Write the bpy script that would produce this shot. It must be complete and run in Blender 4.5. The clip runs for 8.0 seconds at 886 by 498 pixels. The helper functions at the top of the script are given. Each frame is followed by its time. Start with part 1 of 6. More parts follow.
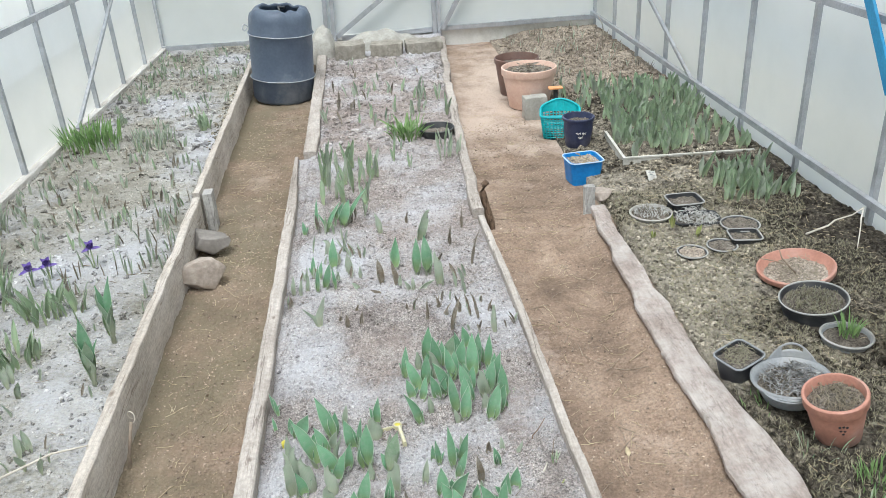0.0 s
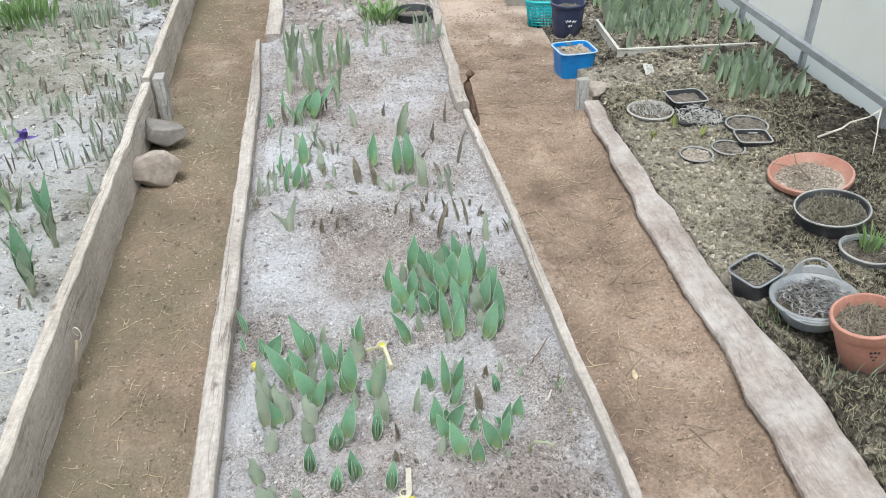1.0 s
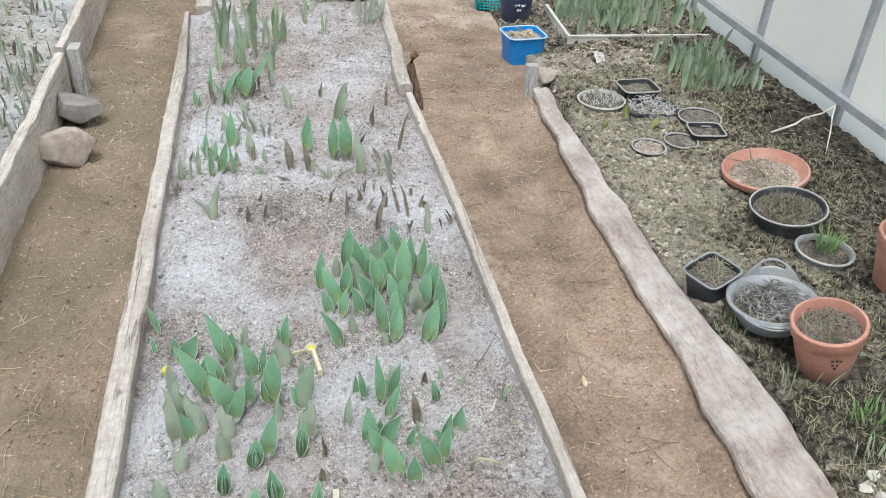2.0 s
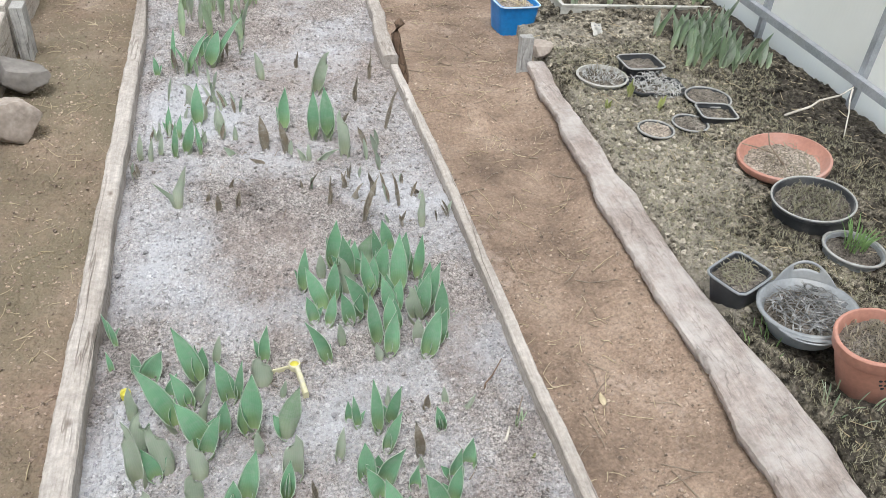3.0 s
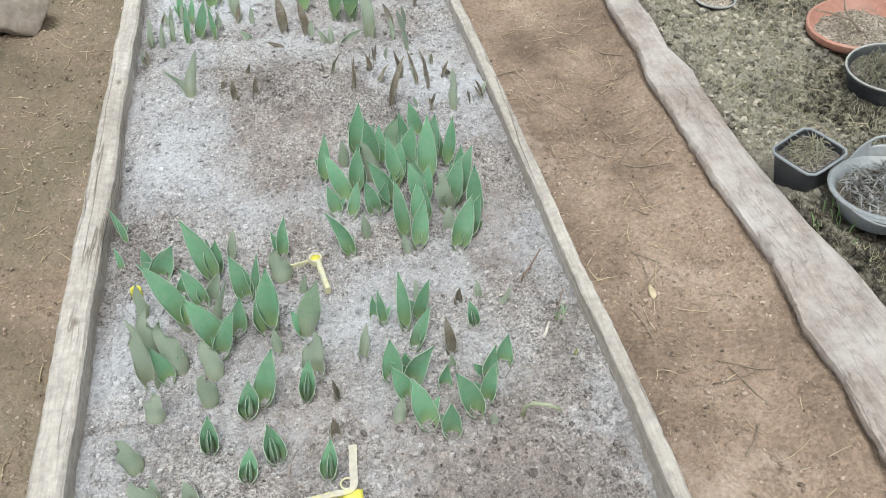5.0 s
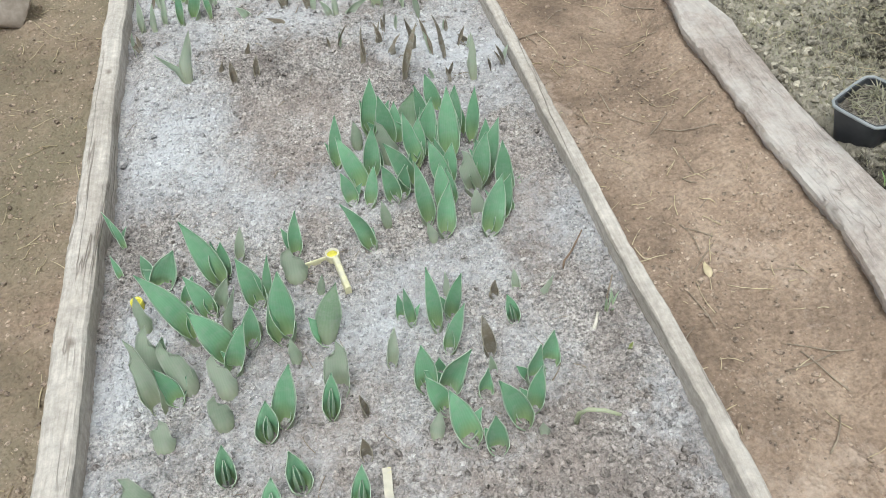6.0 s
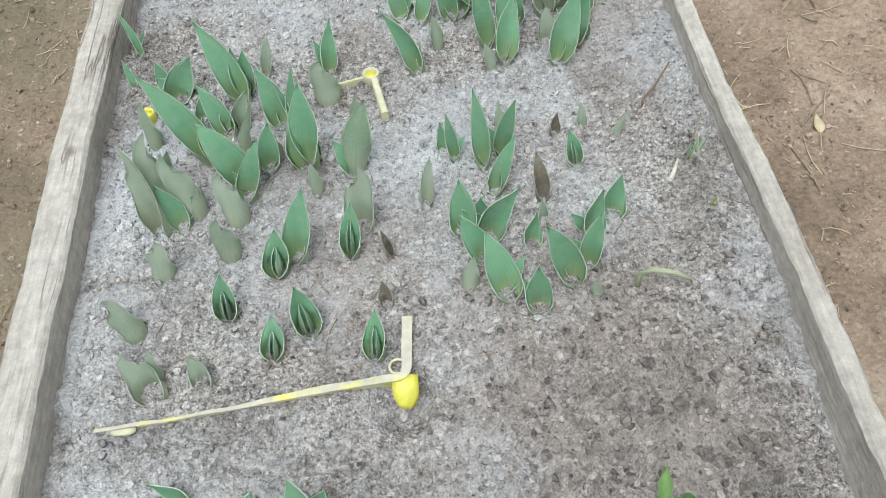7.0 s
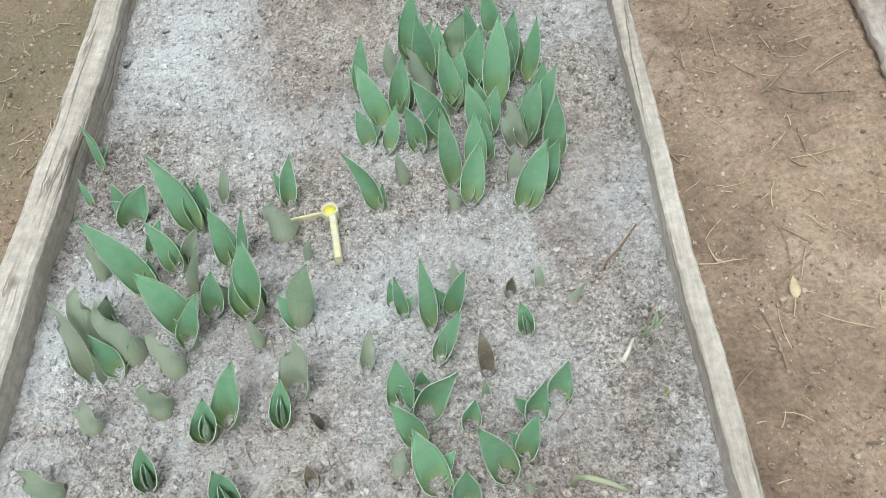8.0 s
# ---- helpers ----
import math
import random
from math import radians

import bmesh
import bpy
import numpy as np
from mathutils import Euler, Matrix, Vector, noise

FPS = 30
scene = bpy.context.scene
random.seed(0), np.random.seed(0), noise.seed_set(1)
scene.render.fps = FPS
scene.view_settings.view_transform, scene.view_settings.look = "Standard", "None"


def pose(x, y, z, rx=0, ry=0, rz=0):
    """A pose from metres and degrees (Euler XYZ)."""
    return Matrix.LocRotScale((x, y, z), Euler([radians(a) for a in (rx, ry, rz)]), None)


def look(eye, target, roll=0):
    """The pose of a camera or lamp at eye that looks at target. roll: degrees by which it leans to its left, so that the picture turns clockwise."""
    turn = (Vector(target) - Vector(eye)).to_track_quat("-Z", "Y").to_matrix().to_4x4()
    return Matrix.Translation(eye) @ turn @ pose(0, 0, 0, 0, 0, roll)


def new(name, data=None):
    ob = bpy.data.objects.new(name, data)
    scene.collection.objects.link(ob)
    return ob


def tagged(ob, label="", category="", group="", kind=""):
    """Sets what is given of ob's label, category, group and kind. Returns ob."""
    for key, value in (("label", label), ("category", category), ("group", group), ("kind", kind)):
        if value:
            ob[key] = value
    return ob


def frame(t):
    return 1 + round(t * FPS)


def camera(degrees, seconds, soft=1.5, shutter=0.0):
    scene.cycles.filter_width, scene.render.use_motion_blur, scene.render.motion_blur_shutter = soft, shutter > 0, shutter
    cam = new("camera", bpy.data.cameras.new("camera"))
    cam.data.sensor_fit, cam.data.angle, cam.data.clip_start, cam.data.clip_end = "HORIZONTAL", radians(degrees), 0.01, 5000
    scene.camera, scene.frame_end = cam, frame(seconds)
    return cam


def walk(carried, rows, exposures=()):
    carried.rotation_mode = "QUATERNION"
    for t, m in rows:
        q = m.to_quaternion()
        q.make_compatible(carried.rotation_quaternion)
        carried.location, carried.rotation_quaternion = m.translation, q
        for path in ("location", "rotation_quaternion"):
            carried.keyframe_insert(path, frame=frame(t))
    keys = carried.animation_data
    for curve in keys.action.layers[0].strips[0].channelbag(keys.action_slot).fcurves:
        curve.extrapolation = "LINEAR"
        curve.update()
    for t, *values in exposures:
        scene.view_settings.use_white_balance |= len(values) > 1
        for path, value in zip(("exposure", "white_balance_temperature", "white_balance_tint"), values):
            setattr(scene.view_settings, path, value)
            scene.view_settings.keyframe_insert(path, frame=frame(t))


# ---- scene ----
cam = camera(58.0, 8.0, 0.75)
PATH = [
    (0, (0.0330, 0.0030, 1.4810), (0.1390, 1.7935, 0.5962), -3.40),
    (0.5, (-0.0204, 0.1641, 1.4491), (0.1041, 1.8868, 0.4406), -5.04),
    (1, (-0.0366, 0.2751, 1.3636), (0.1507, 1.9254, 0.2494), -0.98),
    (1.5, (-0.0092, 0.3137, 1.3042), (0.2344, 1.9258, 0.1458), 1.61),
    (1.7, (-0.0060, 0.3538, 1.2933), (0.2696, 1.9770, 0.1578), 2.02),
    (2.8, (-0.0376, 0.6465, 1.2044), (0.3775, 2.2112, 0.0298), 5.21),
    (3, (-0.0466, 0.6854, 1.1896), (0.3686, 2.2332, -0.0071), 5.40),
    (3.5, (-0.0365, 0.7166, 1.1625), (0.3466, 2.2444, -0.0701), 4.88),
    (4, (-0.0171, 0.7300, 1.1382), (0.3267, 2.2302, -0.1390), 3.95),
    (4.5, (0.0024, 0.7395, 1.1110), (0.3072, 2.1943, -0.2271), 3.11),
    (4.7, (0.0110, 0.7417, 1.0899), (0.3009, 2.1807, -0.2684), 2.50),
    (5.8, (0.0053, 0.8838, 1.0052), (0.2542, 2.2651, -0.4195), -1.35),
    (6, (0.0156, 0.8990, 0.9791), (0.2385, 2.2769, -0.4533), -2.86),
    (6.5, (0.0425, 0.9517, 0.8989), (0.1595, 2.2871, -0.5855), -5.71),
    (7, (0.0679, 0.9684, 0.8005), (0.0549, 2.1364, -0.8230), -6.27),
    (7.5, (0.1120, 1.0322, 0.8181), (0.0301, 2.0799, -0.8836), -5.81),
    (8, (0.1796, 1.1583, 0.8874), (0.1077, 2.3234, -0.7366), -4.96),
]
walk(cam, [(t, look(eye, target, roll)) for t, eye, target, roll in PATH], [(0, 0.65, 6330, 8.5), (1.5, 0.64, 6330, 8.5), (3.0, 0.61, 6430, 11), (3.5, 0.61, 6430, 11), (4.5, 0.58, 6400, 7.5), (6.0, 0.58, 6370, 5), (6.5, 0.54, 6310, 4), (7.5, 0.55, 6220, 3.5), (8.0, 0.58, 6400, 3)])

# ---- world and light ----
world = bpy.data.worlds.new("world")
scene.world = world
world.use_nodes = True
wn = world.node_tree.nodes
sky = wn.new("ShaderNodeTexSky")
sky.sky_type, sky.sun_disc = "NISHITA", False
sky.sun_elevation, sky.sun_rotation = radians(67), radians(197)
sky.air_density, sky.dust_density, sky.ozone_density = 1.0, 1.8, 1.0
wn["Background"].inputs["Strength"].default_value = 0.108
world.node_tree.links.new(sky.outputs[0], wn["Background"].inputs["Color"])
sun = new("sun", bpy.data.lights.new("sun", "SUN"))
sun.data.energy, sun.data.angle, sun.data.color = 1.9, radians(26), (0.98, 0.985, 1.0)
sun.matrix_world = look((0, 0, 0), (0.12, 0.4, -1.0))


# ---- materials ----
def nodes_of(name):
    m = bpy.data.materials.new(name)
    m.use_nodes = True
    t = m.node_tree
    return m, t.nodes, t.links, t.nodes["Principled BSDF"]


def add(n, kind, **values):
    made = n.new(kind)
    for key, value in values.items():
        if key == "blend":
            made.blend_type = value
        elif key == "op":
            made.operation = value
        else:
            made.inputs[key].default_value = value
    return made


def coords(n, where):
    return n.new("ShaderNodeTexCoord").outputs["Object"] if where == "object" else n.new("ShaderNodeNewGeometry").outputs["Position"]


def tex(n, l, where, scale, detail=4.0, rough=0.55, stretch=(1, 1, 1)):
    m = n.new("ShaderNodeMapping")
    m.inputs["Scale"].default_value = stretch
    l.new(coords(n, where), m.inputs["Vector"])
    t = add(n, "ShaderNodeTexNoise", Scale=scale, Detail=detail, Roughness=rough)
    l.new(m.outputs[0], t.inputs["Vector"])
    return t.outputs["Fac"]


def ramp(n, l, fac, stops):
    r = n.new("ShaderNodeValToRGB")
    e = r.color_ramp.elements
    while len(e) < len(stops):
        e.new(0.5)
    for k, (at, c) in enumerate(stops):
        e[k].position = at
        e[k].color = (*c, 1) if len(c) == 3 else c
    l.new(fac, r.inputs["Fac"])
    return r.outputs["Color"]


def blend(n, l, fac, a, b, mode="MIX"):
    m = n.new("ShaderNodeMix")
    m.data_type, m.blend_type = "RGBA", mode
    for v, s in ((fac, 0), (a, 6), (b, 7)):
        if isinstance(v, (int, float)):
            m.inputs[s].default_value = v
        elif isinstance(v, tuple):
            m.inputs[s].default_value = (*v, 1)
        else:
            l.new(v, m.inputs[s])
    return m.outputs[2]


def bump(n, l, p, height, strength, distance):
    b = add(n, "ShaderNodeBump", Strength=strength, Distance=distance)
    l.new(height, b.inputs["Height"])
    l.new(b.outputs[0], p.inputs["Normal"])


def plain(name, dark, light, scale=12, fine=120, rough=0.6, metal=0.0, where="object", relief=0.15, depth=0.002, spot=None):
    """Two scales of mottling between two colours, and fine relief."""
    m, n, l, p = nodes_of(name)
    c = blend(n, l, ramp(n, l, tex(n, l, where, scale), [(0.3, (0, 0, 0)), (0.7, (1, 1, 1))]), dark, light)
    c = blend(n, l, 0.35, c, ramp(n, l, tex(n, l, where, fine), [(0.3, (0.35,) * 3), (0.7, (0.68,) * 3)]), "OVERLAY")
    if spot:
        c = blend(n, l, ramp(n, l, tex(n, l, where, scale * 0.6, 6, 0.7), [(0.52, (0, 0, 0)), (0.66, (0.8,) * 3)]), c, spot)
    l.new(c, p.inputs["Base Color"])
    p.inputs["Roughness"].default_value, p.inputs["Metallic"].default_value = rough, metal
    bump(n, l, p, tex(n, l, where, fine * 0.6), relief, depth)
    return m


def soil(name, low, mid, high, ash, ash_from, ash_to, scale=1.3, grain=90, island=0.0, moss=None, ash_or_light=(), damp=(), speck=0.8, wet=0.75, heap=0.11, lumps=0.0, brown=(), tone=(0.3, 0.235, 0.205), damping=0.75):
    """Dry earth of three tones with grain, and patches of pale ash, or on the path of painted light, that have edges of
    their own.
    """
    m, n, l, p = nodes_of(name)
    c = ramp(n, l, tex(n, l, "world", 7, 6, 0.65), [(0.28, low), (0.5, mid), (0.75, high)])
    g = tex(n, l, "world", grain, 5, 0.7)
    c = blend(n, l, 0.5, c, ramp(n, l, tex(n, l, "world", 1.7, 5, 0.6), [(0.32, (0.32,) * 3), (0.68, (0.66,) * 3)]), "OVERLAY")
    c = blend(n, l, speck, c, ramp(n, l, g, [(0.38, (0.14,) * 3), (0.61, (0.84,) * 3)] if speck > 0.7 else [(0.32, (0.2,) * 3), (0.66, (0.8,) * 3)]), "OVERLAY")
    if lumps:
        c = blend(n, l, lumps, c, ramp(n, l, tex(n, l, "world", 42, 4, 0.6), [(0.38, (0.12,) * 3), (0.62, (0.82,) * 3)]), "OVERLAY")

    def patches(spots):
        """1 at the middle of each spot, falling to 0 at its edge."""
        total = None
        for x, y, rx, ry in spots:
            m = n.new("ShaderNodeVectorMath")
            m.operation = "SUBTRACT"
            l.new(coords(n, "world"), m.inputs[0])
            m.inputs[1].default_value = (x, y, 0)
            q = n.new("ShaderNodeVectorMath")
            q.operation = "MULTIPLY"
            l.new(m.outputs[0], q.inputs[0])
            q.inputs[1].default_value = (1 / rx, 1 / ry, 0)
            ln = n.new("ShaderNodeVectorMath")
            ln.operation = "LENGTH"
            l.new(q.outputs[0], ln.inputs[0])
            f = n.new("ShaderNodeMapRange")
            f.interpolation_type = "SMOOTHSTEP"
            for k, v in ((1, 1.4), (2, 0.2), (3, 0.0), (4, 1.0)):
                f.inputs[k].default_value = v
            l.new(ln.outputs["Value"], f.inputs[0])
            if total is None:
                total = f.outputs[0]
            else:
                g = n.new("ShaderNodeMath")
                g.operation = "MAXIMUM"
                l.new(total, g.inputs[0])
                l.new(f.outputs[0], g.inputs[1])
                total = g.outputs[0]
        return total

    if damp:
        w = n.new("ShaderNodeMath")
        w.operation = "MULTIPLY_ADD"
        l.new(patches(damp), w.inputs[0])
        w.inputs[1].default_value = 0.55
        l.new(tex(n, l, "world", 9, 6, 0.7), w.inputs[2])
        c = blend(n, l, ramp(n, l, w.outputs[0], [(0.62, (0, 0, 0)), (0.94, (damping,) * 3)]), c, tuple(v * wet for v in low))
    if brown:
        w = n.new("ShaderNodeMath")
        w.operation = "MULTIPLY_ADD"
        l.new(patches(brown), w.inputs[0])
        w.inputs[1].default_value = 0.32
        l.new(tex(n, l, "world", 8, 7, 0.75), w.inputs[2])
        c = blend(n, l, ramp(n, l, w.outputs[0], [(0.48, (0, 0, 0)), (0.88, (0.58,) * 3)]), c, tone)
    if ash:
        big = tex(n, l, "world", scale, 5, 0.62)
        if ash_or_light:
            w = n.new("ShaderNodeMath")
            w.operation = "MULTIPLY_ADD"
            l.new(patches(ash_or_light), w.inputs[0])
            w.inputs[1].default_value = heap
            l.new(big, w.inputs[2])
            big = w.outputs[0]
        if damp:
            w = n.new("ShaderNodeMath")
            w.operation = "MULTIPLY_ADD"
            l.new(patches(damp), w.inputs[0])
            w.inputs[1].default_value = -0.2
            l.new(big, w.inputs[2])
            big = w.outputs[0]
        if brown:
            w = n.new("ShaderNodeMath")
            w.operation = "MULTIPLY_ADD"
            l.new(patches(brown), w.inputs[0])
            w.inputs[1].default_value = -0.055
            l.new(big, w.inputs[2])
            big = w.outputs[0]
        small = tex(n, l, "world", 60, 5, 0.75)
        both = n.new("ShaderNodeMath")
        both.operation = "MULTIPLY_ADD"
        l.new(small, both.inputs[0])
        both.inputs[1].default_value = 0.35
        l.new(big, both.inputs[2])
        c = blend(n, l, ramp(n, l, both.outputs[0], [(ash_from, (0, 0, 0)), (ash_to, (0.85,) * 3)]), c, ash)
    if moss:
        far = n.new("ShaderNodeSeparateXYZ")
        l.new(coords(n, "world"), far.inputs[0])
        shift = n.new("ShaderNodeMath")
        shift.operation = "MULTIPLY_ADD"
        l.new(far.outputs["X"], shift.inputs[0])
        shift.inputs[1].default_value = -0.25
        l.new(tex(n, l, "world", 1.6, 6, 0.65), shift.inputs[2])
        c = blend(n, l, ramp(n, l, shift.outputs[0], [(0.5, (0, 0, 0)), (0.72, (0.8,) * 3)]), c, moss)
    if island:
        r = n.new("ShaderNodeNewGeometry")
        c = blend(n, l, island, c, ramp(n, l, r.outputs["Random Per Island"], [(0.0, (0.12,) * 3), (1.0, (0.85,) * 3)]), "OVERLAY")
    l.new(c, p.inputs["Base Color"])
    p.inputs["Roughness"].default_value = 0.95
    p.inputs["Specular IOR Level"].default_value = 0.15
    v = add(n, "ShaderNodeTexVoronoi", Scale=grain * 1.4)
    l.new(coords(n, "world"), v.inputs["Vector"])
    h = n.new("ShaderNodeMath")
    h.operation = "MULTIPLY_ADD"
    l.new(v.outputs["Distance"], h.inputs[0])
    h.inputs[1].default_value = -0.8
    l.new(g, h.inputs[2])
    bump(n, l, p, h.outputs[0], 0.9, 0.006)
    return m


ASH = (0.60, 0.605, 0.635)
HEAPS = ((-0.34, 1.5, 0.09, 0.35), (-0.27, 2.3, 0.14, 0.35), (0.12, 1.78, 0.25, 0.1), (-0.16, 1.19, 0.26, 0.15), (0.27, 1.63, 0.13, 0.12), (-0.3, 3.0, 0.15, 0.3))
DAMP_RIGHT = ((1.8, 2.75, 0.28, 0.8), (1.3, 1.5, 0.35, 0.22), (1.8, 3.6, 0.25, 0.3), (1.25, 1.8, 0.25, 0.12), (1.45, 2.25, 0.2, 0.15))
DAMP = ((0.28, 1.22, 0.2, 0.16),)
BROWN_SPOTS = ((-0.08, 1.53, 0.1, 0.17), (-0.05, 2.22, 0.14, 0.28), (0.2, 1.36, 0.25, 0.2), (-0.25, 1.72, 0.08, 0.12), (0.1, 2.8, 0.25, 0.12), (0.33, 1.95, 0.08, 0.25), (0.0, 5.2, 0.6, 1.7), (0.1, 3.3, 0.35, 0.3))
HEAPS_LEFT = ((-1.06, 3.9, 0.2, 1.1), (-1.25, 5.5, 0.3, 0.6))
# strong light from the end wall, painted as paler clay on the far path
PATH_END_LIGHT = ((0.75, 5.9, 0.5, 1.7),)
HEAPS_RIGHT = ((1.08, 2.6, 0.22, 0.8), (1.1, 3.5, 0.2, 0.4), (1.35, 2.6, 0.25, 0.3), (1.1, 2.0, 0.12, 0.3))
SOIL_MIDDLE = soil("ashy soil", (0.2, 0.173, 0.16), (0.34, 0.308, 0.292), (0.46, 0.433, 0.415), ASH, 0.6, 0.83, 2.3, 170, ash_or_light=HEAPS, damp=DAMP, wet=1.15, heap=0.085, brown=BROWN_SPOTS, tone=(0.37, 0.307, 0.278), damping=0.4, lumps=0.3, speck=0.85)
CRUMBS_MIDDLE = soil("ashy crumbs", (0.24, 0.212, 0.198), (0.39, 0.357, 0.338), (0.5, 0.475, 0.457), ASH, 0.6, 0.83, 2.3, 190, 0.48, ash_or_light=HEAPS, damp=DAMP, wet=1.1, heap=0.085, brown=BROWN_SPOTS, tone=(0.41, 0.345, 0.312), damping=0.4, speck=0.75)
SOIL_LEFT = soil("pale ashy soil", (0.17, 0.16, 0.13), (0.28, 0.27, 0.235), (0.40, 0.39, 0.36), (0.49, 0.5, 0.535), 0.66, 0.86, 1.2, ash_or_light=HEAPS_LEFT, speck=0.55)
CRUMBS_LEFT = soil("pale ashy crumbs", (0.2, 0.185, 0.15), (0.32, 0.30, 0.26), (0.44, 0.42, 0.39), (0.51, 0.52, 0.555), 0.66, 0.86, 1.2, 120, 0.7, ash_or_light=HEAPS_LEFT)
SOIL_RIGHT = soil("dark mossy soil", (0.042, 0.036, 0.031), (0.15, 0.132, 0.101), (0.3, 0.27, 0.212), (0.385, 0.35, 0.29), 0.68, 0.86, 1.5, 90, damp=DAMP_RIGHT, ash_or_light=HEAPS_RIGHT, lumps=1.0, wet=0.8)
CRUMBS_RIGHT = soil("dark crumbs", (0.052, 0.045, 0.038), (0.186, 0.165, 0.126), (0.37, 0.335, 0.265), (0.42, 0.38, 0.315), 0.68, 0.86, 1.5, 110, 0.8, damp=DAMP_RIGHT, ash_or_light=HEAPS_RIGHT, lumps=1.0)
CLODS_MIDDLE = soil("grey brown clods", (0.18, 0.152, 0.138), (0.28, 0.246, 0.228), (0.38, 0.345, 0.33), ASH, 0.66, 0.88, 2.3, 120, 0.5, ash_or_light=HEAPS, damp=DAMP, wet=1.0)
CLAY = soil("trodden clay path", (0.172, 0.126, 0.095), (0.283, 0.207, 0.155), (0.375, 0.29, 0.225), (0.57, 0.465, 0.39), 0.74, 0.95, 2.3, 95, moss=(0.185, 0.162, 0.11), speck=0.45, ash_or_light=PATH_END_LIGHT, heap=0.3, lumps=0.0)
SOIL_FAR = soil("dry brown soil", (0.12, 0.1, 0.08), (0.25, 0.21, 0.168), (0.4, 0.345, 0.28), (0.5, 0.44, 0.36), 0.7, 0.9, 1.8, 60)
CLAY_CRUMBS = soil("path crumbs", (0.23, 0.175, 0.135), (0.33, 0.255, 0.2), (0.44, 0.36, 0.29), None, 0, 1, 2, 90, 0.4)
STRAW = plain("dry straw", (0.34, 0.27, 0.16), (0.58, 0.49, 0.34), 8, 90, 0.8)
OUTSIDE = plain("trodden earth", (0.12, 0.11, 0.07), (0.2, 0.2, 0.1), 3, 30, 0.95, where="world")


def timber(name, dark, mid, light, crack, along="y", moss=None, long=0.11, knots=0.0, grey=0.5, cracks=0.8):
    """Weathered wood: soft mottling, fine grain along one axis, a few thin cracks, and small knots."""
    m, n, l, p = nodes_of(name)

    def way(v):
        return (1, v, 1) if along == "y" else (1, 1, v)
    c = ramp(n, l, tex(n, l, "object", 7, 6, 0.65, way(0.35)), [(0.3, dark), (0.5, mid), (0.7, light)])
    grain = tex(n, l, "object", 170, 5, 0.7, way(0.06))
    c = blend(n, l, grey, c, ramp(n, l, grain, [(0.3, (0.3,) * 3), (0.68, (0.66,) * 3)]), "OVERLAY")
    c = blend(n, l, 0.45, c, ramp(n, l, tex(n, l, "object", 60, 6, 0.75), [(0.32, (0.25,) * 3), (0.66, (0.7,) * 3)]), "OVERLAY")
    line = tex(n, l, "object", 34, 3, 0.5, way(long * 0.4))
    split = ramp(n, l, line, [(0.472, (0, 0, 0)), (0.492, (cracks,) * 3), (0.512, (0, 0, 0))])
    where = ramp(n, l, tex(n, l, "object", 6, 3, 0.5, way(0.5)), [(0.45, (0, 0, 0)), (0.6, (1, 1, 1))])
    split = blend(n, l, 1.0, split, where, "MULTIPLY")
    c = blend(n, l, split, c, crack)
    if knots:
        v = add(n, "ShaderNodeTexVoronoi", Scale=knots)
        q = n.new("ShaderNodeMapping")
        q.inputs["Scale"].default_value = way(0.6)
        l.new(coords(n, "object"), q.inputs["Vector"])
        l.new(q.outputs[0], v.inputs["Vector"])
        c = blend(n, l, ramp(n, l, v.outputs["Distance"], [(0.025, (0.8,) * 3), (0.08, (0, 0, 0))]), c, crack)
    if moss:
        c = blend(n, l, ramp(n, l, tex(n, l, "object", 5, 6, 0.65), [(0.45, (0, 0, 0)), (0.62, (0.8,) * 3)]), c, moss)
    l.new(c, p.inputs["Base Color"])
    p.inputs["Roughness"].default_value = 0.85
    p.inputs["Specular IOR Level"].default_value = 0.2
    h = n.new("ShaderNodeMath")
    h.operation = "MULTIPLY_ADD"
    l.new(split, h.inputs[0])
    h.inputs[1].default_value = -0.9
    l.new(grain, h.inputs[2])
    bump(n, l, p, h.outputs[0], 0.8, 0.004)
    return m


BOARD = timber("weathered board", (0.29, 0.255, 0.225), (0.4, 0.36, 0.325), (0.52, 0.48, 0.445), (0.14, 0.11, 0.09), knots=9.0)
PLANK = timber("grey weathered plank", (0.34, 0.3, 0.26), (0.475, 0.43, 0.38), (0.59, 0.55, 0.505), (0.17, 0.13, 0.1), knots=6.0)
SLAB = timber("pale barkless slab", (0.235, 0.19, 0.165), (0.36, 0.31, 0.282), (0.47, 0.425, 0.397), (0.15, 0.118, 0.1), moss=(0.5, 0.468, 0.445), long=0.5, knots=7.0, grey=0.5, cracks=0.55)
POST = timber("grey post", (0.28, 0.27, 0.26), (0.40, 0.39, 0.37), (0.5, 0.49, 0.47), (0.15, 0.13, 0.12), "z")
DARK_WOOD = timber("dark brown stick", (0.1, 0.065, 0.045), (0.17, 0.115, 0.08), (0.26, 0.19, 0.14), (0.04, 0.03, 0.02), "z")
TWIG = plain("dry twig", (0.16, 0.12, 0.09), (0.34, 0.28, 0.21), 20, 150, 0.85)
PALE_TWIG = plain("bleached twig", (0.45, 0.41, 0.35), (0.66, 0.62, 0.55), 20, 150, 0.85)

STEEL = plain("galvanised steel", (0.36, 0.38, 0.41), (0.52, 0.54, 0.57), 14, 130, 0.45, 0.55, spot=(0.42, 0.43, 0.43))
WHITE_BASE = plain("dusty white base sheet", (0.60, 0.60, 0.57), (0.78, 0.78, 0.75), 5, 70, 0.5, spot=(0.5, 0.49, 0.45))
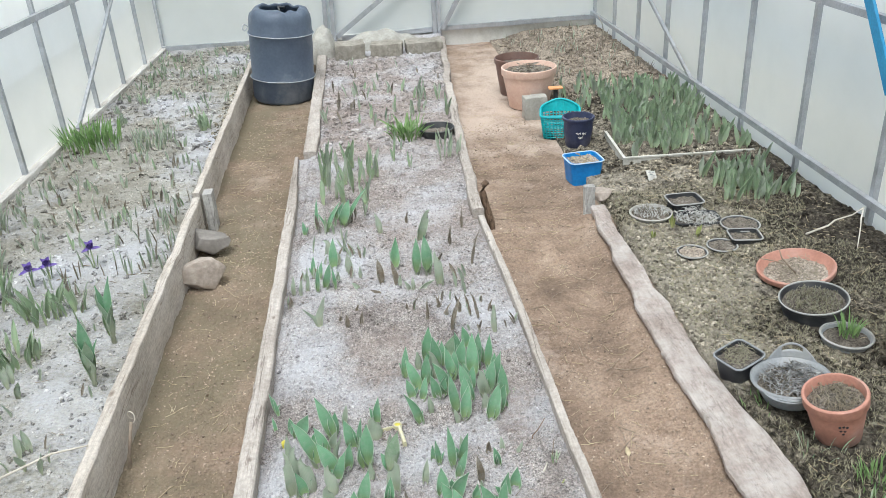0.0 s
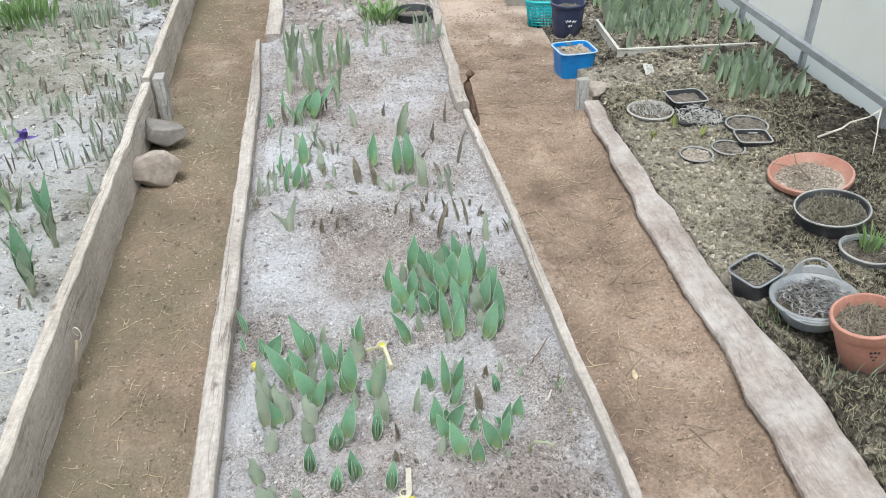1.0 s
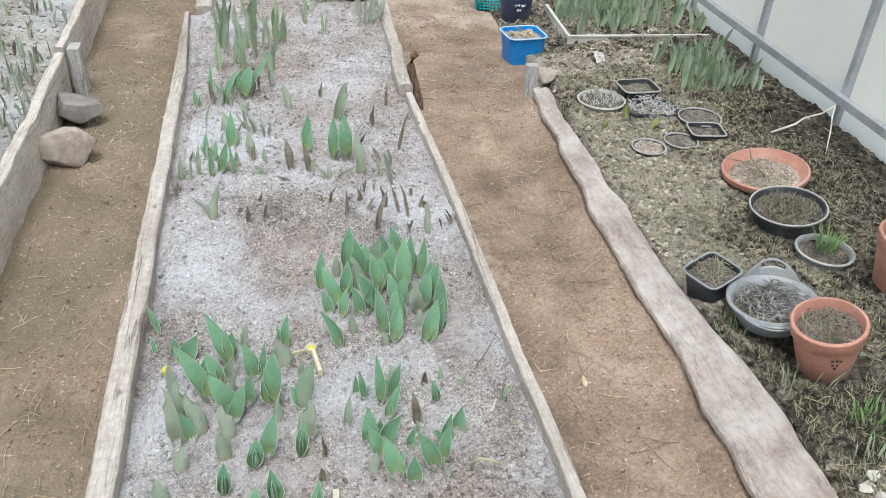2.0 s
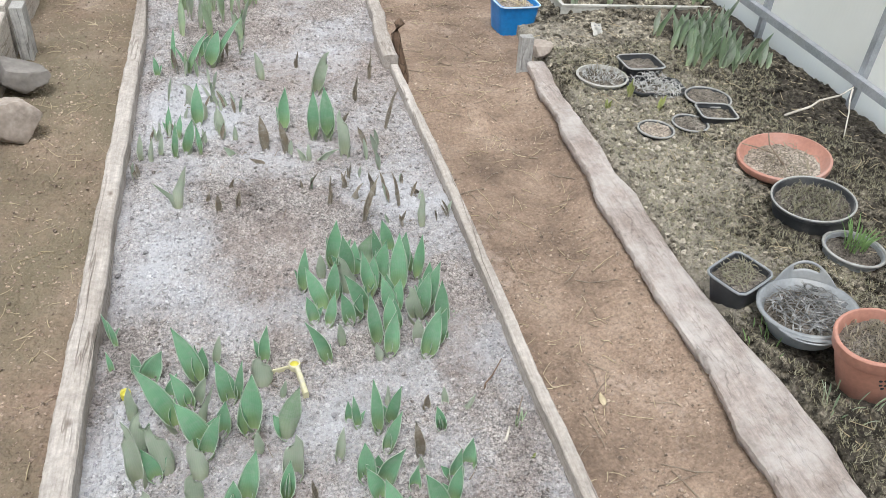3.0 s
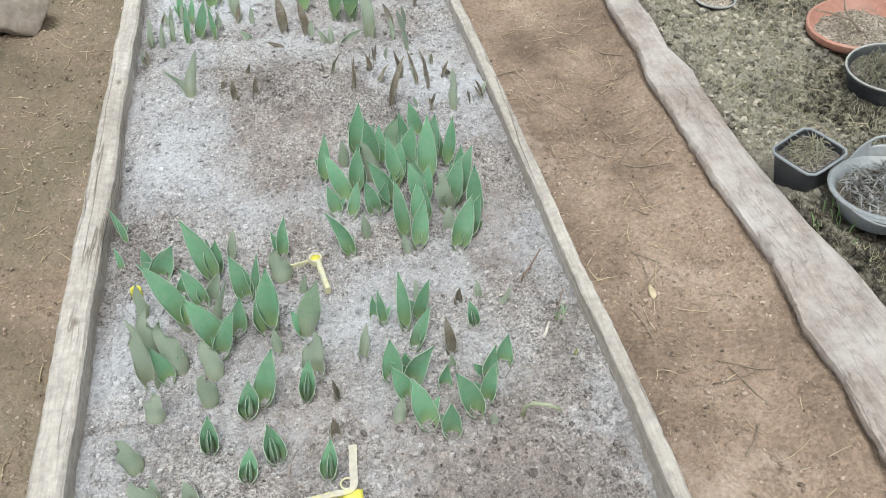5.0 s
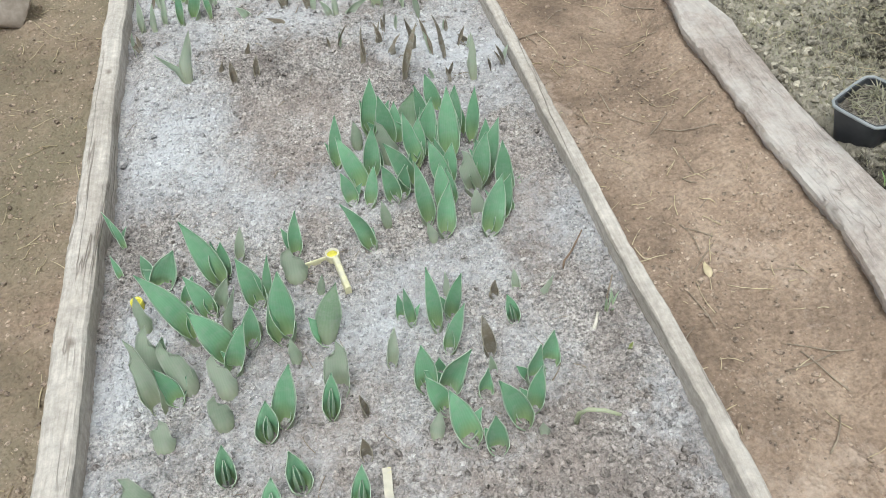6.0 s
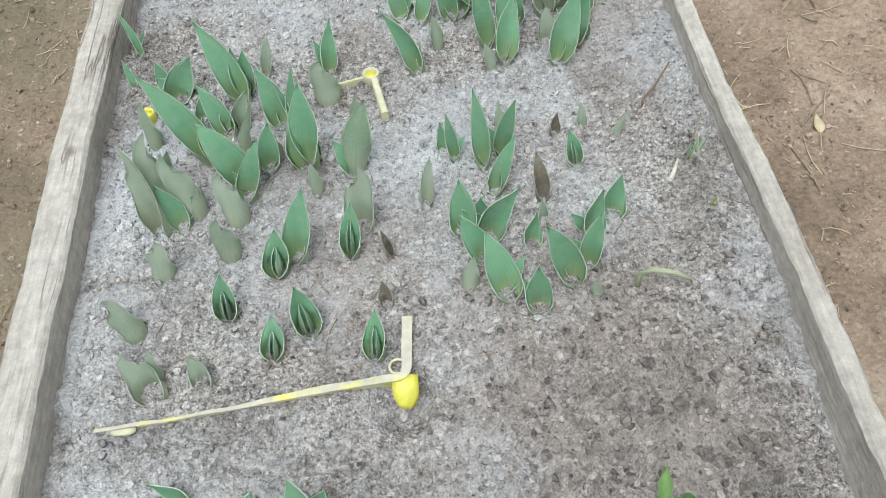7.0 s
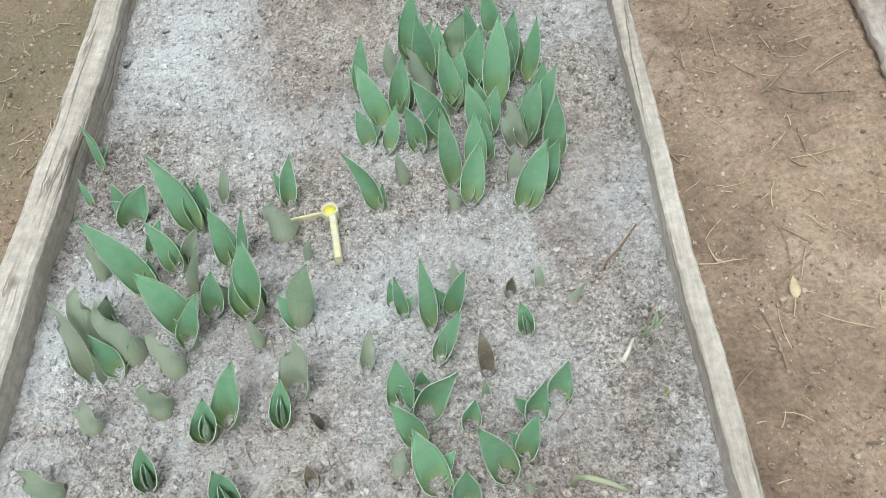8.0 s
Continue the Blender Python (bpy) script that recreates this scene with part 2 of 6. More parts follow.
DUSTY_TIMBER = timber("dusty sill", (0.40, 0.38, 0.35), (0.55, 0.53, 0.5), (0.66, 0.65, 0.62), (0.25, 0.23, 0.2))


def sheet():
    """Milky twin-wall plastic: scatters and passes daylight, with fine upright flutes and dust."""
    m, n, l, p = nodes_of("milky polycarbonate")
    c = ramp(n, l, tex(n, l, "world", 1.6, 6, 0.65), [(0.3, (0.88, 0.885, 0.85)), (0.7, (0.955, 0.955, 0.92))])
    l.new(c, p.inputs["Base Color"])
    p.inputs["Roughness"].default_value = 0.6
    p.inputs["Specular IOR Level"].default_value = 0.2
    w = add(n, "ShaderNodeTexWave", Scale=16.0, Distortion=0.0)
    w.bands_direction = "Y"
    l.new(coords(n, "world"), w.inputs["Vector"])
    bump(n, l, p, w.outputs["Fac"], 0.12, 0.004)
    t = n.new("ShaderNodeBsdfTranslucent")
    l.new(c, t.inputs["Color"])
    mix = add(n, "ShaderNodeMixShader", Fac=0.7)
    l.new(p.outputs[0], mix.inputs[1])
    l.new(t.outputs[0], mix.inputs[2])
    l.new(mix.outputs[0], n["Material Output"].inputs["Surface"])
    return m


SHEET = sheet()


def leafy(name, deep, mid, base, rim, dust=0.0, dust_colour=(0.5, 0.5, 0.47), passing=0.25):
    """A leaf: colour runs from the paler foot to the tip, fine lengthwise veins, a thin pale rim, and dust."""
    m, n, l, p = nodes_of(name)
    uv = n.new("ShaderNodeUVMap")
    sep = n.new("ShaderNodeSeparateXYZ")
    l.new(uv.outputs[0], sep.inputs[0])
    info = n.new("ShaderNodeObjectInfo")
    c = blend(n, l, tex(n, l, "object", 22, 4, 0.6), deep, mid)
    c = blend(n, l, ramp(n, l, sep.outputs["Y"], [(0.0, (1.0,) * 3), (0.5, (0, 0, 0))]), c, base)
    veins = add(n, "ShaderNodeTexWave", Scale=3.2, Distortion=4.0)
    veins.bands_direction = "X"
    l.new(uv.outputs[0], veins.inputs["Vector"])
    c = blend(n, l, 0.07, c, ramp(n, l, veins.outputs["Fac"], [(0.1, (0.3,) * 3), (0.9, (0.72,) * 3)]), "OVERLAY")
    c = blend(n, l, 0.35, c, ramp(n, l, info.outputs["Random"], [(0.0, (0.28,) * 3), (1.0, (0.72,) * 3)]), "OVERLAY")
    c = blend(n, l, ramp(n, l, tex(n, l, "object", 60, 5, 0.7), [(0.45, (0, 0, 0)), (0.75, (dust,) * 3)]), c, dust_colour)
    edge = ramp(n, l, sep.outputs["X"], [(0.0, (0.85,) * 3), (0.025, (0.6,) * 3), (0.085, (0.0,) * 3), (0.915, (0.0,) * 3), (0.975, (0.6,) * 3), (1.0, (0.85,) * 3)])
    edge = blend(n, l, 1.0, edge, ramp(n, l, sep.outputs["Y"], [(0.12, (0.15,) * 3), (0.4, (1, 1, 1))]), "MULTIPLY")
    c = blend(n, l, edge, c, rim)
    l.new(c, p.inputs["Base Color"])
    p.inputs["Roughness"].default_value = 0.4
    p.inputs["Specular IOR Level"].default_value = 0.5
    bump(n, l, p, veins.outputs["Fac"], 0.08, 0.001)
    t = n.new("ShaderNodeBsdfTranslucent")
    l.new(c, t.inputs["Color"])
    mix = add(n, "ShaderNodeMixShader", Fac=passing)
    l.new(p.outputs[0], mix.inputs[1])
    l.new(t.outputs[0], mix.inputs[2])
    l.new(mix.outputs[0], n["Material Output"].inputs["Surface"])
    return m


LEAF = leafy("tulip leaf", (0.15, 0.345, 0.2), (0.28, 0.505, 0.315), (0.48, 0.58, 0.27), (0.66, 0.76, 0.63), 0.3, passing=0.32)
LEAF_DUSTY = leafy("dusty tulip leaf", (0.43, 0.51, 0.4), (0.55, 0.62, 0.51), (0.57, 0.6, 0.42), (0.65, 0.69, 0.61), 0.7, (0.6, 0.59, 0.54), passing=0.52)
LEAF_BACK = leafy("dull outer side of a tulip leaf", (0.235, 0.36, 0.23), (0.37, 0.49, 0.34), (0.5, 0.53, 0.37), (0.6, 0.68, 0.57), 0.6, passing=0.3)
LEAF_BROWN = leafy("withered leaf", (0.2, 0.165, 0.125), (0.34, 0.29, 0.22), (0.38, 0.34, 0.27), (0.46, 0.42, 0.34), 0.8, passing=0.35)
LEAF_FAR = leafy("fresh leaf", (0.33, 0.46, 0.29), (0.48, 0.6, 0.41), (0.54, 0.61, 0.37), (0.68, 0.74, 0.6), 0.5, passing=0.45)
LEAF_BRIGHT = leafy("bright green blade", (0.18, 0.32, 0.10), (0.29, 0.45, 0.18), (0.28, 0.42, 0.14), (0.3, 0.5, 0.2), 0.1)
LEAF_YELLOW = leafy("yellow green blade", (0.30, 0.36, 0.10), (0.45, 0.48, 0.18), (0.5, 0.48, 0.25), (0.5, 0.55, 0.3), 0.1)
PURPLE = leafy("purple petal", (0.13, 0.08, 0.38), (0.24, 0.15, 0.52), (0.3, 0.25, 0.5), (0.3, 0.22, 0.6), 0.1)

TERRACOTTA = plain("terracotta plastic", (0.385, 0.18, 0.13), (0.47, 0.24, 0.185), 7, 90, 0.5, spot=(0.48, 0.31, 0.26))
PEACH = plain("faded peach plastic", (0.64, 0.43, 0.34), (0.77, 0.56, 0.47), 5, 70, 0.5, spot=(0.68, 0.56, 0.49))
BROWN = plain("brown plastic", (0.12, 0.07, 0.055), (0.2, 0.12, 0.1), 6, 80, 0.5)
BLACK = plain("dusty black plastic", (0.022, 0.024, 0.028), (0.05, 0.053, 0.058), 9, 90, 0.5, spot=(0.11, 0.11, 0.105))
GREY = plain("grey plastic", (0.2, 0.215, 0.225), (0.29, 0.305, 0.315), 9, 90, 0.45, spot=(0.33, 0.33, 0.32))
PALE_RIM = plain("dusty grey rim", (0.27, 0.27, 0.255), (0.42, 0.42, 0.4), 14, 120, 0.6)
BARREL = plain("blue grey barrel plastic", (0.062, 0.085, 0.125), (0.095, 0.125, 0.17), 4, 60, 0.5, spot=(0.2, 0.22, 0.25))
TEAL = plain("teal plastic", (0.0, 0.34, 0.38), (0.01, 0.46, 0.49), 6, 60, 0.4)
NAVY = plain("dark blue plastic", (0.02, 0.028, 0.07), (0.045, 0.055, 0.11), 8, 80, 0.45, spot=(0.1, 0.1, 0.14))
BLUE = plain("bright blue plastic", (0.0, 0.15, 0.48), (0.01, 0.24, 0.62), 6, 60, 0.35)
PALE_BLUE = plain("pale blue rim", (0.42, 0.58, 0.74), (0.55, 0.7, 0.82), 6, 60, 0.4)
STRAP_BLUE = plain("blue strap", (0.01, 0.17, 0.36), (0.03, 0.27, 0.48), 9, 90, 0.5)
YELLOW = plain("worn yellow plastic", (0.5, 0.45, 0.05), (0.64, 0.58, 0.1), 40, 90, 0.5, spot=(0.52, 0.48, 0.2))
YELLOW_DIRTY = plain("dirty yellow plastic", (0.48, 0.45, 0.3), (0.62, 0.58, 0.38), 24, 90, 0.6, spot=(0.46, 0.43, 0.39))
YELLOW_WORN = plain("patchy yellow plastic", (0.42, 0.385, 0.33), (0.5, 0.46, 0.37), 30, 90, 0.6, spot=(0.7, 0.64, 0.1))
WHITE = plain("chalky white", (0.62, 0.62, 0.58), (0.8, 0.8, 0.77), 9, 90, 0.6, spot=(0.5, 0.48, 0.42))
ORANGE = plain("orange plastic", (0.7, 0.3, 0.12), (0.8, 0.42, 0.2), 9, 90, 0.5)
OLD_CONCRETE = plain("weathered stained concrete", (0.2, 0.185, 0.155), (0.36, 0.335, 0.29), 14, 60, 0.95, relief=0.6, depth=0.006, spot=(0.16, 0.14, 0.105))
CONCRETE = plain("grey concrete block", (0.30, 0.29, 0.26), (0.44, 0.43, 0.39), 9, 60, 0.9, relief=0.5, depth=0.004)
CLOTH = plain("dirty pale cloth", (0.3, 0.29, 0.26), (0.45, 0.44, 0.4), 9, 60, 0.9, spot=(0.24, 0.23, 0.2))
ROCK_PALE = plain("tan field stone", (0.27, 0.225, 0.19), (0.44, 0.385, 0.335), 16, 60, 0.85, relief=0.6, depth=0.005, spot=(0.22, 0.18, 0.15))
ROCK_DARK = plain("grey brown stone", (0.15, 0.138, 0.125), (0.26, 0.24, 0.22), 7, 60, 0.85, relief=0.5, depth=0.004)
STONE_WHITE = plain("pale stone", (0.42, 0.38, 0.34), (0.57, 0.53, 0.49), 12, 90, 0.85)
POT_SOIL = soil("dry potting soil", (0.075, 0.065, 0.055), (0.17, 0.15, 0.125), (0.30, 0.27, 0.235), None, 0, 1, 2, 150)
POT_SAND = soil("sandy potting soil", (0.2, 0.165, 0.13), (0.34, 0.29, 0.24), (0.47, 0.42, 0.36), None, 0, 1, 2, 130)
DULL_STRAW = plain("dull straw", (0.2, 0.17, 0.12), (0.36, 0.32, 0.24), 8, 90, 0.85)
OFF_WHITE = plain("dirty white plastic", (0.42, 0.41, 0.37), (0.58, 0.57, 0.53), 12, 90, 0.6, spot=(0.34, 0.32, 0.27))
DARK_LITTER = plain("grey dead leaves", (0.05, 0.05, 0.05), (0.4, 0.4, 0.39), 45, 150, 0.9)
WHITE_LITTER = plain("white fibres", (0.36, 0.36, 0.34), (0.58, 0.58, 0.56), 30, 150, 0.9)
CLEAR = plain("clouded clear plastic", (0.3, 0.29, 0.26), (0.43, 0.42, 0.385), 10, 90, 0.35)
MOSS = leafy("moss and weeds", (0.145, 0.14, 0.078), (0.37, 0.34, 0.215), (0.32, 0.29, 0.2), (0.42, 0.4, 0.31), 0.4)


# ---- building helpers ----
def link(name, bm, material, smooth=True):
    me = bpy.data.meshes.new(name)
    bm.to_mesh(me)
    bm.free()
    me.materials.append(material)
    if smooth:
        me.shade_smooth()
    return new(name, me)


def part(name, bm, material, parent, label="", smooth=True):
    """One mesh under a thing or a part; its points are in the thing's own frame."""
    ob = link(name, bm, material, smooth)
    ob.parent = parent
    return tagged(ob, label)


def thing(name, m, label, category, group="", kind=""):
    ob = new(name)
    ob.empty_display_size = 0.05
    ob.matrix_basis = m
    return tagged(ob, label, category, group, kind)


def box(bm, x0, x1, y0, y1, z0, z1, bevel=0.0):
    made = bmesh.ops.create_cube(bm, size=1.0)["verts"]
    for v in made:
        v.co = Vector(((x0 + x1) / 2 + v.co.x * (x1 - x0), (y0 + y1) / 2 + v.co.y * (y1 - y0), (z0 + z1) / 2 + v.co.z * (z1 - z0)))
    if bevel:
        edges = list({e for v in made for e in v.link_edges})
        bmesh.ops.bevel(bm, geom=edges, offset=bevel, segments=2, affect="EDGES", profile=0.6)
    return bm


def tube(bm, points, radius, sides=6, taper=1.0, close=True):
    """A round bar along points; the radius runs to radius * taper."""
    pts = [Vector(p) for p in points]
    rings = []
    for k, p in enumerate(pts):
        d = (pts[min(k + 1, len(pts) - 1)] - pts[max(k - 1, 0)]).normalized()
        a = d.cross(Vector((0.31, 0.2, 0.93)))
        if a.length < 0.05:
            a = d.cross(Vector((1, 0, 0)))
        a.normalize()
        b = d.cross(a)
        r = radius * (1 + (taper - 1) * k / max(1, len(pts) - 1))
        rings.append([bm.verts.new(p + r * (math.cos(q) * a + math.sin(q) * b)) for q in (2 * math.pi * s / sides for s in range(sides))])
    for u, v in zip(rings, rings[1:]):
        for s in range(sides):
            bm.faces.new((u[s], u[(s + 1) % sides], v[(s + 1) % sides], v[s]))
    if close:
        bm.faces.new(rings[0][::-1])
        bm.faces.new(rings[-1])
    return bm


def ring_tube(bm, radius, thick, z, sides=36, across=6):
    """A round hoop lying level at height z."""
    rows = []
    for k in range(sides):
        a = 2 * math.pi * k / sides
        rows.append([bm.verts.new(((radius + thick * math.cos(q)) * math.cos(a), (radius + thick * math.cos(q)) * math.sin(a), z + thick * math.sin(q)))
                     for q in (2 * math.pi * s / across for s in range(across))])
    for k in range(sides):
        u, v = rows[k], rows[(k + 1) % sides]
        for s in range(across):
            bm.faces.new((u[s], v[s], v[(s + 1) % across], u[(s + 1) % across]))
    return bm


def lathe(bm, profile, sides=40, wobble=0.0):
    """Turns (radius, height) pairs round the z axis; ends at radius 0 are closed."""
    rows = []
    for r, z in profile:
        if r < 1e-6:
            rows.append([bm.verts.new((0, 0, z))])
        else:
            rows.append([bm.verts.new((r * (1 + wobble * math.sin(2 * a + 0.7)) * math.cos(a), r * (1 + wobble * math.sin(3 * a)) * math.sin(a), z))
                         for a in (2 * math.pi * k / sides for k in range(sides))])
    for u, v in zip(rows, rows[1:]):
        for k in range(sides):
            j = (k + 1) % sides
            if len(u) == 1:
                bm.faces.new((u[0], v[j], v[k]))
            elif len(v) == 1:
                bm.faces.new((u[k], u[j], v[0]))
            else:
                bm.faces.new((u[k], u[j], v[j], v[k]))
    bmesh.ops.recalc_face_normals(bm, faces=bm.faces)
    return bm


def rough_disc(bm, radius, z, rise=0.01, sides=44, rings=16, seed=0.0):
    """An uneven level fill, as of soil in a pot."""
    rows = [[bm.verts.new((0, 0, z + rise))]]
    for k in range(1, rings + 1):
        r = radius * k / rings
        rows.append([bm.verts.new((r * math.cos(a), r * math.sin(a), z + rise * (1 - k / rings) + 0.9 * rise * noise.noise((40 * r * math.cos(a), 40 * r * math.sin(a), seed)) + 0.6 * rise * noise.noise((120 * r * math.cos(a), 120 * r * math.sin(a), seed))))
                     for a in (2 * math.pi * s / sides for s in range(sides))])
    for u, v in zip(rows, rows[1:]):
        for s in range(sides):
            j = (s + 1) % sides
            if len(u) == 1:
                bm.faces.new((u[0], v[s], v[j]))
            else:
                bm.faces.new((u[s], v[s], v[j], u[j]))
    return bm


def rock_mesh(bm, size, seed, flat=0.25):
    """A blunt angular stone: a faceted lump, cut flat by a few planes."""
    bmesh.ops.create_icosphere(bm, subdivisions=4, radius=0.5)
    rnd = random.Random(seed)
    cuts = []
    for _ in range(11):
        d = Vector((rnd.gauss(0, 1), rnd.gauss(0, 1), rnd.gauss(0, 1))).normalized()
        cuts.append((d, rnd.uniform(0.24, 0.4)))
    for v in bm.verts:
        for d, h in cuts:
            over = v.co.dot(d) - h
            if over > 0:
                v.co -= d * over * 0.92
        v.co *= 1 + 0.07 * noise.noise(v.co * 5 + Vector((seed, 0, 0))) + 0.035 * noise.noise(v.co * 14) + 0.02 * noise.noise(v.co * 33)
        v.co = Vector((v.co.x * size[0] / 0.8, v.co.y * size[1] / 0.8, v.co.z * size[2] / 0.8))
    return bm


def leaf_into(bm, length, lean, width, foot=(0, 0, 0), cup=0.5, twist=0.0, rows=8, across=4, curl=0.0, seed=0.0, thick=0.0009, face=None):
    """A closed leaf blade: narrow foot, broad middle, pointed tip; its sides rise to a trough, and it leans out along lean (x, y)."""
    uv = bm.loops.layers.uv.verify()
    lx, ly = lean
    reach = math.hypot(lx, ly) + 1e-6
    out = Vector((lx / reach, ly / reach, 0))
    side0 = Vector((-out.y, out.x, 0)) if face is None else Vector((math.cos(face), math.sin(face), 0))
    if face is not None and side0.cross(out).z > 0:
        side0 = -side0
    faces = []
    grid = {}
    for k in range(rows + 1):
        s = k / rows
        bend = s ** 1.7
        c = Vector(foot) + out * (reach * bend) + Vector((0, 0, length * (s - curl * s ** 3)))
        slope = Vector((out.x * reach * 1.7 * s ** 0.7, out.y * reach * 1.7 * s ** 0.7, length * (1 - 3 * curl * s * s))).normalized()
        side = (Matrix.Rotation(twist * s, 3, slope) @ side0).normalized()
        inner = slope.cross(side).normalized()
        if inner.dot(out) > 0:
            inner = -inner
        prof = 0.36 + 0.64 * math.sin(math.pi * 0.5 * s / 0.48) ** 1.2 if s < 0.48 else math.cos((s - 0.48) / 0.52 * math.pi / 2) ** 0.9
        prof = max(prof, 0.012)
        roll = min(2.5, cup * (1.7 * (1 - s) ** 2.4 + 0.65 * (1 - s) + 0.15))
        for j in range(across + 1):
            t = j / across * 2 - 1
            w = 0.5 * width * prof / roll
            wave = 0.13 * width * noise.noise((s * 3.5 + seed, t * 1.5, seed)) * t * t * min(1, 3 * s)
            p = c + side * w * math.sin(roll * t) + inner * (w * (1 - math.cos(roll * t)) + wave)
            grid[k, j] = (bm.verts.new(p), bm.verts.new(p - inner * thick), (j / across, s))
    for k in range(rows):
        for j in range(across):
            q = [grid[k, j], grid[k, j + 1], grid[k + 1, j + 1], grid[k + 1, j]]
            for layer in (0, 1):
                vs = [g[layer] for g in q]
                f = bm.faces.new(vs if layer == 0 else vs[::-1])
                where = [g[2] for g in q]
                for lp, w in zip(f.loops, where if layer == 0 else where[::-1]):
                    lp[uv].uv = w
    rim = [(k, 0) for k in range(rows + 1)] + [(rows, j) for j in range(1, across + 1)] + [(k, across) for k in range(rows - 1, -1, -1)]
    for a, b in zip(rim, rim[1:]):
        f = bm.faces.new((grid[a][0], grid[a][1], grid[b][1], grid[b][0]))
        for lp, w in zip(f.loops, (grid[a][2], grid[a][2], grid[b][2], grid[b][2])):
            lp[uv].uv = w
    return bm


def step(a, b, v):
    t = min(max((v - a) / (b - a), 0), 1)
    return t * t * (3 - 2 * t)


def tulip_leaf(bm, h, lean, width, foot, facing, closed=2.7, open_at=0.3, blunt=0.0, twist=0.0, seed=0.0, rows=12, across=8, thick=0.0011):
    """A boat-shaped leaf: a foot rolled round the stalk that opens upwards to a broad hollow blade with a pointed or blunt tip.
    facing is the level direction of its hollow side; faces of the outer side take the second material."""
    uv = bm.loops.layers.uv.verify()
    hollow = Vector((facing[0], facing[1], 0)).normalized()
    grid = {}
    for k in range(rows + 1):
        s = k / rows
        bend = 0.25 * s + 0.75 * s ** 2.2
        slope = Vector((lean[0] * (0.25 + 1.65 * s ** 1.2), lean[1] * (0.25 + 1.65 * s ** 1.2), h)).normalized()
        c = Vector(foot) + Vector((lean[0] * bend, lean[1] * bend, h * s))
        side = Matrix.Rotation(twist * s, 3, slope) @ slope.cross(hollow).normalized()
        inward = side.cross(slope).normalized()
        if inward.dot(hollow) < 0:
            inward = -inward
        if s < 0.48:
            wide = 0.4 + 0.4 * blunt + (0.6 - 0.4 * blunt) * math.sin(math.pi * 0.5 * s / 0.48) ** 1.3
        else:
            u = (s - 0.48) / 0.52
            wide = (1 - blunt) * math.cos(u * math.pi / 2) ** (0.8 + 0.3 * u) + blunt * (1 - u ** 7) ** 0.45
        wide = max(wide, 0.02)
        roll = 0.62 + (closed - 0.62) * (1 - step(open_at - 0.25, open_at + 0.34, s)) - 0.2 * s
        r = 0.5 * width * wide / math.sin(min(roll, math.pi / 2))
        for j in range(across + 1):
            t = j / across * 2 - 1
            wave = 0.09 * width * noise.noise((s * 3.0 + seed, t * 1.2, seed)) * t * t * min(1, 3 * s)
            slant = slope * (0.16 * blunt * h * t * s ** 3 * math.copysign(1, math.sin(7 * seed)))
            curl = 0.05 * width * abs(t) ** 6 * step(0.35, 0.7, s)
            p = c + slant + side * (r * math.sin(roll * t)) + inward * (r * (1 - math.cos(roll * t)) + wave - curl - 0.3 * r * step(1.2, 2.6, roll))
            grid[k, j] = (bm.verts.new(p), bm.verts.new(p - (inward * math.cos(roll * t) - side * math.sin(roll * t)) * thick), (j / across, s))
    for k in range(rows):
        for j in range(across):
            q = [grid[k, j], grid[k, j + 1], grid[k + 1, j + 1], grid[k + 1, j]]
            for layer in (0, 1):
                vs = [g[layer] for g in q]
                f = bm.faces.new(vs if layer == 0 else vs[::-1])
                f.material_index = layer
                where = [g[2] for g in q]
                for lp, w in zip(f.loops, where if layer == 0 else where[::-1]):
                    lp[uv].uv = w
    rim = [(k, 0) for k in range(rows + 1)] + [(rows, j) for j in range(1, across + 1)] + [(k, across) for k in range(rows - 1, -1, -1)]
    for a, b in zip(rim, rim[1:]):
        f = bm.faces.new((grid[a][0], grid[a][1], grid[b][1], grid[b][0]))
        for lp, w in zip(f.loops, (grid[a][2], grid[a][2], grid[b][2], grid[b][2])):
            lp[uv].uv = w
    return bm


def grid_sheet(name, x0, x1, y0, y1, nx, ny, height, material, parent=None, skirt=0.15):
    """A ground surface whose height is a function of x and y, with sides going down."""
    xs, ys = np.linspace(x0, x1, nx), np.linspace(y0, y1, ny)
    verts = [(x, y, height(x, y)) for y in ys for x in xs]
    faces = [(j * nx + i, j * nx + i + 1, (j + 1) * nx + i + 1, (j + 1) * nx + i) for j in range(ny - 1) for i in range(nx - 1)]
    rim = list(range(nx)) + [j * nx + nx - 1 for j in range(1, ny)] + [(ny - 1) * nx + i for i in range(nx - 2, -1, -1)] + [j * nx for j in range(ny - 2, 0, -1)]
    start = len(verts)
    verts += [(verts[k][0], verts[k][1], -0.13 - skirt) for k in rim]
    for k in range(len(rim)):
        j = (k + 1) % len(rim)
        faces.append((rim[j], rim[k], start + k, start + j))
    me = bpy.data.meshes.new(name)
    me.from_pydata(verts, [], faces)
    me.materials.append(material)
    me.shade_smooth()
    return new(name, me)


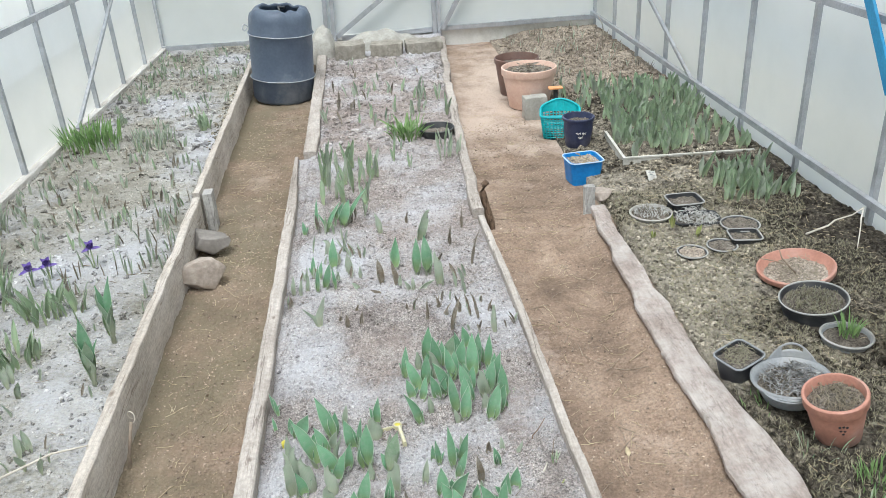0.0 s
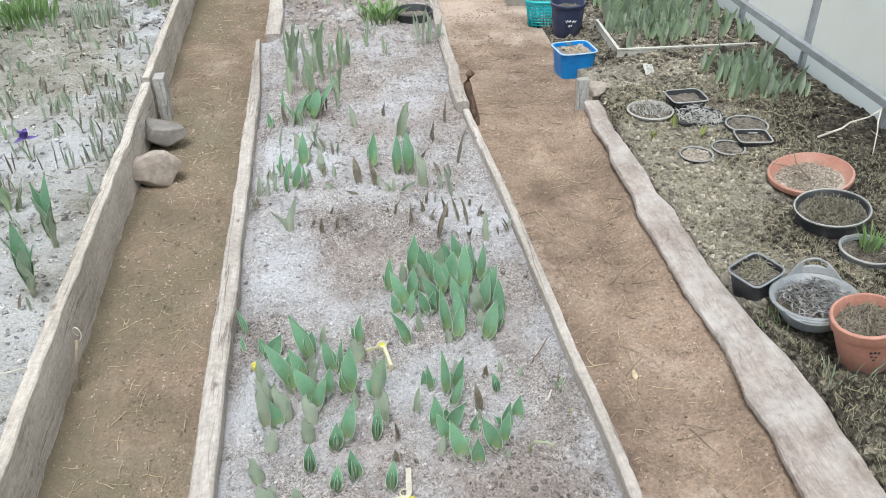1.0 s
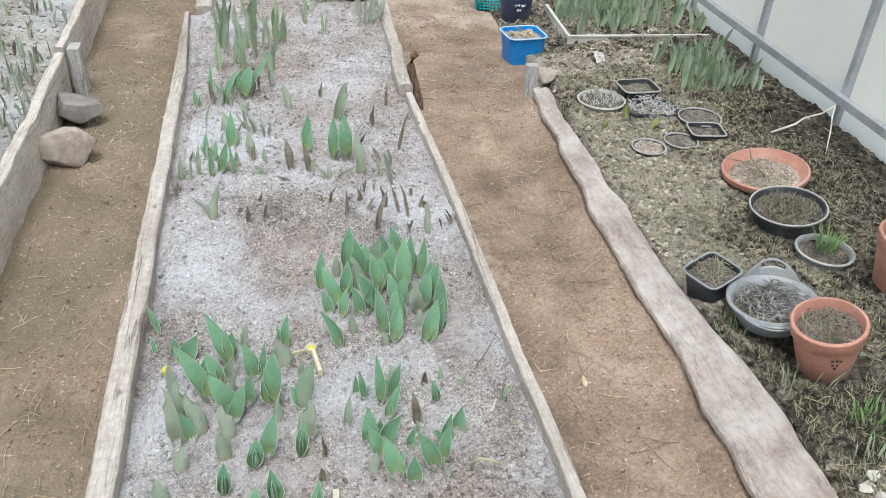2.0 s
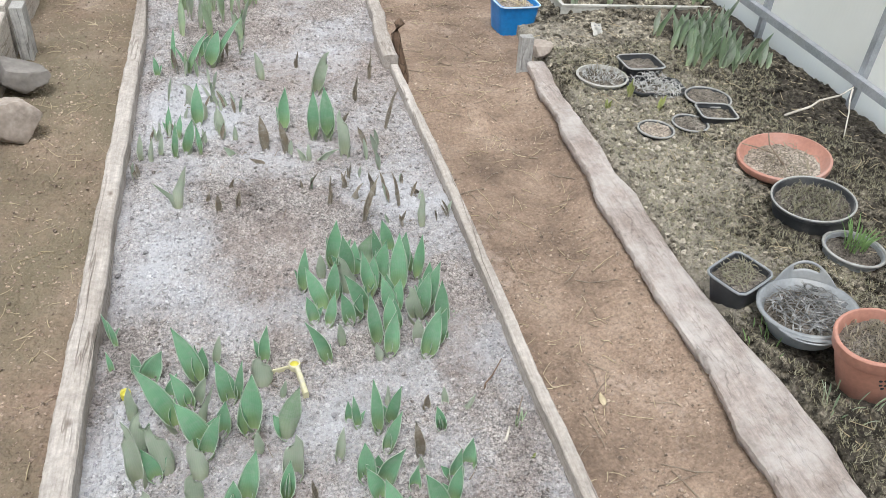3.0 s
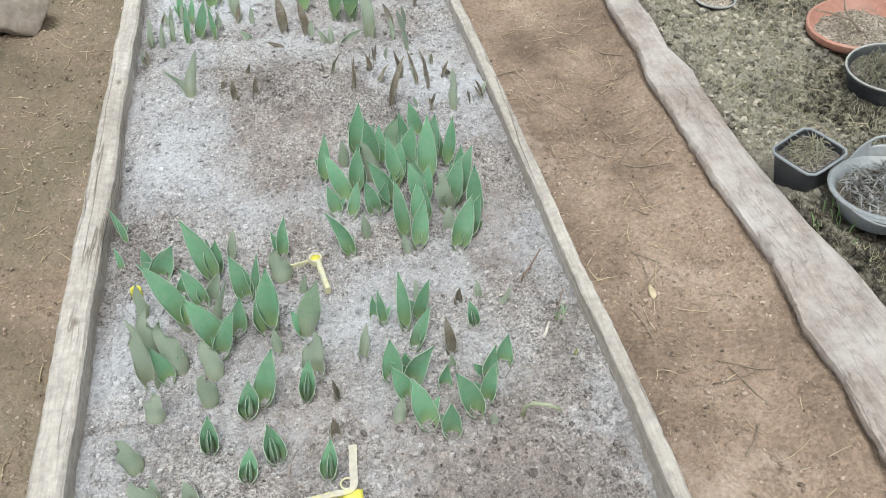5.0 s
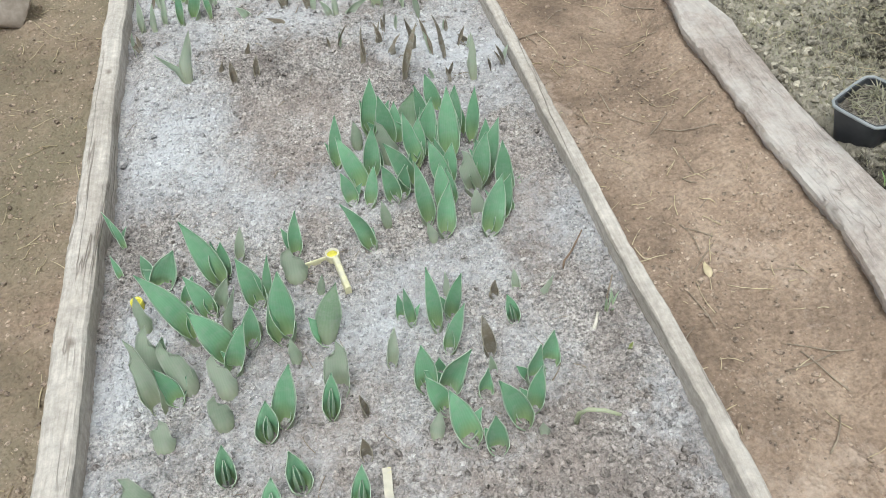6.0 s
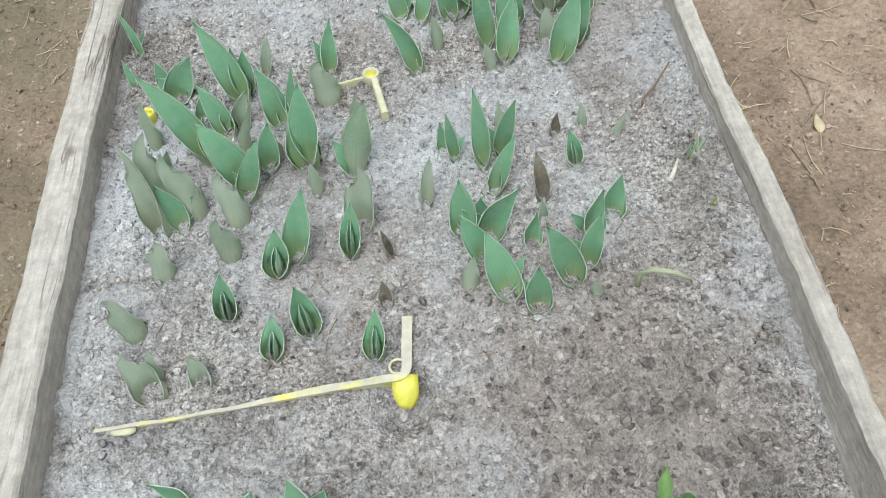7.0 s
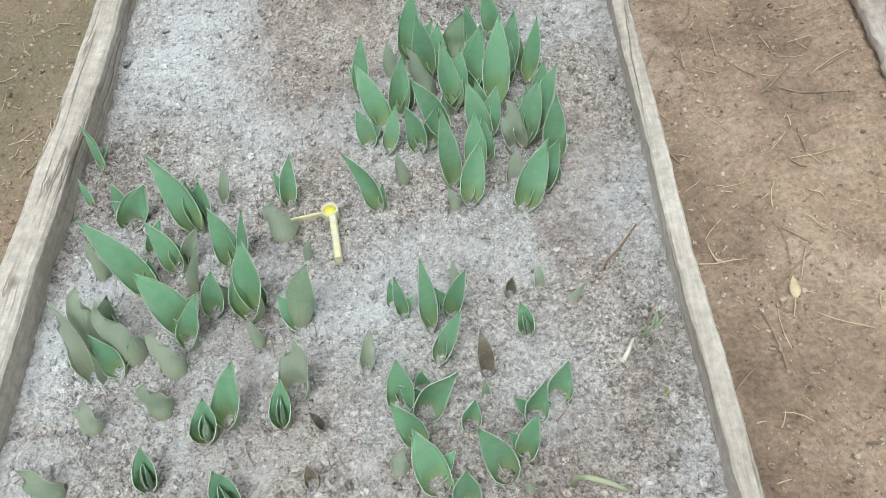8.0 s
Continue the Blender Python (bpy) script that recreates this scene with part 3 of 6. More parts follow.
def crumbs(name, n, area, height, small, big, material, seed, label, keep=None):
    """Loose clods scattered over a stretch of ground, as one object."""
    rnd = np.random.RandomState(seed)
    octa = np.array([(1, 0, 0), (-1, 0, 0), (0, 1, 0), (0, -1, 0), (0, 0, 1), (0, 0, -1)], float)
    octa_tri = np.array([(0, 2, 4), (2, 1, 4), (1, 3, 4), (3, 0, 4), (2, 0, 5), (1, 2, 5), (3, 1, 5), (0, 3, 5)])
    ball = bmesh.new()
    bmesh.ops.create_icosphere(ball, subdivisions=1, radius=1.0)
    ball.verts.index_update()
    ico = np.array([v.co[:] for v in ball.verts])
    ico_tri = np.array([[v.index for v in f.verts] for f in ball.faces])
    ball.free()
    vs, fs, start = [], [], 0
    for _ in range(n):
        x, y = rnd.uniform(area[0], area[1]), rnd.uniform(area[2], area[3])
        if keep and not keep(x, y, rnd):
            continue
        r = small * (big / small) ** (rnd.rand() ** 2.2)
        base, tri = (ico, ico_tri) if r > 0.004 else (octa, octa_tri)
        q, _r = np.linalg.qr(rnd.normal(size=(3, 3)))
        p = (base * rnd.uniform(0.6, 1.3, (len(base), 1)) * rnd.uniform(0.6, 1.4, 3)) @ q * (r, r, r * 0.8)
        vs.append(p + (x, y, height(x, y) + 0.1 * r))
        fs.append(tri + start)
        start += len(base)
    me = bpy.data.meshes.new(name)
    me.from_pydata(np.concatenate(vs).tolist(), [], np.concatenate(fs).tolist())
    me.materials.append(material)
    return tagged(new(name, me), label, "soil crumbs", "", "stuff")


# ---- plan ----
WEST, EAST, NORTH, SOUTH = -1.95, 2.02, 7.44, -2.58
RIBS = [NORTH - 0.02 - 0.645 * k for k in range(16)]


def plank_face(y):
    return -0.83 - 0.034 * (y - 1.7)


def along(knots, y):
    """A line through (y, x) knots, straight between them."""
    for (a, u), (b, v) in zip(knots, knots[1:]):
        if y <= b:
            return u + (v - u) * max(0.0, (y - a) / (b - a))
    return knots[-1][1]


LEFT_BOARD = ((-2.6, -0.40), (1.3, -0.438), (1.5, -0.446), (1.9, -0.457), (2.4, -0.463), (2.93, -0.472), (4.24, -0.501))
RIGHT_BOARD = ((-2.6, 0.59), (1.2, 0.485), (1.5, 0.476), (1.9, 0.465), (2.3, 0.455), (2.7, 0.441), (3.26, 0.415))


def left_edge(y):
    return along(LEFT_BOARD, y) if y < 4.24 else -0.456 - 0.022 * (y - 4.24)


def right_edge(y):
    return along(RIGHT_BOARD, y) if y < 3.26 else 0.411 + 0.14 * ((y - 3.26) / 3.6) ** 1.5


SLAB_LEFT = ((-2.6, 0.83), (0.9, 0.835), (1.31, 0.84), (1.5, 0.857), (1.58, 0.849), (1.78, 0.873), (2.03, 0.861), (2.3, 0.867), (2.45, 0.864), (2.58, 0.885), (2.7, 0.886), (2.86, 0.89), (2.95, 0.912), (3.14, 0.906), (3.28, 0.924), (3.4, 0.93))
SLAB_RIGHT = ((-2.6, 1.02), (1.0, 1.01), (1.4, 1.023), (1.59, 1.03), (1.73, 1.02), (1.85, 0.999), (2.13, 0.982), (2.37, 0.986), (2.46, 0.996), (2.58, 0.974), (2.73, 0.988), (3.1, 0.986), (3.4, 1.012))


def slab_left(y):
    return along(SLAB_LEFT, y)


def slab_right(y):
    return along(SLAB_RIGHT, y)


TRAY_FRONT = ((-0.335, 1.343), (-0.262, 1.347), (-0.133, 1.358), (0.0, 1.366))


def h_middle(x, y):
    z = 0.011 * noise.noise((3.5 * x, 3.5 * y, 0)) + 0.007 * noise.noise((13 * x, 13 * y, 4)) + 0.006 * noise.noise((37 * x, 37 * y, 7))
    rough = 0.4 + 1.1 * abs(noise.noise((3.1 * x, 3.1 * y, 15)))
    z += rough * (0.013 * (abs(noise.noise((48 * x, 48 * y, 2))) - 0.2) + 0.0085 * (abs(noise.noise((115 * x, 115 * y, 9))) - 0.2) + 0.003 * noise.noise((230 * x, 230 * y, 3)))
    z -= 0.012 * step(-0.36, -0.3, x) * step(0.035, 0.02, x) * step(1.352, 1.336, y) * step(1.2, 1.3, y)
    z -= 0.03 * step(0.05, 0.018, math.hypot(x - 0.008, y - 1.352)) * max(step(1.371, 1.363, y), step(0.011, 0.018, x))
    return z - 0.055 * step(0.2, 0.45, x) * (1 - step(1.1, 1.5, y)) + 0.02 * step(3.4, 4.2, y) - 0.014 * step(0.09, 0.064, x - left_edge(y))


def h_left(x, y):
    z = 0.02 * noise.noise((2.6 * x, 2.6 * y, 11)) + 0.008 * noise.noise((11 * x, 11 * y, 5)) + 0.005 * noise.noise((30 * x, 30 * y, 7))
    return 0.035 + z - 0.02 * step(-1.05, -0.85, x)


def h_right(x, y):
    z = 0.016 * noise.noise((3.1 * x, 3.1 * y, 21)) + 0.011 * noise.noise((11 * x, 11 * y, 5)) + 0.013 * abs(noise.noise((27 * x, 27 * y, 7))) + 0.007 * noise.noise((62 * x, 62 * y, 7))
    if y < 3.4:
        z -= 0.055 * step(0.034, -0.004, x - slab_right(y))
    return -0.03 + z + 0.02 * step(1.1, 1.6, x) - 0.05 * step(3.3, 4.2, y) * (1 - step(1.05, 1.35, x))


def h_path(x, y):
    return -0.1 + 0.011 * noise.noise((3.2 * x, 3.2 * y, 31)) + 0.006 * noise.noise((10 * x, 10 * y, 5)) + 0.0045 * noise.noise((34 * x, 34 * y, 5)) + (0.012 * (abs(noise.noise((60 * x, 60 * y, 5))) - 0.2) + 0.014 * (abs(noise.noise((24 * x, 24 * y, 6))) - 0.2)) * max(0.12, noise.noise((3.5 * x, 3.5 * y, 77)) + (0.35 if x > 0 else 0.8)) + (0.038 * step(slab_left(y) - 0.13, slab_left(y) + 0.01, x + 0.03 * noise.noise((6 * x, 6 * y, 2))) if y < 3.38 and x > 0.6 else 0.0)


def strip(name, left, right, y0, y1, nx, ny, height, material, label, category):
    """A stretch of ground between two lines that run along the house."""
    ob = grid_sheet(name, 0, 1, y0, y1, nx, ny, lambda u, y: 0.0, material)
    for v in ob.data.vertices:
        u, y, low = v.co.x, v.co.y, v.co.z < -0.05
        x = left(y) + (right(y) - left(y)) * u
        v.co.x = x
        if not low:
            v.co.z = height(x, y)
    ob.data.update()
    return tagged(ob, label, category, "", "structure")


bm = bmesh.new()
box(bm, -60, 60, -60, 60, -0.6, -0.2)
tagged(link("ground", bm, OUTSIDE, False), "bare earth under and round the greenhouse", "ground", "", "structure")

strip("ground_middle_bed", lambda y: left_edge(y) + 0.02, lambda y: right_edge(y) - 0.018, 0.9, 2.7, 300, 600, h_middle, SOIL_MIDDLE, "dry grey bed soil with patches of pale ash", "soil bed")
strip("ground_middle_bed", lambda y: left_edge(y) + 0.02, lambda y: right_edge(y) - 0.018, 2.7, 7.4, 130, 520, h_middle, SOIL_MIDDLE, "dry grey bed soil with patches of pale ash", "soil bed")
strip("ground_middle_bed", lambda y: left_edge(y) + 0.02, lambda y: right_edge(y) - 0.018, SOUTH, 0.9, 30, 80, h_middle, SOIL_MIDDLE, "dry grey bed soil with patches of pale ash", "soil bed")
strip("ground_left_bed", lambda y: WEST, lambda y: plank_face(y) - 0.02, SOUTH, NORTH, 90, 520, h_left, SOIL_LEFT, "bed soil white with ash, between the wall and the plank", "soil bed")
strip("ground_right_bed", lambda y: slab_left(y) + 0.05, lambda y: EAST, SOUTH, 1.0, 60, 150, h_right, SOIL_RIGHT, "dark clumpy mossy bed soil", "soil bed")
strip("ground_right_bed", lambda y: slab_left(y) + 0.05, lambda y: EAST, 1.0, 3.35, 210, 440, h_right, SOIL_RIGHT, "dark clumpy mossy bed soil", "soil bed")
strip("ground_right_bed", lambda y: 1.02, lambda y: EAST, 3.35, 5.3, 80, 160, h_right, SOIL_RIGHT, "dark clumpy mossy bed soil", "soil bed")
strip("ground_right_bed", lambda y: 1.02, lambda y: EAST, 5.3, NORTH, 80, 160, h_right, SOIL_FAR, "dry brown bed soil by the end wall", "soil bed")
strip("ground_left_path", lambda y: plank_face(y) - 0.04, lambda y: left_edge(y) + 0.04, SOUTH, NORTH, 80, 1100, h_path, CLAY, "trodden brown clay path", "path")
strip("ground_right_path", lambda y: right_edge(y) - 0.04, lambda y: 1.06, SOUTH, NORTH, 90, 1100, h_path, CLAY, "trodden brown clay path", "path")


# ---- greenhouse shell ----
def arch(z0, spring, crown, inset, steps=18):
    """The bow of one frame: up one wall, over and down."""
    mid, half = (WEST + EAST) / 2, (EAST - WEST) / 2 - inset
    pts = [(mid - half, z0), (mid - half, spring)]
    pts += [(mid - half * math.cos(math.pi * k / steps), spring + (crown - spring) * math.sin(math.pi * k / steps)) for k in range(1, steps)]
    return pts + [(mid + half, spring), (mid + half, z0)]


def bar(bm, a, b, w=0.025, d=None):
    """A square steel bar from a to b."""
    a, b = Vector(a), Vector(b)
    way = (b - a).normalized()
    side = way.cross(Vector((0, 1, 0)))
    if side.length < 0.1:
        side = way.cross(Vector((1, 0, 0)))
    side.normalize()
    up = way.cross(side)
    q = [side * (w / 2) * s + up * ((d or w) / 2) * t for s, t in ((-1, -1), (1, -1), (1, 1), (-1, 1))]
    u, v = [bm.verts.new(a + p) for p in q], [bm.verts.new(b + p) for p in q]
    for k in range(4):
        bm.faces.new((u[k], u[(k + 1) % 4], v[(k + 1) % 4], v[k]))
    bm.faces.new(u[::-1])
    bm.faces.new(v)
    return bm


for k, y in enumerate(RIBS):
    bm = bmesh.new()
    pts = arch(-0.12, 1.1, 2.2, 0.022)
    for a, b in zip(pts, pts[1:]):
        bar(bm, (a[0], y, a[1]), (b[0], y, b[1]), 0.025, 0.026)
    rib = link("arch_rib", bm, STEEL, False)
    tagged(rib, "galvanised steel arch rib of the greenhouse", "greenhouse frame", "arch ribs", "structure")


def shell(name, outline, y0, y1, label):
    """Milky sheets bent along the ribs, 5 mm thick."""
    bm = bmesh.new()
    rows = []
    n = 12
    for j in range(n + 1):
        y = y0 + (y1 - y0) * j / n
        rows.append([bm.verts.new((x, y, z)) for x, z in outline])
    for u, v in zip(rows, rows[1:]):
        for k in range(len(outline) - 1):
            bm.faces.new((u[k], u[k + 1], v[k + 1], v[k]))
    ob = link(name, bm, SHEET)
    s = ob.modifiers.new("thickness", "SOLIDIFY")
    s.thickness = 0.005
    ob.visible_shadow = False
    return tagged(ob, label, "greenhouse wall", "", "structure")


bow = arch(0.06, 1.1, 2.2, 0.004, 24)
shell("wall_west", bow[:2], SOUTH, NORTH, "milky white polycarbonate wall sheets")
shell("ceiling", bow[1:-1], SOUTH, NORTH, "milky white arched polycarbonate roof")
shell("wall_east", bow[-2:], SOUTH, NORTH, "milky white polycarbonate wall sheets")


def end_wall(name, y):
    bm = bmesh.new()
    f = bm.faces.new([bm.verts.new((x, y, z)) for x, z in bow])
    bmesh.ops.triangulate(bm, faces=[f])
    ob = link(name, bm, SHEET, False)
    s = ob.modifiers.new("thickness", "SOLIDIFY")
    s.thickness = 0.005
    ob.visible_shadow = False
    tagged(ob, "milky white polycarbonate end wall", "greenhouse wall", "", "structure")


end_wall("wall_north", NORTH)
end_wall("wall_south", SOUTH)

# steel rails along the walls, low and at mid height
for x, z, w in ((EAST - 0.03, 0.105, 0.03), (EAST - 0.028, 0.82, 0.03), (WEST + 0.028, 0.78, 0.035)):
    bm = bmesh.new()
    for a, b in zip(RIBS, RIBS[1:]):
        bar(bm, (x - math.copysign(0.02, x), a, z), (x - math.copysign(0.02, x), b, z), w, 0.028)
    tagged(link("wall_rail", bm, STEEL, False), "galvanised steel rail along the greenhouse wall", "wall rail", "wall rails", "structure")
bm = bmesh.new()
box(bm, EAST - 0.012, EAST + 0.03, SOUTH, NORTH, -0.2, 0.088, 0.002)
base = link("baseboard", bm, SHEET, False)
base.visible_shadow = False
tagged(base, "milky plastic base strip under the wall", "base strip", "", "structure")
bm = bmesh.new()
for k in range(5):
    y0 = SOUTH + 2.004 * k
    box(bm, WEST - 0.03, WEST + 0.055, y0, y0 + 1.998, -0.2, 0.062 + 0.004 * (k % 2), 0.006)
tagged(link("baseboard", bm, DUSTY_TIMBER, False), "dusty grey timber sill under the wall", "timber sill", "", "structure")
for name, a, b in (("wall_brace", (EAST - 0.05, 4.88, 0.1), (EAST - 0.05, 6.45, 0.72)), ("wall_brace", (WEST + 0.05, 4.98, 0.07), (WEST + 0.05, 6.55, 0.84))):
    bm = bmesh.new()
    bar(bm, a, b, 0.02)
    tagged(link(name, bm, STEEL, False), "slanting steel brace on the greenhouse wall", "wall brace", "wall braces", "structure")

# end wall framing: two posts, a sill, slanting braces
yb = NORTH - 0.045
for label, segs in (("steel door post of the end wall", [((-0.47, yb, -0.1), (-0.40, yb, 2.0))]), ("steel door post of the end wall", [((-0.405, yb, -0.1), (-0.335, yb, 2.0))]),
                    ("steel door post of the end wall", [((0.515, yb, -0.1), (0.50, yb, 2.0))]), ("steel door post of the end wall", [((0.56, yb, -0.1), (0.545, yb, 2.0))]),
                    ("slanting steel brace of the door panel", [((-0.37, yb - 0.03, 0.06), (0.5, yb - 0.03, 0.68))]), ("slanting steel brace of the door panel", [((0.58, yb - 0.03, 0.06), (1.2, yb - 0.03, 1.1))]),
                    ("steel bottom rail of the end wall", [((-1.93, yb, 0.055), (-0.47, yb, 0.05))]), ("steel bottom rail of the end wall", [((-0.33, yb, 0.035), (0.5, yb, 0.06))]),
                    ("steel bottom rail of the end wall", [((0.575, yb, 0.062), (2.0, yb, 0.075))])):
    bm = bmesh.new()
    for a, b in segs:
        bar(bm, a, b, 0.04, 0.03)
    tagged(link("end_frame", bm, STEEL, False), label, "greenhouse frame", "end wall framing", "structure")
bm = bmesh.new()
box(bm, WEST, EAST, NORTH - 0.02, NORTH + 0.02, -0.2, 0.058, 0.003)
tagged(link("baseboard", bm, WHITE_BASE, False), "dusty white base strip under the end wall", "base strip", "", "structure")


# ---- boards along the beds ----
def edging(name, line, y0, y1, width, z0, z1, material, label, wave=0.004, seed=0.0, n=70, out=1, lean=0.0, ends=0.0):
    """A sawn or split board on edge that follows a line; out is the side of the path."""
    bm = bmesh.new()
    rows = []
    for k in range(n + 1):
        y = y0 + (y1 - y0) * k / n
        x = line(y) + wave * noise.noise((3.1 * y, seed, 0)) + wave * 0.5 * noise.noise((11 * y, seed, 3))
        top = z1 + 1.2 * wave * noise.noise((2.2 * y, seed, 8)) + 0.5 * wave * noise.noise((14 * y, seed, 2))
        w = (width(y) if callable(width) else width) * (1 + 0.12 * noise.noise((2.5 * y, seed, 5))) * (1 - ends * step(0.9, 1.0, k / n))
        inner = x - out * w
        r = min(0.006, w * 0.13)
        x += 0.0016 * noise.noise((55 * y, seed, 1)) + 0.0022 * min(0.0, noise.noise((23 * y, seed, 6)))
        inner += 0.002 * noise.noise((40 * y, seed, 4))
        top += 0.0012 * noise.noise((60 * y, seed, 3))
        prof = [(x + lean, z0), (x, top - r), (x - out * r * 0.8, top - r * 0.15), ((x + inner) / 2, top + 0.001), (inner + out * r * 0.8, top - r * 0.2), (inner, top - r), (inner + lean, z0)]
        rows.append([bm.verts.new((px, y, pz)) for px, pz in prof])
    for u, v in zip(rows, rows[1:]):
        for j in range(len(u) - 1):
            bm.faces.new((u[j], u[j + 1], v[j + 1], v[j]))
        bm.faces.new((u[-1], u[0], v[0], v[-1]))
    bm.faces.new(rows[0])
    bm.faces.new(rows[-1][::-1])
    bmesh.ops.recalc_face_normals(bm, faces=bm.faces)
    ob = link(name, bm, material)
    ob.data.set_sharp_from_angle(angle=radians(28))
    return tagged(ob, label, "edging board", "bed edging boards")


edging("edging_board", left_edge, SOUTH + 0.05, 4.22, lambda y: 0.045 + 0.006 * step(2.4, 1.9, y), -0.16, 0.036, BOARD, "weathered split board on edge beside the clay path", 0.006, 1.0, 520, -1, 0.0, 0.6)
edging("edging_board", left_edge, 4.26, 6.75, 0.075, -0.16, 0.045, BOARD, "pale wide board along the far middle bed", 0.004, 2.0, 50, -1)
edging("edging_board", right_edge, SOUTH + 0.05, 3.24, 0.027, -0.16, 0.034, BOARD, "weathered board on edge between the bed and the path", 0.005, 3.0, 480, 1)
edging("edging_board", lambda y: right_edge(y) + 0.012, 3.27, 7.1, 0.05, -0.16, 0.05, BOARD, "wavy pale slab board along the far middle bed", 0.02, 4.0, 80, 1)
edging("edging_plank", plank_face, SOUTH + 0.05, 3.62, 0.036, -0.16, 0.078, PLANK, "grey weathered plank on edge holding the ashy bed", 0.008, 5.0, 420, 1)
edging("edging_plank", lambda y: plank_face(y) - 0.012, 3.66, 6.5, 0.034, -0.16, 0.085, PLANK, "grey weathered plank on edge holding the ashy bed", 0.007, 6.0, 70, 1)

# the wide live-edged slab that lies flat along the path
bm = bmesh.new()
rows = []
for k in range(901):
    y = SOUTH + 0.05 + (3.38 - SOUTH - 0.05) * k / 900
    a = slab_left(y) + 0.004 * noise.noise((14 * y, 1, 0)) + 0.006 * noise.noise((41 * y, 1, 0)) + 0.003 * noise.noise((100 * y, 1, 0))
    b = slab_right(y) + 0.005 * noise.noise((12 * y, 5, 0))
    top = -0.028 + 0.008 * noise.noise((1.7 * y, 7, 0))
    prof = [(a + 0.03, -0.15), (a + 0.012, top - 0.03), (a + 0.002, top - 0.014), (a + 0.003, top - 0.003)]
    prof += [(a + (b - a) * s, top + 0.005 * math.sin(math.pi * s) + 0.004 * noise.noise((3 * s, 7 * y, 3)) + 0.0045 * noise.noise((9 * s, 16 * y, 5)) + 0.0035 * (abs(noise.noise((14 * s, 38 * y, 5))) - 0.2) + 0.0022 * noise.noise((30 * s, 75 * y, 5))) for s in (0.06, 0.14, 0.22, 0.3, 0.38, 0.46, 0.54, 0.62, 0.7, 0.78, 0.86, 0.93)]
    prof += [(b - 0.003, top - 0.002), (b, top - 0.01), (b - 0.006, -0.1), (b - 0.01, -0.15)]
    rows.append([bm.verts.new((px, y, pz)) for px, pz in prof])
for u, v in zip(rows, rows[1:]):
    for j in range(len(u) - 1):
        bm.faces.new((u[j], u[j + 1], v[j + 1], v[j]))
    bm.faces.new((u[-1], u[0], v[0], v[-1]))
bm.faces.new(rows[0])
bm.faces.new(rows[-1][::-1])
bmesh.ops.recalc_face_normals(bm, faces=bm.faces)
slab = link("edging_slab", bm, SLAB)
slab.data.set_sharp_from_angle(angle=radians(35))
tagged(slab, "pale live-edged wooden slab lying along the clay path", "edging slab", "bed edging boards")


def post_at(name, x, y, z0, z1, w, d, material, label, tilt=0.0):
    bm = bmesh.new()
    box(bm, -w / 2, w / 2, -d / 2, d / 2, z0, z1, 0.004)
    for v in bm.verts:
        v.co.x += 0.003 * noise.noise(v.co * 30)
        v.co.y += tilt * (v.co.z - z0)
    ob = link(name, bm, material, False)
    ob.location = (x, y, 0)
    return tagged(ob, label, "wooden post")


post_at("wooden_post", plank_face(3.64) + 0.03, 3.66, -0.16, 0.09, 0.045, 0.075, POST, "grey wooden post driven in at the plank joint")
post_at("wooden_post", 0.945, 3.43, -0.16, 0.045, 0.05, 0.035, POST, "short grey post at the end of the slab", 0.1)


def bent_stick(name, points, r, material, label, category, taper=0.6):
    bm = bmesh.new()
    tube(bm, points, r, 7, taper)
    ob = link(name, bm, material)
    return tagged(ob, label, category)


bent_stick("bent_stake", [(0.468, 3.38, -0.15), (0.464, 3.385, -0.07), (0.452, 3.40, -0.02), (0.44, 3.41, 0.03), (0.435, 3.42, 0.07), (0.443, 3.43, 0.1), (0.458, 3.43, 0.115)], 0.02, DARK_WOOD, "bent dark brown stake beside the board joint", "stake", 0.75)
stake = bent_stick("thin_stake", [(plank_face(1.93) + 0.018, 1.90, -0.15), (plank_face(1.93) + 0.024, 1.92, -0.06), (plank_face(1.93) + 0.04, 1.96, 0.035)], 0.006, TWIG, "thin brown stake with a wire loop leaning at the plank", "stake", 0.8)
bm = bmesh.new()
tube(bm, [Vector((plank_face(1.93) + 0.04, 1.96, 0.03)) + Vector((0.012 * math.sin(a), 0.004 * a, 0.018 - 0.018 * math.cos(a))) for a in (0.6 * k for k in range(11))], 0.0018, 5)
part("wire_loop", bm, PALE_TWIG, stake, "pale bent wire loop")


def stone(name, x, y, z, size, seed, material, label, turn=0.0):
    bm = rock_mesh(bmesh.new(), size, seed)
    ob = link(name, bm, material)
    ob.data.set_sharp_from_angle(angle=radians(32))
    ob.matrix_basis = pose(x, y, z, 0, 0, turn)
    return tagged(ob, label, "stone", "stones")


stone("field_stone", -0.805, 3.07, -0.05, (0.185, 0.17, 0.13), 3, ROCK_PALE, "angular tan field stone leaning on the plank", 20)
stone("field_stone", -0.835, 3.37, -0.045, (0.19, 0.14, 0.13), 8, ROCK_DARK, "grey brown field stone against the plank", -10)
stone("pale_stone", 1.01, 3.45, 0.0, (0.11, 0.08, 0.06), 5, ROCK_PALE, "pale flat stone at the end of the slab", 30)


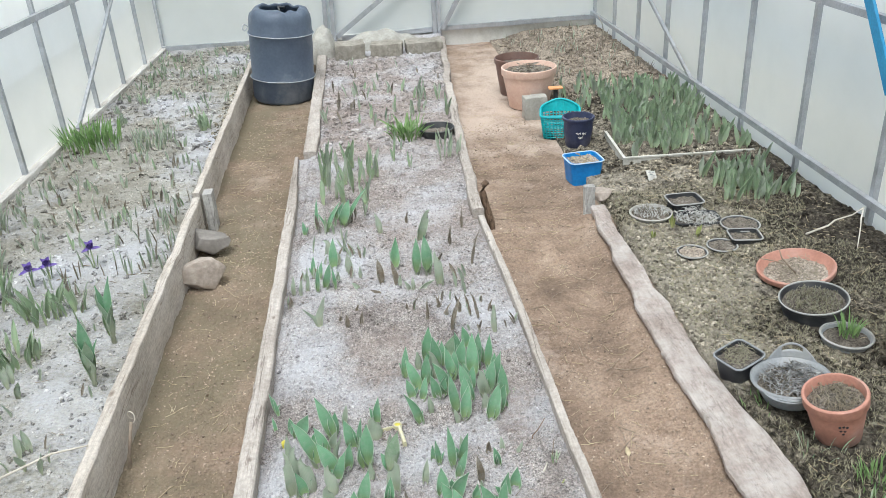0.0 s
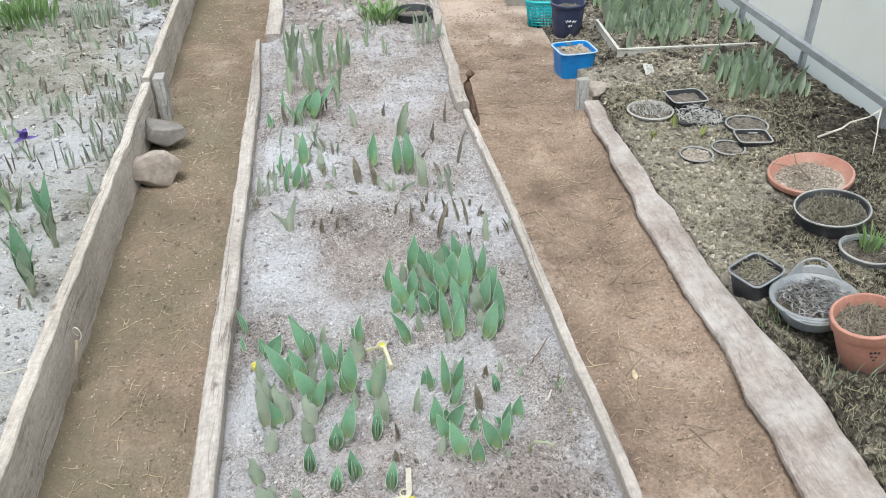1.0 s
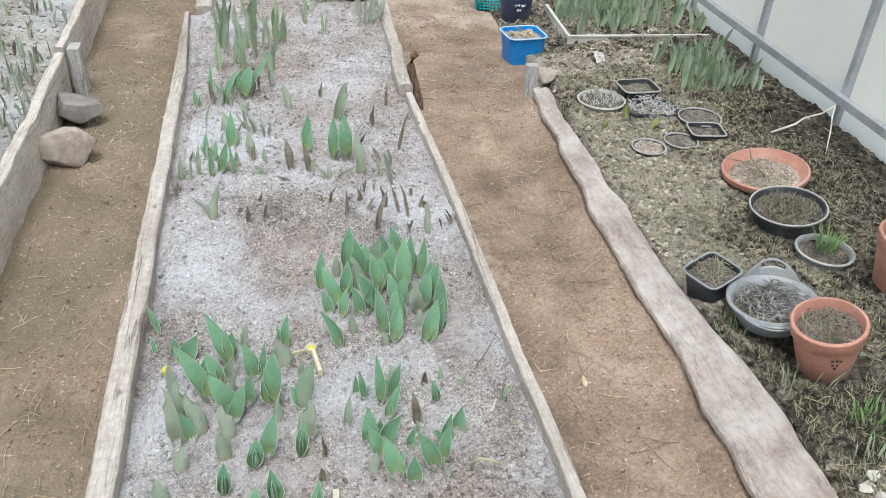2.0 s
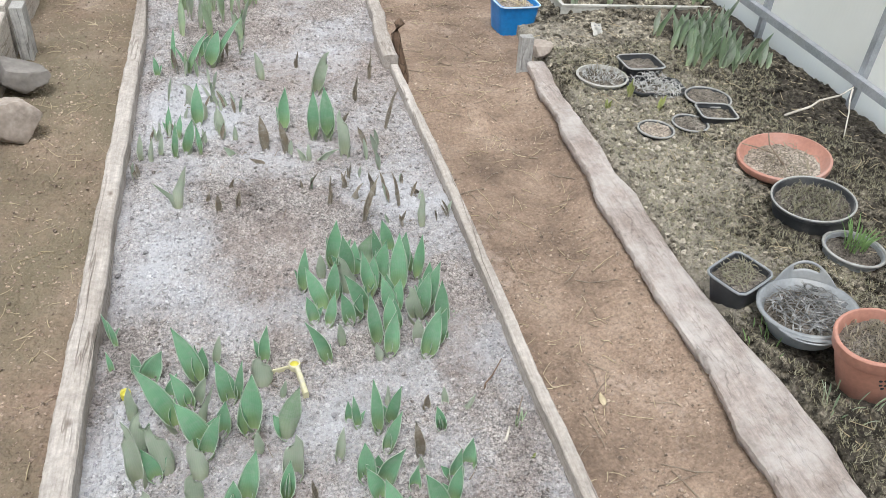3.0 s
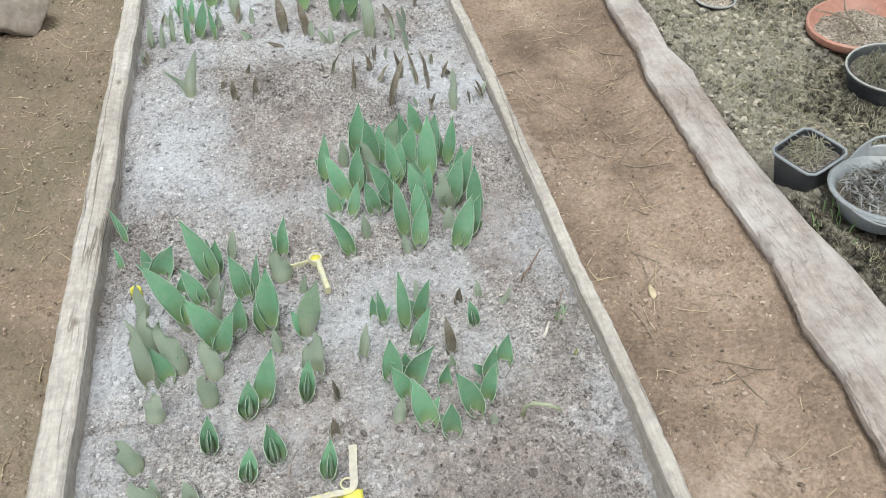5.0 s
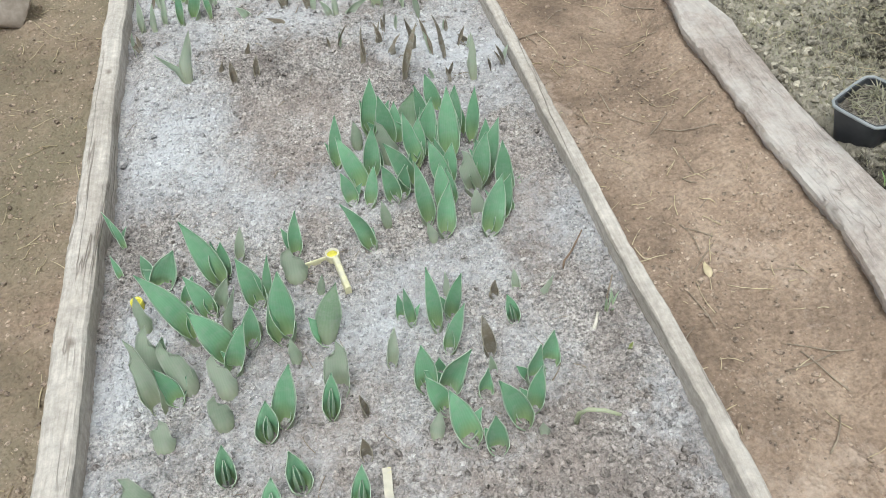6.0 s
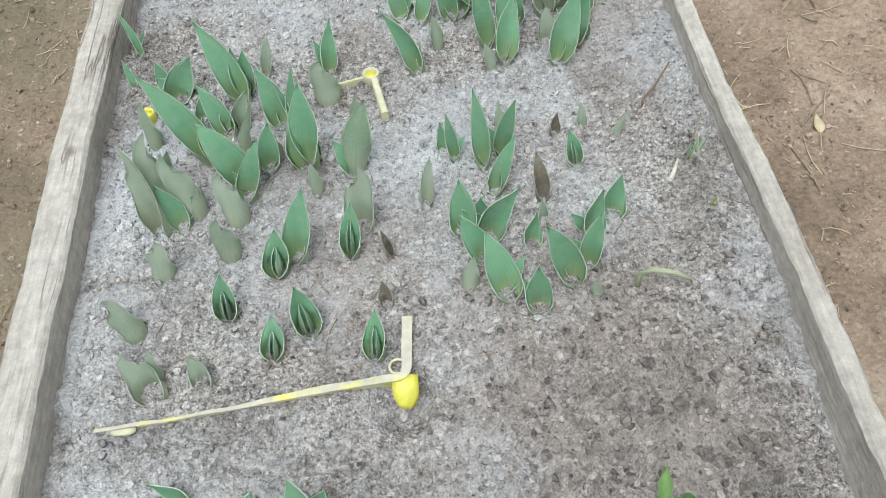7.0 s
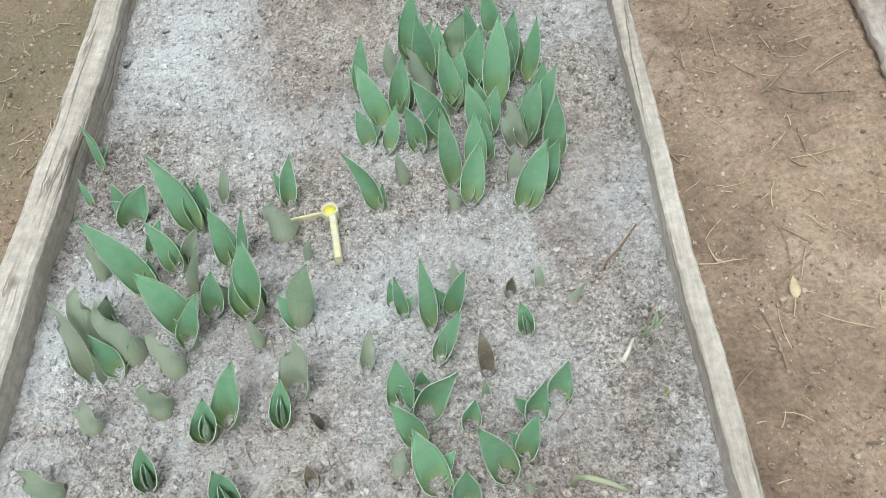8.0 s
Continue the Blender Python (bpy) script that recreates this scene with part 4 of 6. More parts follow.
# ---- barrel ----
def barrel():
    t = thing("water_barrel", pose(-0.735, 5.97, -0.1, 0, 4.5, 0), "blue-grey plastic barrel with a cut open top on the path", "barrel")
    r = 0.228
    prof = [(0, 0), (r - 0.05, 0), (r - 0.02, 0.008), (r - 0.004, 0.035), (r - 0.004, 0.16), (r + 0.004, 0.17), (r + 0.004, 0.185), (r - 0.003, 0.2), (r - 0.001, 0.35), (r - 0.003, 0.47), (r + 0.004, 0.485), (r + 0.004, 0.5),
            (r - 0.003, 0.515), (r - 0.004, 0.58), (r - 0.014, 0.625), (r - 0.04, 0.655), (r - 0.075, 0.668), (r - 0.085, 0.664), (r - 0.08, 0.645), (r - 0.03, 0.6), (r - 0.02, 0.3), (r - 0.02, 0.03), (0, 0.025)]
    bm = lathe(bmesh.new(), prof, 56)
    for v in bm.verts:
        a = math.atan2(v.co.y, v.co.x)
        if v.co.z > 0.63 and math.hypot(v.co.x, v.co.y) < r - 0.03:
            v.co.z += 0.025 * noise.noise((2.5 * math.cos(a), 2.5 * math.sin(a), 3))
            v.co.xy *= 1 + 0.22 * noise.noise((1.8 * math.cos(a), 1.8 * math.sin(a), 7))
    part("body", bm, BARREL, t)
    for z in (0.178, 0.492):
        part("hoop", ring_tube(bmesh.new(), r + 0.007, 0.0035, z, 56), STEEL, t, "thin steel wire hoop")
    bm = bmesh.new()
    tube(bm, [(-r - 0.004 - 0.035 * math.sin(a), 0.02 * math.cos(a), 0.52 + 0.02 * math.sin(2 * a)) for a in (math.pi * k / 10 for k in range(11))], 0.004, 6)
    part("wire_handle", bm, STEEL, t, "bent wire handle")
    bm = bmesh.new()
    tube(bm, [(0.02, -0.13, 0.64), (0.0, -0.05, 0.675), (0.03, 0.05, 0.66), (0.02, 0.12, 0.64)], 0.008, 6)
    part("rope", bm, BLACK, t, "dark rope over the opening")


barrel()


# ---- pots ----
STANDING = []


def free(x, y):
    """Whether no pot stands here."""
    return all((x - px) ** 2 + (y - py) ** 2 > pr * pr for px, py, pr in STANDING)


def pot(name, x, y, z, r_top, r_foot, h, material, label, fill=None, lip=0.018, turn=0.0, tip=0.0, level=0.75, roll=0.0, sides=44, category="plant pot", group="pots on the right bed", wall=0.005):
    """A tapered round pot with a rolled lip, hollow, filled to a level with uneven soil."""
    STANDING.append((x, y, r_top + 0.004))
    t = thing(name, pose(x, y, z, tip, roll, turn), label, category, group)
    prof = [(0, 0), (r_foot - 0.004, 0), (r_foot, 0.004), (r_foot + (r_top - r_foot) * 0.55, h * 0.55), (r_top - 0.008, h - lip), (r_top - 0.002, h - lip), (r_top, h - lip + 0.003), (r_top + 0.001, h - 0.003), (r_top - 0.002, h),
            (r_top - 0.007, h), (r_top - 0.009, h - 0.004), (r_foot + (r_top - r_foot) * 0.5 - wall, h * 0.5), (r_foot - wall, 0.01), (0, 0.01)]
    part("body", lathe(bmesh.new(), prof, sides, 0.006), material, t).data.set_sharp_from_angle(angle=radians(45))
    if fill:
        rr = r_foot + (r_top - r_foot) * level - wall
        part("soil", rough_disc(bmesh.new(), rr, h * level, 0.008, seed=x * 9), fill, t, "dry soil filling")
    return t


def body_of(t):
    """The body among a thing's parts."""
    return next(c for c in t.children if c.name.startswith("body"))


def blades(parent, name, n, r, h, w, material, seed, z=0.0, spread=0.35, label="", x=0.0, y=0.0):
    """Separate narrow leaves standing in a tuft."""
    rnd = random.Random(seed)
    for _ in range(n):
        a, d = rnd.uniform(0, 6.283), r * math.sqrt(rnd.random())
        hh = h * rnd.uniform(0.55, 1.1)
        lean = rnd.uniform(0.1, spread) * hh
        b = a + rnd.uniform(-0.8, 0.8)
        bm = leaf_into(bmesh.new(), hh, (lean * math.cos(b), lean * math.sin(b)), w * rnd.uniform(0.7, 1.2), (x + d * math.cos(a), y + d * math.sin(a), z - 0.006), 0.6, rnd.uniform(-1, 1), 5, 2, rnd.uniform(0, 0.12), rnd.uniform(0, 50))
        part(name, bm, material, parent, label)


def litter(parent, n, r, z, w, material, seed, label, length=0.05, name="dead_leaf"):
    """Crumpled dead leaves and stalks lying in a pot, as one part."""
    rnd = random.Random(seed)
    bm = bmesh.new()
    for _ in range(n):
        a, d = rnd.uniform(0, 6.283), r * math.sqrt(rnd.random())
        b = rnd.uniform(0, 6.283)
        ln = length * rnd.uniform(0.5, 1.2)
        leaf_into(bm, rnd.uniform(0.005, 0.03), (ln * math.cos(b), ln * math.sin(b)), w * rnd.uniform(0.6, 1.4), (d * math.cos(a) - 0.5 * ln * math.cos(b), d * math.sin(a) - 0.5 * ln * math.sin(b), z + rnd.uniform(0, 0.012)), 0.7, rnd.uniform(-2, 2), 4, 2, 0.2, rnd.uniform(0, 50))
    tagged(part(name, bm, material, parent, label), kind="stuff")


p = pot("terracotta_pot", 1.205, 1.68, h_right(1.205, 1.68) - 0.006, 0.084, 0.06, 0.152, TERRACOTTA, "terracotta-coloured plastic pot of dry soil, standing on the bed", POT_SOIL, 0.034, 0, 0, 0.8, roll=-13)
for a, z in ((-1.95, 0.092), (-1.82, 0.093), (-1.7, 0.09), (-1.92, 0.078), (-1.78, 0.076), (-1.84, 0.065)):
    bm = bmesh.new()
    bmesh.ops.create_cone(bm, cap_ends=True, segments=8, radius1=0.0042, radius2=0.0038, depth=0.003, matrix=pose((0.0687 + 0.137 * (z - 0.06)) * math.cos(a), (0.0687 + 0.137 * (z - 0.06)) * math.sin(a), z, 90, 0, math.degrees(a) + 90))
    part("drain_hole", bm, BLACK, body_of(p), "dark drain hole")
litter(p, 220, 0.062, 0.12, 0.0028, DULL_STRAW, 4, "dry stalk scraps", 0.014, "dry_litter")
p = pot("terracotta_pot", 1.60, 1.93, h_right(1.6, 1.93) - 0.004, 0.115, 0.085, 0.16, TERRACOTTA, "tall terracotta-coloured plastic pot", POT_SOIL, 0.03)

p = pot("terracotta_saucer", 1.504, 2.535, h_right(1.504, 2.535) - 0.006, 0.138, 0.108, 0.05, TERRACOTTA, "wide terracotta-coloured saucer holding sandy soil and a twig", POT_SAND, 0.022, 0, 0, 0.34, roll=-8, sides=60)
litter(p, 120, 0.1, 0.018, 0.003, DULL_STRAW, 7, "dry leaf scraps", 0.025)
bm = bmesh.new()
tube(bm, [(-0.01, -0.02, 0.03), (-0.03, 0.0, 0.06), (-0.045, 0.02, 0.085), (-0.05, 0.03, 0.12)], 0.004, 6, 0.5)
tube(bm, [(-0.03, 0.0, 0.06), (-0.08, 0.02, 0.08), (-0.12, 0.05, 0.085)], 0.003, 6, 0.5)
part("twig", bm, TWIG, p, "bare brown twig")

p = pot("black_bowl", 1.443, 2.285, h_right(1.443, 2.285) - 0.012, 0.112, 0.095, 0.07, BLACK, "low black plastic bowl with small grey plants", POT_SOIL, 0.012, 0, 0, 0.72, roll=-7)
part("rim", ring_tube(bmesh.new(), 0.111, 0.003, 0.071, 48), PALE_RIM, body_of(p), "dusty grey rim")
litter(p, 420, 0.088, 0.05, 0.0032, MOSS, 9, "small dusty seedlings and moss", 0.014, "dusty_foliage")

p = pot("sunken_pot", 1.46, 2.105, h_right(1.46, 2.105) - 0.074, 0.08, 0.07, 0.085, GREY, "round pot sunk in the soil with a tuft of green blades", POT_SOIL, 0.01, 0, 0, 0.85)
part("rim", ring_tube(bmesh.new(), 0.08, 0.004, 0.086, 44), PALE_RIM, body_of(p), "pale dusty rim")
blades(p, "blade", 34, 0.03, 0.085, 0.006, LEAF_BRIGHT, 5, 0.075, 0.5, "", 0.012, 0.012)


def square_pot(name, x, y, z, w, d, h, material, label, turn, fill, rim=None, tip=(0, 0), shrink=0.8, level=0.8, group="pots on the right bed", category="plant pot"):
    STANDING.append((x, y, 0.55 * w))
    t = thing(name, pose(x, y, z, tip[0], tip[1], turn), label, category, group)
    bm = bmesh.new()
    rows = []
    for s, hh in ((shrink, 0.0), (1.0, h), (1.05, h), (1.05, h + 0.006), (0.95, h + 0.006), (0.93, h - 0.004), (shrink * 0.93, 0.008)):
        q = []
        for k in range(32):
            a = 2 * math.pi * (k + 0.5) / 32
            c, sn = math.cos(a), math.sin(a)
            e = (abs(c) ** 7 + abs(sn) ** 7) ** (-1 / 7)
            q.append(bm.verts.new((0.5 * w * s * c * e, 0.5 * d * s * sn * e, hh)))
        rows.append(q)
    for u, v in zip(rows, rows[1:]):
        for k in range(32):
            bm.faces.new((u[k], u[(k + 1) % 32], v[(k + 1) % 32], v[k]))
    bm.faces.new(rows[0][::-1])
    bm.faces.new(rows[-1])
    part("body", bm, material, t).data.set_sharp_from_angle(angle=radians(40))
    if fill:
        bm = bmesh.new()
        bmesh.ops.create_grid(bm, x_segments=14, y_segments=14, size=0.5)
        k = shrink + (0.93 - shrink) * level
        for v in bm.verts:
            v.co = Vector((v.co.x * w * k * 0.97, v.co.y * d * k * 0.97, h * level + 0.008 * noise.noise((v.co.x * 9, v.co.y * 9, x * 7))))
        part("soil", bm, fill, t, "dry soil filling")
    if rim:
        bm = bmesh.new()
        q = []
        for k in range(33):
            a = 2 * math.pi * (k + 0.5) / 32
            c, sn = math.cos(a), math.sin(a)
            e = (abs(c) ** 7 + abs(sn) ** 7) ** (-1 / 7)
            q.append((0.525 * w * c * e, 0.525 * d * sn * e, h + 0.005))
        tube(bm, q, 0.0034, 6)
        part("rim", bm, rim, body_of(t), "pale dusty rim")
    return t


p = square_pot("square_pot", 1.06, 2.0, h_right(1.06, 2.0) - 0.012, 0.115, 0.108, 0.085, BLACK, "dark square plastic pot with dry soil, tilted beside the slab", 24, POT_SOIL, GREY, (0, -9), level=0.94)
litter(p, 90, 0.045, 0.078, 0.0025, MOSS, 12, "dry and green stalks", 0.03, "dry_litter")
p = square_pot("seed_tray", 1.334, 3.255, h_right(1.334, 3.255) - 0.012, 0.145, 0.125, 0.05, BLACK, "small black square tray with a pale rim", 2, POT_SOIL, PALE_RIM)
p = square_pot("fibre_tray", 1.33, 3.10, h_right(1.33, 3.1) - 0.03, 0.20, 0.13, 0.045, BLACK, "sunken black tray covered with white fibres", -3, POT_SOIL, None)
litter(p, 240, 0.095, 0.04, 0.004, WHITE_LITTER, 15, "heap of white fibres", 0.028, "fibre_litter")
p = square_pot("small_square_pot", 1.452, 2.875, h_right(1.45, 2.88) - 0.036, 0.12, 0.105, 0.05, BLACK, "small black square pot with a grey rim", -8, POT_SOIL, PALE_RIM)
for x, y, r, label in ((1.215, 2.825, 0.06, "pale round pot rim sunk level with the soil"), (1.345, 2.842, 0.06, "dark round pot sunk level with the soil"), (1.487, 3.0, 0.08, "grey round pot sunk level with the soil")):
    p = pot("sunken_pot", x, y, h_right(x, y) - 0.056, r, r * 0.85, 0.066, PALE_RIM if r < 0.06 else BLACK, label, POT_SOIL if x > 1.3 else POT_SAND, 0.008, 0, 0, 0.95, sides=40)
    part("rim", ring_tube(bmesh.new(), r, 0.0035, 0.066, 44), PALE_RIM, body_of(p), "pale dusty rim")
p = pot("clear_dish", 1.16, 3.19, h_right(1.16, 3.19) - 0.008, 0.095, 0.08, 0.026, CLEAR, "flat clouded clear plastic dish with soil", POT_SOIL, 0.006, 0, 0, 0.6, sides=44, category="dish", group="")
litter(p, 160, 0.075, 0.014, 0.003, WHITE_LITTER, 16, "pale dry scraps", 0.02, "dry_litter")
blades(p, "stalk", 9, 0.06, 0.075, 0.004, LEAF_BROWN, 23, 0.012, 0.3, "dry upright stalk")


def handled_bowl():
    """A low bowl with a slotted handle standing up on the far side and another lying on the near side."""
    t = thing("handled_bowl", pose(1.15, 1.85, h_right(1.15, 1.85) + 0.004, 0, -7, -28) @ Matrix.Scale(0.92, 4), "grey plastic bowl with two slotted handles, full of dead leaves", "bowl", "pots on the right bed")
    prof = [(0, 0), (0.075, 0), (0.085, 0.006), (0.105, 0.05), (0.112, 0.068), (0.122, 0.072), (0.123, 0.077), (0.112, 0.078), (0.1, 0.05), (0.08, 0.012), (0, 0.01)]
    part("body", lathe(bmesh.new(), prof, 52), GREY, t)
    part("soil", rough_disc(bmesh.new(), 0.1, 0.05, 0.012, seed=3), POT_SOIL, t, "dark soil filling")
    litter(t, 240, 0.09, 0.06, 0.0038, DARK_LITTER, 21, "grey dead leaves and stalks", 0.05)
    for side, tall in ((1, 0.05), (-1, 0.022)):
        bm = bmesh.new()
        spots = {}
        for i in range(31):
            a = -0.78 + 1.56 * i / 30
            bump_up = math.cos(a / 0.78 * math.pi / 2) ** 1.4
            for j in range(8):
                f = j / 7
                rr = 0.118 + (0.016 if side > 0 else 0.03) * f * bump_up
                spots[i, j] = bm.verts.new((rr * math.sin(a), side * rr * math.cos(a), 0.074 + (tall if side > 0 else 0.006) * f * bump_up))
        for i in range(30):
            for j in range(7):
                if not (10 <= i < 20 and 4 <= j < 6):
                    bm.faces.new((spots[i, j], spots[i + 1, j], spots[i + 1, j + 1], spots[i, j + 1]))
        bmesh.ops.recalc_face_normals(bm, faces=bm.faces)
        bmesh.ops.solidify(bm, geom=bm.faces[:], thickness=0.004)
        part("handle", bm, GREY, t)


handled_bowl()
STANDING.append((1.15, 1.85, 0.118))

p = square_pot("blue_box", 1.018, 3.87, -0.098, 0.175, 0.165, 0.122, BLUE, "bright blue plastic box full of dry soil, on the path edge", 6, POT_SAND, PALE_BLUE, (0, 0), 0.85, 0.9, "containers by the path", "box")
litter(p, 18, 0.06, 0.112, 0.008, STRAW, 31, "dry scraps", 0.04, "dry_litter")
p = pot("navy_pot", 1.11, 4.36, -0.075, 0.092, 0.07, 0.175, NAVY, "dark blue plastic pot with white writing", POT_SOIL, 0.02, 0, 0, 0.8, sides=44, group="containers by the path")
for z, a0, a1 in ((0.095, -1.95, -1.62), (0.093, -1.55, -1.25), (0.07, -1.78, -1.5)):
    bm = bmesh.new()
    rr = 0.0705 + 0.0225 * z / 0.175 + 0.0012
    tube(bm, [(rr * math.cos(a0 + (a1 - a0) * k / 8), rr * math.sin(a0 + (a1 - a0) * k / 8), z + 0.008 * math.sin(2.6 * k)) for k in range(9)], 0.0022, 5)
    part("writing", bm, WHITE, body_of(p), "white scribbled mark")


def basket():
    """An open-work basket: uprights and hoops of flat strips, and a rim that rises in a hump at the back."""
    t = thing("plastic_basket", pose(1.06, 4.61, -0.095, 0, 0, -12), "teal open-work plastic basket, empty, on the path edge", "basket", "containers by the path")

    def at(a, z):
        e = (abs(math.cos(a)) ** 5 + abs(math.sin(a)) ** 5) ** -0.2
        k = 0.82 + 0.18 * z / 0.15
        return (0.118 * k * math.cos(a) * e, 0.1 * k * math.sin(a) * e, z)

    def top(a):
        return 0.145 + 0.055 * max(0.0, math.sin(a)) ** 3
    for j in range(1, 9):
        bm = bmesh.new()
        z = 0.016 * j
        tube(bm, [at(2 * math.pi * k / 40, z) for k in range(41)], 0.0032, 5)
        part("hoop", bm, TEAL, t)
    for k in range(36):
        a = 2 * math.pi * k / 36
        bm = bmesh.new()
        tube(bm, [at(a, 0.004), at(a, 0.07), at(a, top(a))], 0.0035, 5)
        part("upright", bm, TEAL, t)
    bm = bmesh.new()
    tube(bm, [at(2 * math.pi * k / 60, top(2 * math.pi * k / 60)) for k in range(61)], 0.0075, 7)
    part("rim", bm, TEAL, t)
    bm = bmesh.new()
    f = [bm.verts.new(at(2 * math.pi * k / 40, 0.004)) for k in range(40)]
    bm.faces.new(f)
    bmesh.ops.solidify(bm, geom=bm.faces[:], thickness=0.004)
    part("base", bm, TEAL, t, smooth=False)
    bm = bmesh.new()
    for k in range(40):
        a, b = math.pi * (0.02 + 0.96 * k / 40), math.pi * (0.02 + 0.96 * (k + 1) / 40)
        ia, ib = [Vector(at(q, 0.13)) * 1.0 for q in (a, b)]
        bm.faces.new([bm.verts.new(p) for p in (ia, ib, at(b, top(b)), at(a, top(a)))])
    bmesh.ops.remove_doubles(bm, verts=bm.verts, dist=0.0005)
    bmesh.ops.solidify(bm, geom=bm.faces[:], thickness=0.003)
    part("back_panel", bm, TEAL, t, smooth=False)


basket()
p = pot("peach_pot", 1.0, 5.32, -0.1, 0.185, 0.135, 0.27, PEACH, "large faded peach plastic pot with dry stalks", POT_SOIL, 0.05, 0, 0, 0.88, sides=52, group="containers by the path", wall=0.008)
litter(p, 50, 0.13, 0.245, 0.012, LEAF_BROWN, 41, "dry brown stalks and leaves", 0.07)
p = pot("brown_pot", 0.975, 5.66, -0.1, 0.16, 0.12, 0.26, BROWN, "large dark brown plastic pot behind another pot", POT_SOIL, 0.04, 0, 0, 0.8, sides=48, group="containers by the path", wall=0.008)


def block(name, x, y, z, w, d, h, turn, material, label, category="concrete block", seed=0.0):
    bm = box(bmesh.new(), -w / 2, w / 2, -d / 2, d / 2, 0, h, min(w, d, h) * 0.06)
    bmesh.ops.subdivide_edges(bm, edges=[e for e in bm.edges if e.calc_length() > 0.04], cuts=3, use_grid_fill=True)
    for v in bm.verts:
        v.co += 0.012 * min(1, w / 0.2) * noise.noise_vector(v.co * 14 + Vector((seed, 0, 0)))
    ob = link(name, bm, material)
    ob.data.set_sharp_from_angle(angle=radians(38))
    ob.matrix_basis = pose(x, y, z, 0, 0, turn)
    return tagged(ob, label, category)


block("concrete_block", 0.985, 5.02, -0.103, 0.15, 0.1, 0.15, 5, CONCRETE, "grey concrete block in front of the peach pot", seed=1)
t = thing("marker_post", pose(1.125, 5.05, -0.1), "thin dark post with an orange cap", "marker post")
part("post", box(bmesh.new(), -0.014, 0.014, -0.014, 0.014, -0.05, 0.175, 0.002), BLACK, t, smooth=False)
part("cap", box(bmesh.new(), -0.045, 0.045, -0.025, 0.025, 0.176, 0.188, 0.003), ORANGE, t, "orange plastic cap", False)
block("concrete_block", -0.24, 6.66, -0.01, 0.24, 0.2, 0.15, 4, OLD_CONCRETE, "weathered concrete block at the end of the bed", seed=2)
block("concrete_block", 0.06, 6.68, -0.01, 0.26, 0.18, 0.13, -6, OLD_CONCRETE, "weathered concrete block at the end of the bed", seed=3)
block("concrete_block", 0.37, 6.72, -0.02, 0.3, 0.2, 0.13, 3, OLD_CONCRETE, "weathered concrete block at the end of the bed", seed=4)
bm = bmesh.new()
bmesh.ops.create_grid(bm, x_segments=40, y_segments=20, size=0.5)
for v in bm.verts:
    x, y = v.co.x, v.co.y
    v.co = Vector((x * 0.8, y * 0.35, 0.16 * (1 - (2 * x) ** 2) * (1 - (2 * y) ** 2) ** 0.6 + 0.03 * noise.noise((7 * x, 5 * y, 0)) - 0.01))
bmesh.ops.solidify(bm, geom=bm.faces[:], thickness=0.006)
ob = link("ground_cloth", bm, CLOTH)
ob.location = (0.02, 7.05, 0.0)
tagged(ob, "crumpled dirty pale cloth over a heap by the end wall", "cloth")
bm = bmesh.new()
bmesh.ops.create_grid(bm, x_segments=16, y_segments=24, size=0.5)
for v in bm.verts:
    x, y = v.co.x, v.co.y
    v.co = Vector((x * 0.22, y * 0.4, 0.26 * (1 - (2 * x) ** 2) ** 0.5 * (1 - (2 * y) ** 2) ** 0.4 + 0.03 * noise.noise((6 * x, 6 * y, 4))))
bmesh.ops.solidify(bm, geom=bm.faces[:], thickness=0.006)
ob = link("cloth_bag", bm, CLOTH)
ob.location = (-0.47, 6.9, -0.02)
tagged(ob, "slumped pale bag beside the barrel", "bag")

# white frame round the tulips on the right
t = thing("buried_box", pose(0, 0, 0), "dirty white plastic box edge sunk round the tulips", "planting box")
for name, a, b in (("side", (1.262, 4.33), (1.243, 3.885)), ("front", (1.235, 3.88), (1.93, 3.86))):
    bm = bmesh.new()
    bar(bm, (*a, -0.022), (*b, -0.022), 0.05, 0.008)
    bar(bm, (*a, 0.005), (*b, 0.002), 0.007, 0.015)
    part(name, bm, OFF_WHITE, t, smooth=False)
bm = bmesh.new()
bmesh.ops.create_grid(bm, x_segments=10, y_segments=10, size=0.5)
for v in bm.verts:
    x, z = v.co.x, v.co.y
    v.co = Vector((0.05 * x, 0.006 * math.sin(5 * x) + 0.004 * noise.noise((4 * x, 4 * z, 1)), 0.02 + 0.055 * z * (1 - 0.15 * x)))
bmesh.ops.solidify(bm, geom=bm.faces[:], thickness=0.0015)
ob = link("plant_label", bm, OFF_WHITE)
ob.matrix_basis = pose(1.31, 3.62, h_right(1.31, 3.62), -48, 0, 8)
tagged(ob, "small crumpled off-white plant label in the soil", "plant label")
for dx, dz, w in ((-0.01, 0.034, 0.011), (0.008, 0.031, 0.009), (-0.004, 0.021, 0.014), (0.006, 0.012, 0.01)):
    bm = box(bmesh.new(), dx - w / 2, dx + w / 2, -0.009, -0.0075, dz - 0.0015, dz + 0.0015)
    part("mark", bm, GREY, ob, "faded grey printed mark", False)

# black pan in the middle bed
p = pot("black_pan", 0.30, 4.47, h_middle(0.3, 4.47) - 0.01, 0.105, 0.09, 0.055, BLACK, "round black plastic pan on the bed beside the board", POT_SOIL, 0.01, 0, 0, 0.4, sides=44, category="pan", group="")

